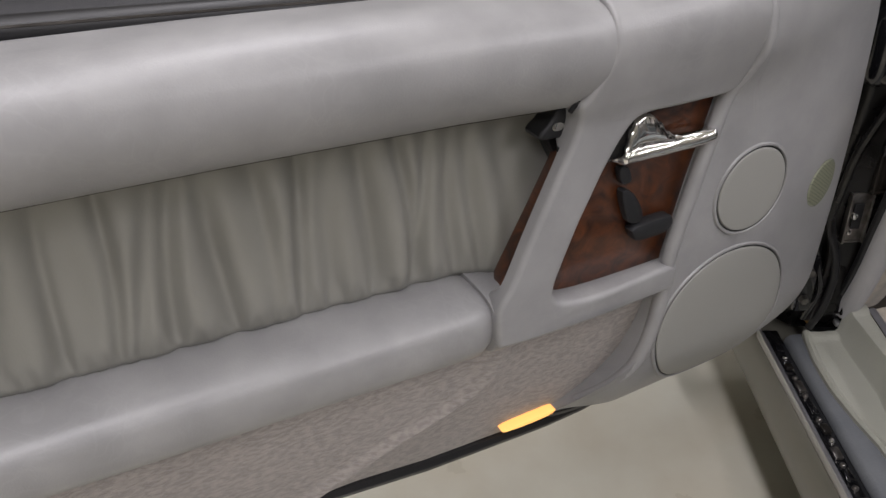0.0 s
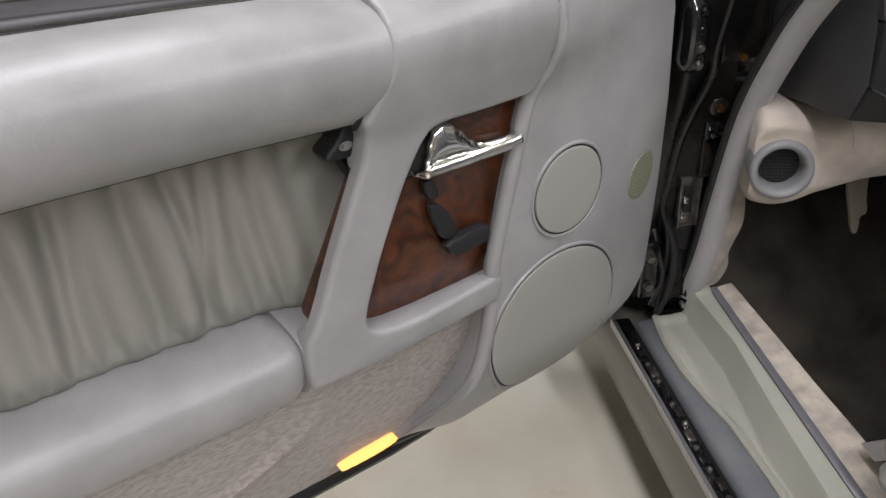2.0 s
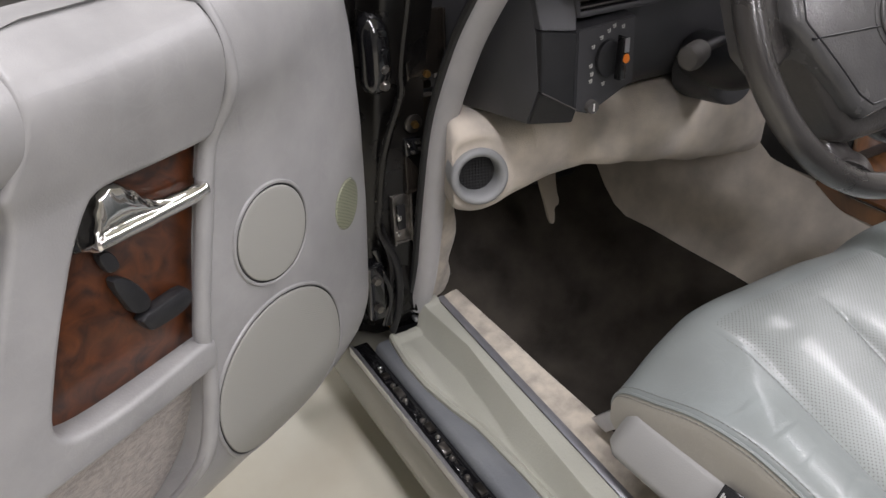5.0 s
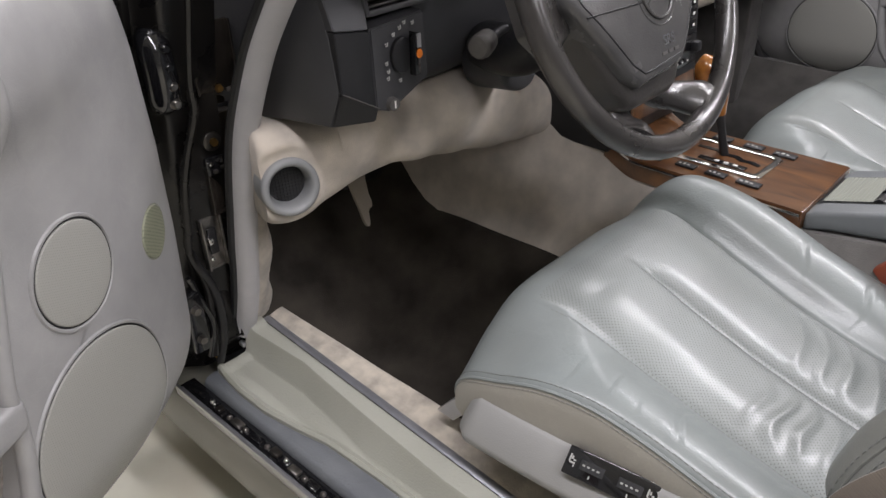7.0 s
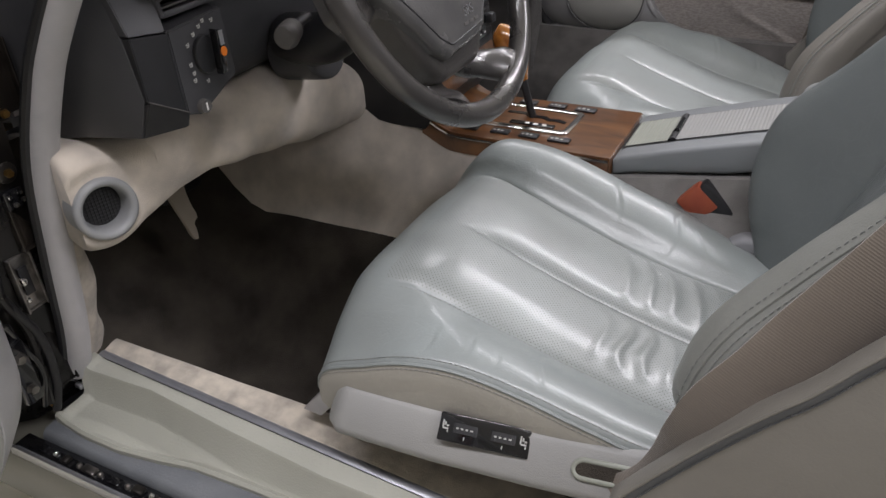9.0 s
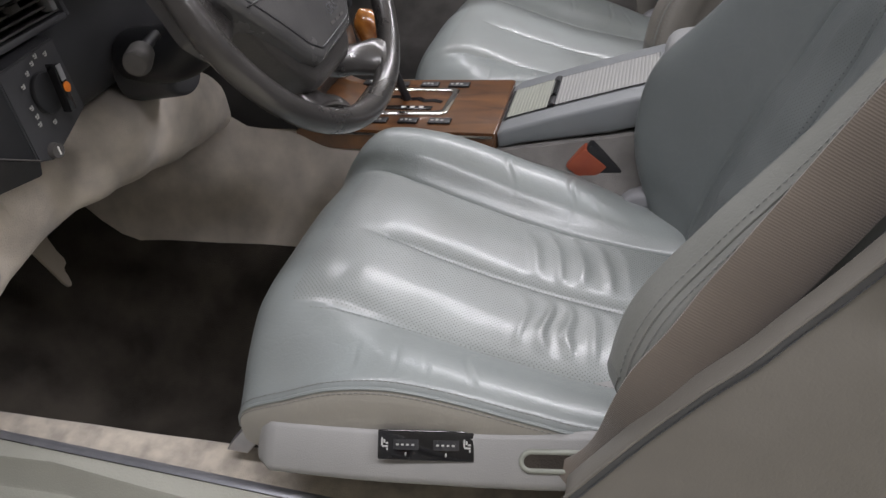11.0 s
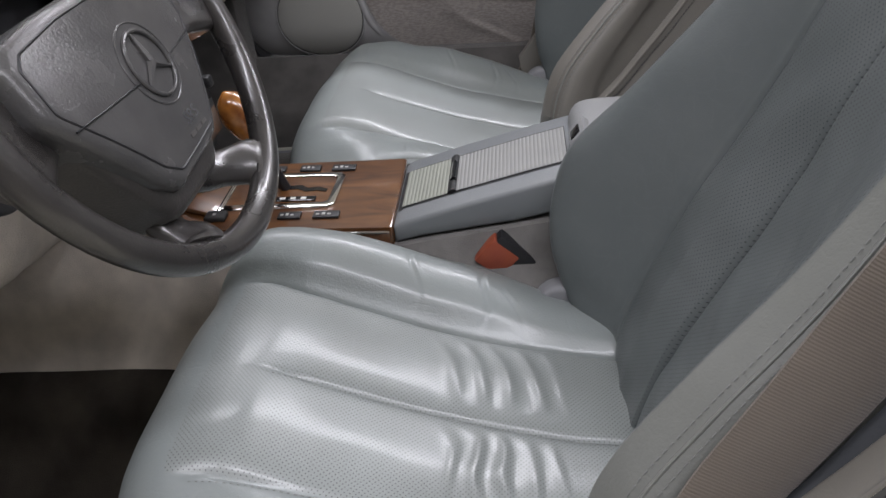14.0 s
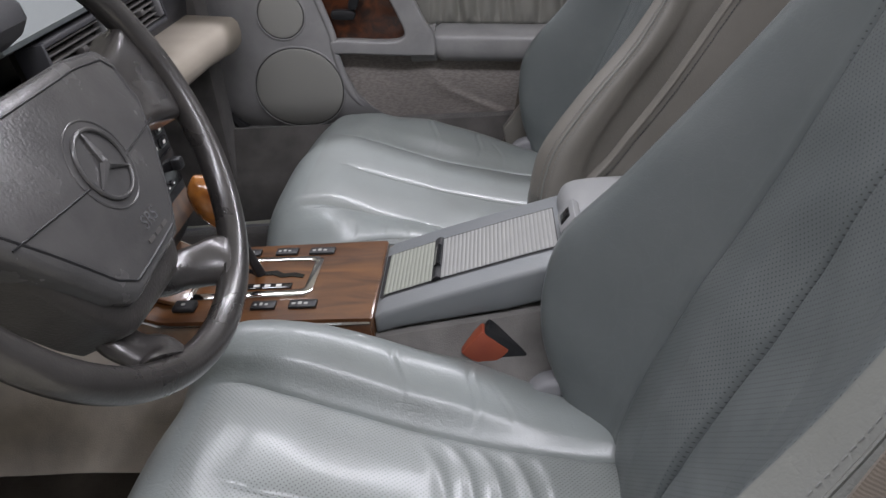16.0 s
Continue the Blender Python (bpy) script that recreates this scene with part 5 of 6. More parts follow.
            d = 0.0085 * math.sin(a)
            ring.append(Vector((x, -0.2365 + 0.7 * d, interp(x, TRIM_TOP) - 0.0165 + 0.74 * d)))
        put("belt_slot", tube(ring, 0.0028, 8, closed=True), SLAT_GREEN, bt, "pale green-grey slot surround")
        hole_bm = bmesh.new()
        hole_bm.faces.new([hole_bm.verts.new(p + Vector((0, -0.001, 0.001))) for p in ring])
        ext = bmesh.ops.extrude_face_region(hole_bm, geom=hole_bm.faces[:])
        bmesh.ops.translate(hole_bm, verts=[g for g in ext["geom"] if isinstance(g, bmesh.types.BMVert)], vec=(0, 0.004, -0.004))
        put("slot_opening", hole_bm, MAT_CARPET, bt)
        put("seat_rail", slab([(-0.522, 0.416), (-0.478, 0.470), (-0.42, 0.472), (-0.42, 0.45), (-0.465, 0.45), (-0.495, 0.414)], -0.20, -0.180, 0.002), SATIN, plabel="steel seat rail")
    return base


build_seat(-1, "driver_seat", "silver-green leather driver's seat, creased from use")
build_seat(1, "passenger_seat", "silver-green leather passenger seat, little creased")


def belt(side):
    """Webbing that lies on the sloping flank of the backrest; its two edges run along these lines."""
    off = 0.0 if side < 0 else 0.023
    front = curve([(-0.133, 0.564, 0.514), (-0.116, 0.567, 0.528), (-0.100, 0.574, 0.555), (-0.088, 0.582, 0.590), (-0.079, 0.593, 0.632), (-0.064, 0.594, 0.674), (-0.0385, 0.584, 0.710), (-0.0175, 0.570, 0.740), (0.003, 0.561, 0.770), (0.0235, 0.552, 0.800), (0.044, 0.542, 0.830), (0.0645, 0.533, 0.860), (0.0855, 0.525, 0.890), (0.137, 0.510, 0.965), (0.21, 0.49, 1.07)], 80)
    rear = curve([(-0.112, 0.585, 0.506), (-0.093, 0.594, 0.520), (-0.074, 0.600, 0.545), (-0.054, 0.604, 0.578), (-0.037, 0.603, 0.612), (-0.018, 0.598, 0.647), (0.0075, 0.586, 0.680), (0.032, 0.571, 0.710), (0.055, 0.562, 0.740), (0.0765, 0.554, 0.770), (0.097, 0.546, 0.800), (0.118, 0.538, 0.830), (0.138, 0.531, 0.860), (0.190, 0.515, 0.935), (0.262, 0.495, 1.04)], 80)
    base = thing("seat_belt", (-0.07, side * 0.58, 0.52), "taupe woven seat belt lying along the backrest", "seat belt", "seat belts")

    def strap(i0, i1):
        def at(s, t):
            i = i0 + int(round(s * (i1 - i0)))
            a, b = front[i], rear[i]
            n = (front[min(i + 1, 80)] - front[max(i - 1, 0)]).cross(b - a).normalized()
            if n.y < 0:
                n = -n
            u = (0.0, 0.03, 0.25, 0.5, 0.75, 0.97, 1.0)
            row = [(q, 0.0014 - 0.0008 * (q in (0.0, 1.0))) for q in u] + [(q, -0.0010) for q in u[::-1]]
            q, lift = row[int(round(t * 14)) % 14]
            p = a + (b - a) * q + n * (lift + 0.0012 * math.sin(math.pi * q))
            return Vector((p.x, side * (p.y + off), p.z))

        return grid(at, i1 - i0, 14, wrap_v=True, cap=True)

    part("webbing", strap(26, 80), BELT, base, "taupe woven webbing")
    part("lap_end", strap(0, 26), BELT, base, "twisted lap end of the belt")
    return base


belt(-1)
belt(1)


def buckle(side):
    base = thing("belt_buckle", (-0.12, side * 0.105, 0.5), "red and black seat belt buckle beside the seat", "belt buckle", "belt buckles")
    m = Matrix.Translation((-0.128, side * 0.100, 0.554)) @ Matrix.Rotation(radians(-48), 4, "Y") @ Matrix.Scale(0.86, 4)
    for n, bm, mat in (("stem", box(-0.014, 0.014, -0.011, 0.011, -0.08, 0.0, 0.004), BLACK_PLASTIC), ("body", box(-0.010, 0.032, -0.0125, 0.0125, -0.060, 0.046, 0.004), BLACK_PLASTIC), ("release_button", box(-0.024, 0.022, -0.0142, 0.0105, 0.002, 0.050, 0.004), BUCKLE_RED)):
        bm.transform(m)
        part(n, bm, mat, base, "worn red release button" if n == "release_button" else "")
    return base


buckle(-1)

# ---- centre console ----
con = thing("centre_console", (-0.3, 0, 0.4), "centre console with walnut panel and grey armrest box", "console")


def wood_top(s, t):
    x = -0.276 - 0.30 * s
    y = -0.090 + 0.178 * t
    z = 0.605 + 0.03 * ease(x, [(-0.60, 1.0), (-0.52, 0.0)])
    return Vector((x, y * (1 - 0.05 * s), z))


part("wood_panel", solid(wood_top, 40, 6, (0, 0, -0.006)), CONSOLE_WOOD, con, "glossy brown walnut panel")
for sy in (-1, 1):
    part("wood_side", solid(lambda s, t: wood_top(s, 0.0 if sy < 0 else 1.0) + Vector((0, sy * (0.002 + 0.004 * t), -0.0075 - 0.022 * t)), 40, 4, (0, -sy * 0.008, 0)), CONSOLE_WOOD, con, "walnut side strip")
    part("bright_line", tube([wood_top(i / 20, 0.0 if sy < 0 else 1.0) + Vector((0, sy * 0.003, -0.0045)) for i in range(21)], 0.0022, 6), CHROME, con, "thin chrome line")
part("wood_edge", box(-0.2775, -0.2735, -0.090, 0.088, 0.572, 0.6045, 0.0015), CONSOLE_WOOD, con)
part("console_body", box(-0.60, -0.279, -0.075, 0.075, 0.40, 0.572, 0.01), CARPET_SHADED, con, "carpeted console body")

gate = [(-0.361, 0.049), (-0.508, 0.052), (-0.508, -0.044), (-0.364, -0.041), (-0.355, -0.033), (-0.353, 0.041)]
gate_in = [(-0.370, 0.040), (-0.502, 0.043), (-0.502, -0.032), (-0.370, -0.029), (-0.366, -0.025), (-0.364, 0.035)]


def flat(bm, z):
    """Lays a slab down: its depth becomes height."""
    return warp(bm, lambda v: Vector((v.x, v.z, z + v.y)))


part("gate_frame", flat(slab(gate, 0.0, 0.0055, 0.0018, 2, gate_in), 0.6035), CHROME, con, "chrome selector gate frame")
part("gate_plate", flat(slab(gate_in, 0.0, 0.003, 0), 0.6035), CONSOLE_WOOD, con)
slot = [(-0.372, 0.006), (-0.385, 0.012), (-0.40, 0.010), (-0.41, 0.018), (-0.43, 0.016), (-0.44, 0.024), (-0.475, 0.022), (-0.475, 0.014), (-0.445, 0.015), (-0.435, 0.007), (-0.413, 0.008), (-0.402, 0.001), (-0.387, 0.003), (-0.373, -0.001)]
part("selector_slot", flat(slab(slot, 0.0, 0.002, 0), 0.6055), GLOSS_BLACK, con, "black zigzag selector slot")
part("gear_scale", box(-0.456, -0.383, -0.0245, -0.0135, 0.6060, 0.6085, 0.0006), GLOSS_BLACK, con)
for k in range(3):
    part("scale_mark", box(-0.431 + 0.014 * k, -0.424 + 0.014 * k, -0.0215, -0.0165, 0.6084, 0.6090, 0), WHITE_MARK, con)

for i, (sx, sy, ln) in enumerate(((-0.408, 0.066, 0.030), (-0.360, 0.065, 0.034), (-0.409, -0.0585, 0.030), (-0.361, -0.0585, 0.034), (-0.458, 0.066, 0.03), (-0.456, -0.0585, 0.03))):
    key = part("console_switch", box(sx - ln / 2, sx + ln / 2, sy - 0.008, sy + 0.008, 0.6045, 0.6085, 0.0015), BLACK_PLASTIC, con, "black rocker switch with pale symbols")
    for k in range(3):
        w = ln / 4.6
        part("symbol_bar", box(sx - ln / 2 + 0.004 + w * k, sx - ln / 2 + 0.001 + w * (k + 1), sy - 0.003, sy + 0.0005 + 0.002 * (k % 2), 0.6083, 0.6089, 0), PALE_MARK, key)

for sy in (-0.0585, 0.066):
    stub = part("console_key", box(-0.520, -0.492, sy - 0.010, sy + 0.010, 0.604, 0.612, 0.003, 3), BLACK_PLASTIC, con, "raised black key with a pale dot")
    part("key_dot", box(-0.509, -0.505, sy - 0.003, sy + 0.001, 0.6118, 0.6128, 0), PALE_MARK, stub)

# the sloping grey box behind the wood
SIDE = [(-0.273, 0.575), (-0.273, 0.598), (-0.262, 0.606), (-0.19, 0.628), (-0.10, 0.6535), (-0.045, 0.668), (-0.035, 0.665), (-0.035, 0.625), (-0.12, 0.604), (-0.24, 0.585)]
part("box_body", slab(smooth_loop(SIDE, 0), -0.083, 0.083, 0.006, 3), CONSOLE_GREY, con, "grey padded console box")
part("box_carpet", box(-0.278, 0.25, -0.078, 0.078, 0.40, 0.585, 0.01), CARPET_SHADED, con, "grey carpeted console side")
part("rear_carpet", slab([(-0.06, 0.58), (-0.05, 0.63), (0.25, 0.63), (0.25, 0.58)], -0.078, 0.078, 0.01), CARPET_SHADED, con)


def slope(x, y, up):
    """A point on the sloping top of the box."""
    return Vector((x, y, interp(x, [(-0.273, 0.601), (-0.262, 0.606), (-0.19, 0.628), (-0.10, 0.6535), (-0.045, 0.668)]) + up))


part("shutter_frame", grid(lambda s, t: slope(-0.270 + 0.213 * s, -0.0485 + 0.097 * t, 0.0012), 12, 4), RUBBER, con)
n_slats = 42
for i in range(n_slats):
    x0 = -0.2655 + 0.2075 * i / n_slats
    x1 = x0 + 0.2075 / n_slats
    if -0.207 < (x0 + x1) / 2 < -0.194:
        continue
    part("shutter_slat", grid(lambda s, t: slope(x0 + (x1 - x0) * s, -0.0455 + 0.091 * t, 0.0016 + 0.0007 * math.sin(math.pi * s)), 5, 2), SLAT_GREEN if x1 < -0.2 else SLAT_GREY, con)
part("shutter_grip", solid(lambda s, t: slope(-0.206 + 0.011 * s, -0.0465 + 0.093 * t, 0.003 + 0.003 * math.sin(math.pi * s)), 5, 4, (0, 0, -0.003)), BLACK_PLASTIC, con, "black shutter grip")
part("grip_tab", solid(lambda s, t: slope(-0.204 + 0.008 * s, -0.022 + 0.044 * t, 0.0065 + 0.004 * math.sin(math.pi * s)), 5, 4, (0, 0, -0.006)), GLOSS_BLACK, con)

# armrest lid with its latch
lid = [(-0.052, 0.650), (-0.051, 0.672), (-0.046, 0.686), (-0.034, 0.694), (-0.008, 0.697), (0.10, 0.699), (0.25, 0.700), (0.25, 0.62), (-0.04, 0.62)]
part("armrest_lid", slab(smooth_loop(lid, 1), -0.072, 0.072, 0.010, 3), LID_GREY, con, "pale grey armrest lid")
lt = Matrix.Translation((-0.040, -0.010, 0.684)) @ Matrix.Rotation(radians(38), 4, "Y")
for n, bm, mat, lab in (("latch_frame", box(-0.009, 0.004, -0.030, 0.018, -0.014, 0.014, 0.003), LID_GREY, ""), ("latch", box(-0.0102, 0.002, -0.018, 0.004, -0.009, 0.007, 0.0015), GLOSS_BLACK, "black latch button")):
    bm.transform(lt)
    part(n, bm, mat, con, lab)

# ashtray lid in front of the selector
lid_at = lambda v: Vector((v.x, v.y, v.z + 0.03 * ease(v.x, [(-0.60, 1.0), (-0.52, 0.0)])))
part("ashtray_lid", warp(box(-0.572, -0.508, -0.055, 0.055, 0.602, 0.609, 0.002), lid_at), CONSOLE_WOOD, con, "walnut ashtray lid")
part("lid_trim", box(-0.508, -0.504, -0.056, 0.056, 0.603, 0.611, 0.001), CHROME, con, "chrome strip")
# selector lever
lever = thing("gear_selector", (-0.46, 0.01, 0.605), "gear lever with a polished amber wood knob", "gear lever")
part("lever_stem", tube([(-0.430, 0.012, 0.603), (-0.440, 0.008, 0.645), (-0.449, 0.004, 0.68)], [0.007, 0.006, 0.008], 10), BLACK_PLASTIC, lever)
knob_line = curve([(-0.446, 0.005, 0.668), (-0.454, 0.003, 0.694), (-0.465, 0.001, 0.719), (-0.474, -0.001, 0.741), (-0.479, -0.002, 0.754)], 14)
part("knob", tube(knob_line, [0.010, 0.012, 0.0145, 0.017, 0.0195, 0.0215, 0.023, 0.0235, 0.0232, 0.022, 0.020, 0.017, 0.013, 0.008, 0.002], 18), KNOB_WOOD, lever, "glossy amber burl knob")


# ---- dashboard ----
dash = thing("dashboard", (-0.8, 0, 0.7), "dark grey dashboard with vents and switches", "dashboard")
face = [(-0.735, 0.748), (-0.712, 0.757), (-0.698, 0.80), (-0.69, 0.86), (-0.69, 0.915), (-0.71, 0.95), (-0.76, 0.975), (-0.95, 1.0), (-1.12, 1.0), (-1.12, 0.72), (-0.95, 0.72)]
part("dash_body", slab(smooth_loop(face, 1), -0.505, 0.70, 0.008, 3), DASH_PLASTIC, dash, "dark grey dashboard body")
side = [(-0.90, 0.726), (-0.83, 0.735), (-0.767, 0.746), (-0.676, 0.7585), (-0.655, 0.805), (-0.664, 0.864), (-0.677, 0.905), (-0.695, 0.95), (-0.74, 0.99), (-0.90, 1.0)]
part("dash_end", slab(side, -0.533, -0.503, 0.002), DASH_PLASTIC, dash, "charcoal dashboard end panel", 25)


def hull(points, bevel=0.0015):
    bm = bmesh.new()
    for p in points:
        bm.verts.new(p)
    bmesh.ops.convex_hull(bm, input=bm.verts[:])
    bmesh.ops.dissolve_limit(bm, angle_limit=0.02, verts=bm.verts[:], edges=bm.edges[:])
    if bevel:
        bmesh.ops.bevel(bm, geom=bm.edges[:], offset=bevel, segments=2, affect="EDGES")
    return bm


# light switch housing
hous = thing("light_switch", (-0.67, -0.43, 0.74), "headlamp rotary switch panel with pale symbols", "switch panel")
part("housing", hull([(-0.643, -0.491, 0.868), (-0.641, -0.490, 0.777), (-0.641, -0.468, 0.768), (-0.637, -0.408, 0.797), (-0.639, -0.412, 0.874), (-0.70, -0.405, 0.79), (-0.70, -0.405, 0.88), (-0.70, -0.492, 0.87), (-0.70, -0.492, 0.765)]), DASH_PLASTIC, hous, "dark grey switch panel", 25)
part("dark_facet", hull([(-0.653, -0.5325, 0.871), (-0.650, -0.5325, 0.805), (-0.6405, -0.4925, 0.7795), (-0.6425, -0.4925, 0.866), (-0.70, -0.53, 0.87), (-0.70, -0.493, 0.866), (-0.70, -0.53, 0.79), (-0.70, -0.493, 0.78)], 0.001), BLACK_PLASTIC, hous, "black angled plate", 25)
part("upper_facet", hull([(-0.654, -0.5325, 0.8725), (-0.6435, -0.4925, 0.868), (-0.672, -0.5325, 0.918), (-0.668, -0.48, 0.925), (-0.72, -0.5325, 0.93), (-0.72, -0.48, 0.93), (-0.72, -0.5325, 0.87), (-0.72, -0.48, 0.87)], 0.001), DASH_PLASTIC, hous, "dark grey angled plate", 25)
part("release_lip", hull([(-0.6485, -0.5325, 0.8035), (-0.637, -0.4915, 0.7785), (-0.642, -0.492, 0.7625), (-0.676, -0.53, 0.7575), (-0.70, -0.53, 0.79), (-0.70, -0.49, 0.78), (-0.70, -0.50, 0.757)], 0.001), BLACK_PLASTIC, hous, "black release lever", 25)
part("lip_edge", tube([(-0.648, -0.5325, 0.8045), (-0.6365, -0.4915, 0.7795)], 0.0009, 6), STALK_GREY, hous)
fx = Vector((-0.638, -0.446, 0.832))
fa, fb = Vector((0.04, 1.0, 0.0)).normalized(), Vector((-0.02, 0.0, 1.0)).normalized()
fn = fa.cross(fb).normalized()
on_face = lambda a, b, d: fx + fa * a + fb * b + fn * d
part("rotary_knob", warp(slab(ellipse(-0.004, 0, 0.0165, 0.021, 24), -0.002, 0.005, 0.002), lambda v: on_face(v.x, v.z, v.y)), BLACK_PLASTIC, hous)
part("knob_grip", warp(slab([(0.003, -0.024), (0.011, -0.023), (0.0135, 0.023), (0.005, 0.026)], 0.004, 0.016, 0.002), lambda v: on_face(v.x, v.z, v.y)), GLOSS_BLACK, hous, "black grip bar")
part("grip_window", warp(box(0.006, 0.012, 0.0163, 0.0172, 0.008, 0.024, 0), lambda v: on_face(v.x, v.z, v.y)), SATIN, hous)
part("orange_mark", warp(slab(ellipse(0.009, 0.001, 0.0045, 0.0055, 14), 0.0162, 0.0175, 0.0004), lambda v: on_face(v.x, v.z, v.y)), ORANGE_MARK, hous)
for a, b in ((-0.028, 0.018), (-0.030, -0.006), (-0.028, -0.017), (-0.029, -0.026), (-0.016, 0.028), (-0.005, 0.035), (0.003, 0.040), (0.017, 0.037), (-0.009, -0.033), (0.020, -0.016), (0.018, -0.024)):
    a, b = a * 0.9, b * 0.88
    for da, db, wa, wb in ((-0.0024, 0.001, 0.0018, 0.0011), (0.001, 0.0006, 0.0013, 0.0024), (-0.001, -0.002, 0.0026, 0.0008)):
        part("symbol_bar", warp(box(a + da * 0.8 - wa * 0.4, a + da * 0.8 + wa * 0.8, 0.0005, 0.0010, b + db * 0.8 - wb * 0.8, b + db * 0.8 + wb * 0.8, 0), lambda v: on_face(v.x, v.z, v.y)), PALE_MARK, hous)
lock = part("ignition_lock", tube([(-0.645, -0.468, 0.7785), (-0.633, -0.469, 0.7785)], [0.0085, 0.0075], 18), STALK_GREY, hous, "round key lock")
part("key_slot", box(-0.6335, -0.6325, -0.4695, -0.4675, 0.774, 0.783, 0), WHITE_MARK, lock)


def vent(name, x, y0, y1, z0, z1, lean, label, slats=6):
    base = thing(name, (x, (y0 + y1) / 2, z0), label, "air vent", "dashboard vents")
    m = Matrix.Translation((x, 0, z0)) @ Matrix.Rotation(radians(lean), 4, "Y")
    h = z1 - z0

    def put(n, bm, mat, lab=""):
        bm.transform(m)
        part(n, bm, mat, base, lab)

    put("vent_backing", box(-0.04, -0.03, y0, y1, 0, h, 0), MAT_CARPET)
    for n, b in (("frame_side", (-0.03, 0.006, y0 - 0.005, y0 + 0.001, -0.005, h + 0.005)), ("frame_side", (-0.03, 0.006, y1 - 0.001, y1 + 0.005, -0.005, h + 0.005)), ("frame_rail", (-0.03, 0.006, y0, y1, -0.006, 0.001)), ("frame_rail", (-0.03, 0.006, y0, y1, h - 0.001, h + 0.006))):
        put(n, box(*b, 0.002), DASH_PLASTIC)
    for k in range(slats):
        z = h * (k + 0.5) / slats
        put("slat", box(-0.022, 0.001, y0, y1, z - 0.0012, z + 0.0012, 0.0008), STALK_GREY)
    for k in range(4):
        y = y0 + (y1 - y0) * (k + 0.5) / 4
        put("vane", box(-0.03, -0.02, y - 0.001, y + 0.001, 0, h, 0), BLACK_PLASTIC)
    put("vent_slider", box(-0.006, 0.007, (y0 + y1) / 2 - 0.006, (y0 + y1) / 2 + 0.006, h * 0.5 - 0.004, h * 0.5 + 0.004, 0.002), STALK_GREY)
    put("end_slider", box(-0.008, 0.008, y1 - 0.016, y1 - 0.008, h * 0.12, h * 0.95, 0.002), SATIN, "bright end slider")
    return base


vent("air_vent", -0.655, -0.484, -0.37, 0.884, 0.932, -10, "black slatted air vent at the dashboard end")
vent("air_vent", -0.612, 0.012, 0.165, 0.862, 0.909, -8, "black slatted centre air vent with a silver slider")
vent("air_vent", -0.612, 0.195, 0.335, 0.862, 0.909, -8, "black slatted centre air vent")

hood = [(-0.645, 0.915), (-0.618, 0.918), (-0.616, 0.93), (-0.66, 0.955), (-0.80, 0.985), (-1.1, 0.99), (-1.1, 0.92)]
part("dash_top", slab(smooth_loop(hood, 1), -0.06, 0.68, 0.012, 3), DASH_TOP, dash, "grey-green padded dashboard top")
part("instrument_hood", slab(smooth_loop([(-0.60, 0.93), (-0.56, 0.955), (-0.565, 0.985), (-0.62, 1.015), (-0.75, 1.035), (-1.0, 1.03), (-1.0, 0.93)], 1), -0.52, -0.075, 0.015, 3), DASH_PLASTIC, dash, "dark instrument hood")

# centre stack
stack = [(-0.57, 0.605), (-0.545, 0.64), (-0.534, 0.70), (-0.545, 0.815), (-0.60, 0.86), (-0.72, 0.86), (-0.72, 0.605)]
part("centre_console_face", slab(stack, -0.095, 0.095, 0.006), BLACK_PLASTIC, dash, "black centre stack")
tilt = Matrix.Translation((-0.5375, 0, 0.712)) @ Matrix.Rotation(radians(-5.5), 4, "Y")


def on_stack(n, b, mat, parent, lab="", bevel=0.002):
    bm = box(*b, bevel)
    bm.transform(tilt)
    return part(n, bm, mat, parent, lab)


on_stack("stack_veneer", (-0.004, 0.002, -0.092, 0.092, -0.05, -0.006), CONSOLE_WOOD, dash, "walnut surround")
radio = thing("radio", (-0.57, 0, 0.72), "black car radio with pale buttons", "radio")
on_stack("radio_face", (-0.002, 0.006, -0.085, 0.085, 0.0, 0.045), GLOSS_BLACK, radio)
for k in range(8):
    on_stack("radio_key", (0.005, 0.009, -0.062 + 0.0155 * k, -0.052 + 0.0155 * k, 0.006, 0.012), BLACK_PLASTIC, radio)
    on_stack("key_mark", (0.0088, 0.0094, -0.059 + 0.0155 * k, -0.055 + 0.0155 * k, 0.008, 0.010), WHITE_MARK, radio, bevel=0)
for sy in (-0.074, 0.074):
    on_stack("radio_knob", (0.004, 0.018, sy - 0.008, sy + 0.008, 0.018, 0.034), BLACK_PLASTIC, radio, bevel=0.004)
panel = thing("climate_panel", (-0.58, 0, 0.79), "black climate control panel with pale marks", "control panel")
on_stack("climate_face", (-0.002, 0.006, -0.085, 0.085, 0.050, 0.104), BLACK_PLASTIC, panel)
for k in range(6):
    for j in range(3):
        on_stack("climate_key", (0.005, 0.009, -0.075 + 0.026 * k, -0.055 + 0.026 * k, 0.054 + 0.017 * j, 0.067 + 0.017 * j), GLOSS_BLACK, panel)
        on_stack("key_mark", (0.0088, 0.0094, -0.068 + 0.026 * k, -0.062 + 0.026 * k, 0.058 + 0.017 * j, 0.062 + 0.017 * j), WHITE_MARK, panel, bevel=0)
keys = thing("hazard_switches", (-0.6, 0.17, 0.84), "row of black dashboard keys with pale symbols", "switch")
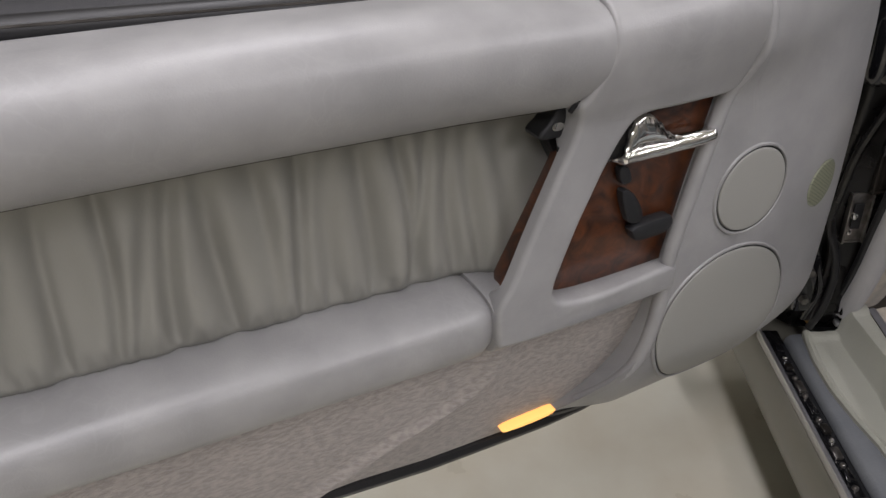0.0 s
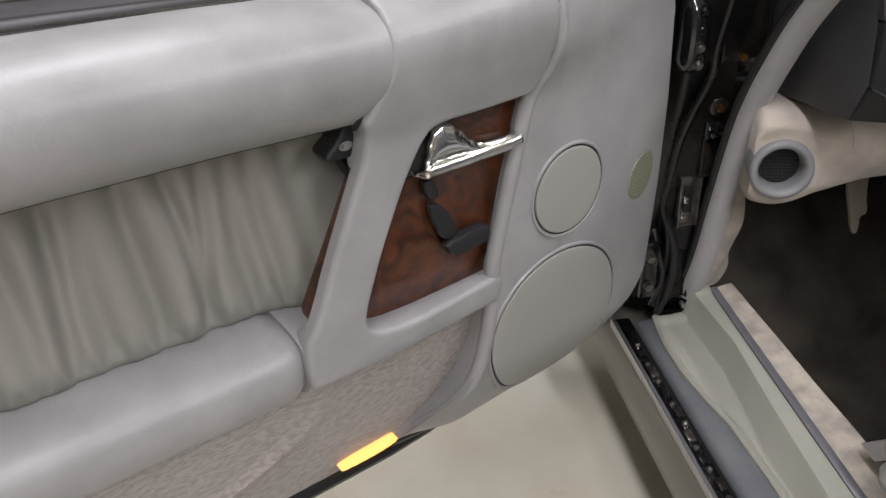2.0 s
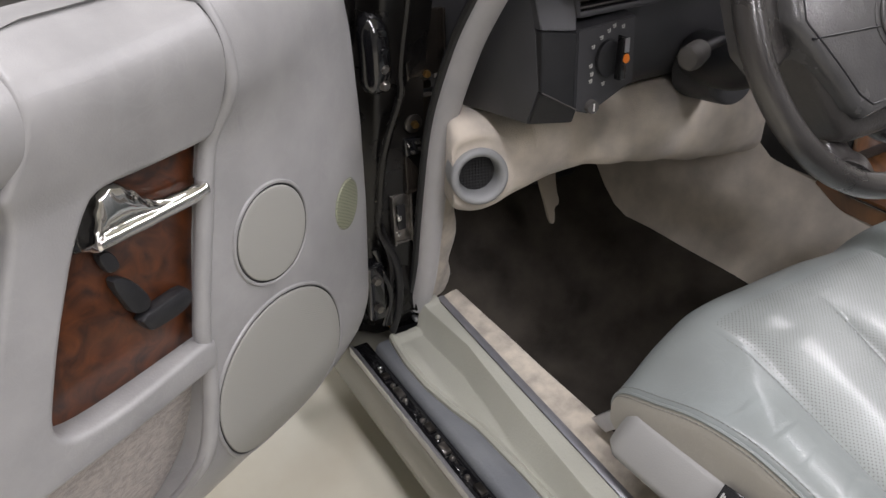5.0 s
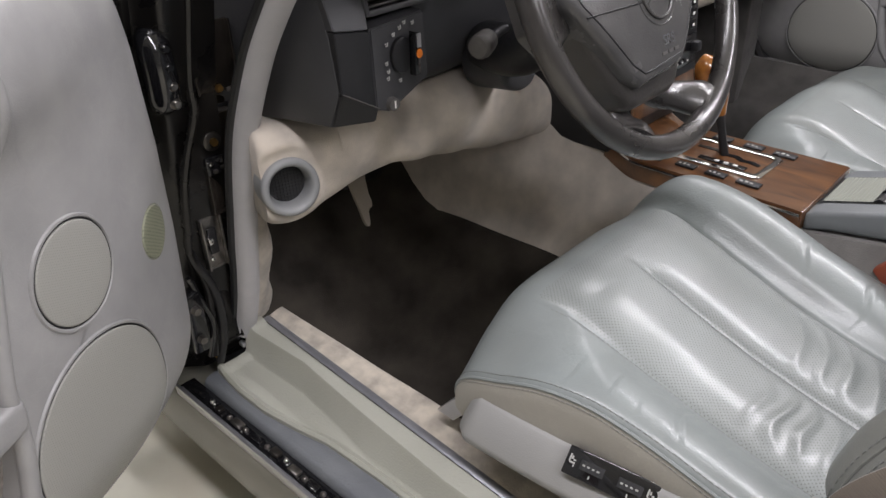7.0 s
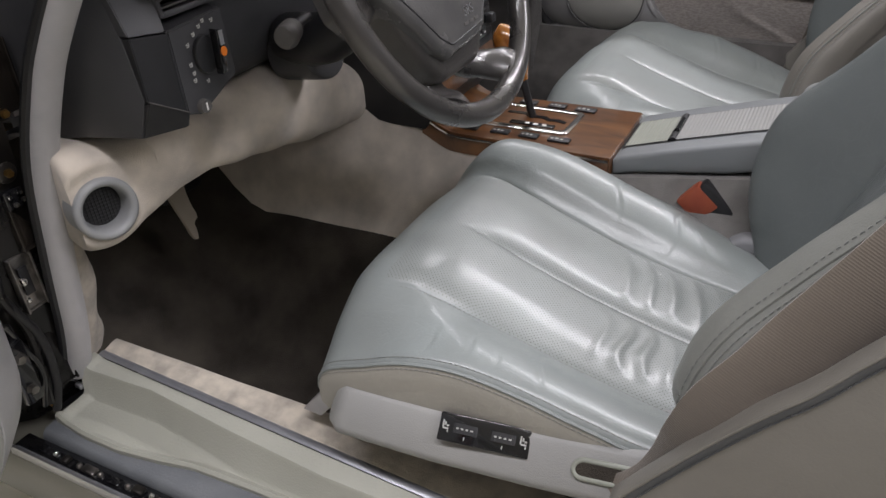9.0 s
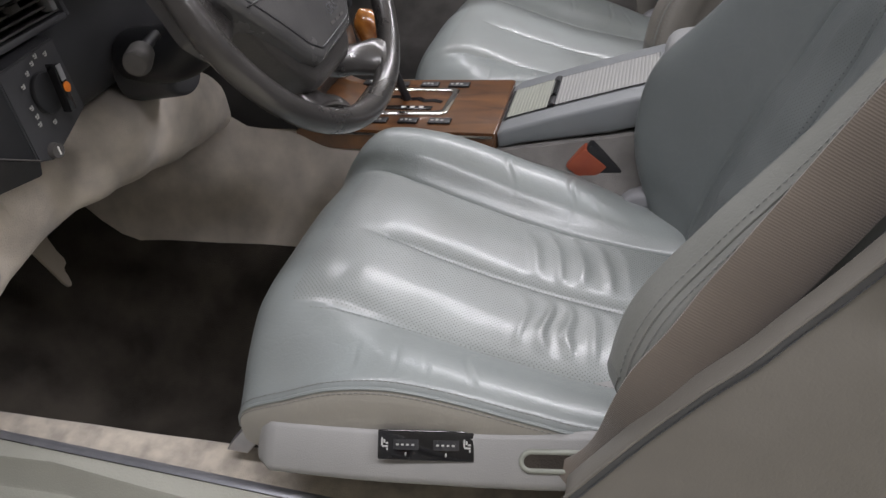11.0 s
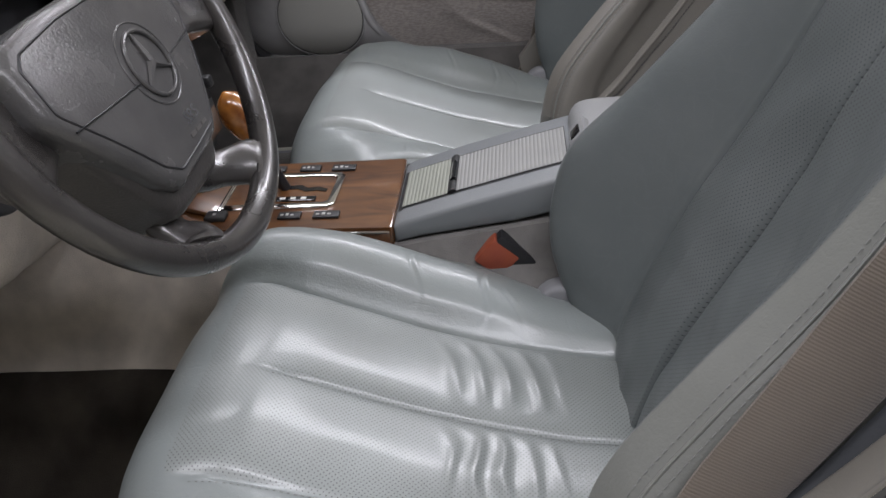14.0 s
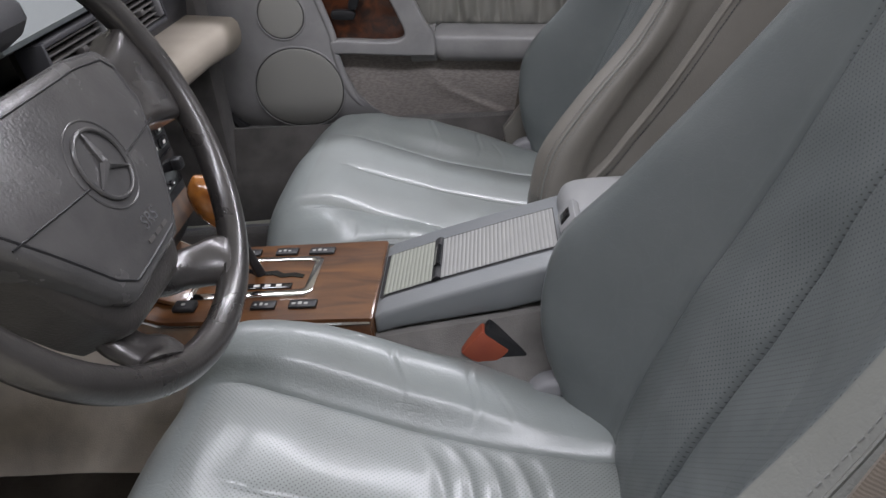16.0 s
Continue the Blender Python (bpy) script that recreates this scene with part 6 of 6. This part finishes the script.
for k in range(3):
    part("dash_key", box(-0.612, -0.598, 0.165 + 0.0 * k, 0.20, 0.845 + 0.03 * k, 0.868 + 0.03 * k, 0.003), BLACK_PLASTIC, keys)
    part("key_mark", box(-0.5985, -0.5975, 0.178, 0.187, 0.853 + 0.03 * k, 0.860 + 0.03 * k, 0), WHITE_MARK, keys)


# ---- knee bolsters ----
OUTLET, OUTLET_WAY = Vector((-0.7505, -0.5485, 0.664)), Vector((0.93, -0.30, 0.10)).normalized()


def bolster(name, label):
    base = thing(name, (-0.75, -0.35, 0.62), label, "knee bolster", "knee bolsters")
    rows = [(-0.572, -0.818, 0.671, 0.066, 0.058), (-0.535, -0.810, 0.671, 0.068, 0.064), (-0.435, -0.776, 0.686, 0.050, 0.056), (-0.40, -0.768, 0.691, 0.048, 0.060), (-0.34, -0.758, 0.692, 0.057, 0.066), (-0.28, -0.750, 0.689, 0.062, 0.070), (-0.20, -0.745, 0.675, 0.064, 0.072), (-0.14, -0.745, 0.660, 0.057, 0.07), (-0.03, -0.745, 0.630, 0.05, 0.07)]

    def skin(s, t):
        y = -0.568 + 0.538 * s
        cx, cz, a, b = (ease(y, [(r[0], r[k]) for r in rows]) for k in (1, 2, 3, 4))
        ang = 2 * math.pi * t
        ca, sa = math.cos(ang), math.sin(ang)
        q = 0.75 - 0.15 * ease(-y, [(0.44, 0), (0.52, 1)])
        k = ease(s, [(0.0, 0.88), (0.006, 0.96), (0.016, 1.0), (0.98, 1.0), (1.0, 0.9)])
        p = Vector((cx + k * b * math.copysign(abs(ca) ** q, ca) + 0.002 * noise.noise((y * 20, t * 9, 1)), y, cz + k * a * math.copysign(abs(sa) ** q, sa)))
        p.y -= 0.35 * (p.x + 0.80) * ease(-y, [(0.50, 0), (0.56, 1)])
        # the hollow for the round outlet
        v = p - OUTLET
        deep = v.dot(OUTLET_WAY)
        r = (v - OUTLET_WAY * deep).length
        if deep > -0.04 and r < 0.062:
            want = -0.042 if r < 0.030 else -0.003
            p += OUTLET_WAY * (want - deep) * (1.0 if r < 0.041 else ease(r, [(0.041, 1), (0.062, 0)]))
        return p

    part("padding", grid(skin, 150, 110, wrap_v=True, cap=True), BOLSTER_SUEDE, base, "worn beige padding")
    part("padding_seam", tube([skin(0.173, 0.02 + j / 40 * 0.40) for j in range(41)], 0.0012, 6), BOLSTER_SUEDE, base)
    return base


bolster("knee_bolster", "beige suede knee padding under the dashboard")
pad_far = thing("knee_bolster", (-0.66, 0.36, 0.70), "smooth beige padding under the passenger dashboard, colour darkened for shade", "knee bolster", "knee bolsters")


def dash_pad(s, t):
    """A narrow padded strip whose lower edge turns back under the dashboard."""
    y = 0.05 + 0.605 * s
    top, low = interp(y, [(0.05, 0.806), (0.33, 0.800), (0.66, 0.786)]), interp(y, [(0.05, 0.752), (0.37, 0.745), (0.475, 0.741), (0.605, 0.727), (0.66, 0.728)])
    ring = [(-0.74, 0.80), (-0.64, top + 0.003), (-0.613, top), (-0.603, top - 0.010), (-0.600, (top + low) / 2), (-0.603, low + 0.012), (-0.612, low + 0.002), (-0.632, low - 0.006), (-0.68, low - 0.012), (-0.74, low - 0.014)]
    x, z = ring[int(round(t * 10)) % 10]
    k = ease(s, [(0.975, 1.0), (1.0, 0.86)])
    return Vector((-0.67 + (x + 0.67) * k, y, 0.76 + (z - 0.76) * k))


part("padding", grid(dash_pad, 60, 10, wrap_v=True, cap=True), BEIGE_SHADED, pad_far, "smooth beige padding with shade in its colour", 60)

# round side vent in the padding
rv = thing("side_vent", (-0.755, -0.535, 0.66), "round grey air outlet set in beige padding", "air vent")
vc, va = OUTLET, OUTLET_WAY
vb = Vector((0, 0, 1)).cross(va).normalized()
vu = va.cross(vb)
funnel = [(0.0380, -0.034), (0.0385, -0.012), (0.0385, 0.000), (0.0374, 0.0045), (0.0338, 0.0068), (0.0298, 0.0052), (0.0272, 0.000), (0.0258, -0.008), (0.0248, -0.022)]
spin = lambda s, t: vc + va * funnel[int(round(t * 8))][1] + funnel[int(round(t * 8))][0] * (math.cos(2 * math.pi * s) * vb + math.sin(2 * math.pi * s) * vu)
part("ring", grid(spin, 56, 8, wrap_u=True), LID_GREY, rv, "thick grey rubber ring", 60)
bm = bmesh.new()
bm.faces.new([bm.verts.new(vc - va * 0.020 + 0.0252 * (math.cos(2 * math.pi * i / 40) * vb + math.sin(2 * math.pi * i / 40) * vu)) for i in range(40)])
ext = bmesh.ops.extrude_face_region(bm, geom=bm.faces[:])
bmesh.ops.translate(bm, verts=[g for g in ext["geom"] if isinstance(g, bmesh.types.BMVert)], vec=-va * 0.01)
part("vent_core", bm, RUBBER, rv, "black mesh core")
for k in range(-5, 6):
    w = math.sqrt(max(0.0245 ** 2 - (k * 0.0043) ** 2, 0))
    mid = vc - va * 0.0185 + vb * k * 0.0043
    part("core_bar", tube([mid - vu * w, mid + vu * w], 0.0008, 5), BLACK_PLASTIC, rv)
    mid = vc - va * 0.0190 + vu * k * 0.0043
    part("core_bar", tube([mid - vb * w, mid + vb * w], 0.0007, 5), BLACK_PLASTIC, rv)

# pedals
ped = thing("brake_pedal", (-0.98, -0.30, 0.5), "beige-grey pedal arm with a black pad", "pedal")
plate = slab(smooth_loop([(-0.378, 0.61), (-0.372, 0.57), (-0.366, 0.548), (-0.354, 0.512), (-0.345, 0.480), (-0.336, 0.477), (-0.335, 0.492), (-0.338, 0.508), (-0.326, 0.513), (-0.337, 0.545), (-0.342, 0.61)], 1), -0.86, -0.852, 0.002)
part("pedal_arm", warp(plate, lambda v: Vector((v.y, v.x, v.z))), BEIGE_SHADED, ped)
part("pedal_pad", box(-1.0, -0.94, -0.31, -0.22, 0.50, 0.58, 0.008), BLACK_PLASTIC, ped, "black rubber pad")

# ---- steering wheel ----
wheel = thing("steering_wheel", (-0.405, -0.338, 0.94), "dark leather four-spoke steering wheel, worn shiny", "steering wheel")
A = radians(24.6)
WN, WV, WU = Vector((math.cos(A), 0, math.sin(A))), Vector((-math.sin(A), 0, math.cos(A))), Vector((0, 1, 0))
WC = Vector((-0.4250, -0.3110, 0.9220))
on_wheel = lambda a, d, b: WC + WU * a + WN * d + WV * b
rim_r = 0.1785
on_hub = lambda a, d, b: on_wheel(a - 0.014, d + 0.019, b + 0.009)
rim = [on_wheel(rim_r * math.cos(k), 0.0, rim_r * math.sin(k)) for k in (2 * math.pi * i / 96 for i in range(96))]
part("rim", tube(rim, 0.0131, 18, closed=True), WHEEL_LEATHER, wheel, "dark brown leather rim, polished by use")
pad = [(-0.122, 0.024), (-0.112, 0.034), (-0.06, 0.040), (0.06, 0.040), (0.112, 0.034), (0.124, 0.022), (0.118, -0.015), (0.05, -0.090), (0.03, -0.108), (-0.052, -0.114), (-0.07, -0.100), (-0.125, -0.015)]
pad_f = []
for p, q in zip(pad, pad[1:] + pad[:1]):
    pad_f += [(p[0] + (q[0] - p[0]) * k / 5, p[1] + (q[1] - p[1]) * k / 5) for k in range(5)]
dome_f = lambda a, b: 0.004 - 0.9 * a * a - 0.8 * (b + 0.03) ** 2
hub = part("airbag_pad", warp(dome(smooth_loop(pad_f, 1), (0.0, -0.03), dome_f, -0.05, 0.010, 10), lambda v: on_hub(v.x, v.y, v.z)), WHEEL_PAD, wheel, "grained dark grey airbag cover")
cover = [(-0.118, 0.02), (-0.118, -0.02), (-0.103, -0.05), (-0.088, -0.085), (-0.074, -0.112), (-0.060, -0.130), (-0.048, -0.135), (0.026, -0.135), (0.038, -0.130), (0.050, -0.112), (0.066, -0.085), (0.09, -0.05), (0.112, -0.02), (0.115, 0.02), (0.06, 0.032), (-0.06, 0.032)]
cover_f = []
for p, q in zip(cover, cover[1:] + cover[:1]):
    cover_f += [(p[0] + (q[0] - p[0]) * k / 3, p[1] + (q[1] - p[1]) * k / 3) for k in range(3)]
part("hub_cover", warp(dome(smooth_loop(cover_f, 1), (-0.006, -0.05), lambda a, b: -0.010 - 0.8 * a * a - 1.2 * (b + 0.04) ** 2, -0.07, 0.012, 6), lambda v: on_hub(v.x, v.y, v.z)), WHEEL_COVER, wheel, "dark grey-brown hub cover")
spokes = ([(0.085, 0.034), (0.085, -0.03), (0.13, -0.034), (0.16, -0.044), (0.178, -0.02), (0.178, 0.028), (0.165, 0.05), (0.125, 0.034)],
          [(-0.085, 0.034), (-0.085, -0.03), (-0.13, -0.034), (-0.16, -0.044), (-0.178, -0.02), (-0.178, 0.028), (-0.165, 0.05), (-0.125, 0.034)])
for sgn in (-1, 1):
    mid = lambda a, d, b: on_wheel(-0.018 + sgn * a, d, b)
    line = curve([mid(0.022, -0.036, -0.095), mid(0.040, -0.033, -0.122), mid(0.055 + 0.009 * sgn, -0.022, -0.138), mid(0.065 + 0.018 * sgn, -0.008, -0.150), mid(0.070 + 0.018 * sgn, -0.002, -0.157)], 20)
    wide = [interp(i, [(0, 0.026), (6, 0.019), (9, 0.017), (13, 0.020), (17, 0.026), (20, 0.031)]) for i in range(21)]
    rows = []
    for i in range(21):
        d = (line[min(i + 1, 20)] - line[max(i - 1, 0)]).normalized()
        across = WN.cross(d).normalized()
        up = d.cross(across)
        thick = interp(i, [(0, 0.014), (10, 0.0105), (20, 0.0115)])
        rows.append([line[i] + across * wide[i] * math.cos(2 * math.pi * j / 20) + up * thick * math.sin(2 * math.pi * j / 20) for j in range(20)])
    part("spoke", grid(lambda s, t: rows[int(round(s * 20))][int(round(t * 20)) % 20], 20, 20, wrap_v=True, cap=True), WHEEL_LEATHER, wheel, "dark leather spoke")
for sp in spokes:
    cu, cv = sum(p[0] for p in sp) / len(sp), sum(p[1] for p in sp) / len(sp)
    fine_sp = []
    for p, q in zip(sp, sp[1:] + sp[:1]):
        fine_sp += [(p[0] + (q[0] - p[0]) * k / 4, p[1] + (q[1] - p[1]) * k / 4) for k in range(4)]
    lift = lambda a, b: -0.022 + 0.024 * ease(math.hypot(a, b), [(0.08, 0), (0.165, 1)])
    part("spoke", warp(dome(smooth_loop(fine_sp, 2), (cu, cv), lift, -0.04, 0.009, 6), lambda v: on_wheel(v.x, v.y + (0.012 if math.hypot(v.x, v.z) > 0.15 and v.y < -0.03 else 0), v.z)), WHEEL_LEATHER, wheel, "dark leather spoke")
inset = [(a * 0.885, -0.03 + (b + 0.03) * 0.86) for a, b in smooth_loop(pad_f, 1)]
part("panel_groove", tube([on_hub(a, dome_f(a, b) - 0.0002, b) for a, b in inset], 0.0011, 6, closed=True), RUBBER, hub)
line_v = -0.044
for seg in ([(-0.029, line_v + 0.008), (-0.108, line_v + 0.012)], [(0.029, line_v + 0.008), (0.104, line_v + 0.012)]):
    part("pad_groove", tube([on_hub(a, dome_f(a, b) + 0.0002, b) for a, b in [(seg[0][0] + (seg[1][0] - seg[0][0]) * k / 8, seg[0][1] + (seg[1][1] - seg[0][1]) * k / 8) for k in range(9)]], 0.0009, 5), RUBBER, hub)
emb = (0.0, -0.03)
part("emblem_ring", tube([on_hub(a, dome_f(a, b) + 0.0012, b) for a, b in ellipse(*emb, 0.0262, 0.0262, 48)], 0.0018, 8, closed=True), WHEEL_PAD, hub, "raised round emblem")
part("emblem_dish", tube([on_hub(a, dome_f(a, b), b) for a, b in ellipse(*emb, 0.0335, 0.0335, 48)], 0.0009, 6, closed=True), WHEEL_PAD, hub)
for k in (90, 210, 330):
    d = Vector((math.cos(radians(k)), math.sin(radians(k))))
    part("emblem_rib", tube([on_hub(emb[0] + d.x * r, dome_f(0, -0.03) + 0.0012, emb[1] + d.y * r) for r in (0, 0.012, 0.0245)], [0.0042, 0.0026, 0.0010], 6), WHEEL_PAD, hub)
txt = bpy.data.curves.new("cover_text", "FONT")
txt.body, txt.size, txt.extrude, txt.align_x = "SRS", 0.015, 0.0005, "CENTER"
tmp = bpy.data.objects.new("cover_text", txt)
scene.collection.objects.link(tmp)
bpy.context.view_layer.update()
bm = bmesh.new()
me = tmp.evaluated_get(bpy.context.evaluated_depsgraph_get()).to_mesh()
bm.from_mesh(me)
bpy.data.objects.remove(tmp)
part("cover_lettering", warp(bm, lambda v: on_hub(v.x + 0.004, dome_f(v.x + 0.004, v.y - 0.084) + 0.0005, v.y - 0.084)), SATIN, hub, "embossed letters", 0)
for k in range(3):
    part("lettering_bar", warp(box(-0.013 + 0.012 * k, -0.004 + 0.012 * k, 0.0, 0.0008, -0.0925, -0.0895, 0), lambda v: on_hub(v.x, dome_f(v.x, v.z) + v.y, v.z)), STALK_GREY, hub)

col = thing("steering_column", (-0.6, -0.338, 0.8), "black steering column shroud", "steering column")
shroud_line = curve([WC - WN * 0.07 + WV * -0.02, WC - WN * 0.14 + WV * -0.025 + WU * 0.02, Vector((-0.60, -0.275, 0.803)), Vector((-0.68, -0.245, 0.785))], 16)
part("shroud", tube(shroud_line, [0.03 + 0.0003 * i for i in range(17)], 24), BLACK_PLASTIC, col, "black column cover")
part("collar", tube(curve([Vector((-0.632, -0.240, 0.772)), Vector((-0.645, -0.239, 0.769)), Vector((-0.70, -0.238, 0.762))], 8), [0.034, 0.037, 0.038, 0.038, 0.038, 0.038, 0.038, 0.038, 0.038], 28), DASH_PLASTIC, col, "dark collar at the dashboard")
st = thing("indicator_stalk", (-0.55, -0.45, 0.85), "black indicator stalk with a grey ribbed end", "stalk")
part("stalk_arm", tube(curve([(-0.56, -0.36, 0.855), (-0.555, -0.38, 0.855), (-0.55, -0.40, 0.854)], 8), 0.006, 10), BLACK_PLASTIC, st)
part("stalk_end", tube([(-0.552, -0.398, 0.854), (-0.549, -0.404, 0.854), (-0.541, -0.424, 0.853), (-0.539, -0.429, 0.853), (-0.5385, -0.431, 0.853)], [0.008, 0.0125, 0.0138, 0.0128, 0.010], 20), STALK_GREY, st, "grey ribbed stalk end")
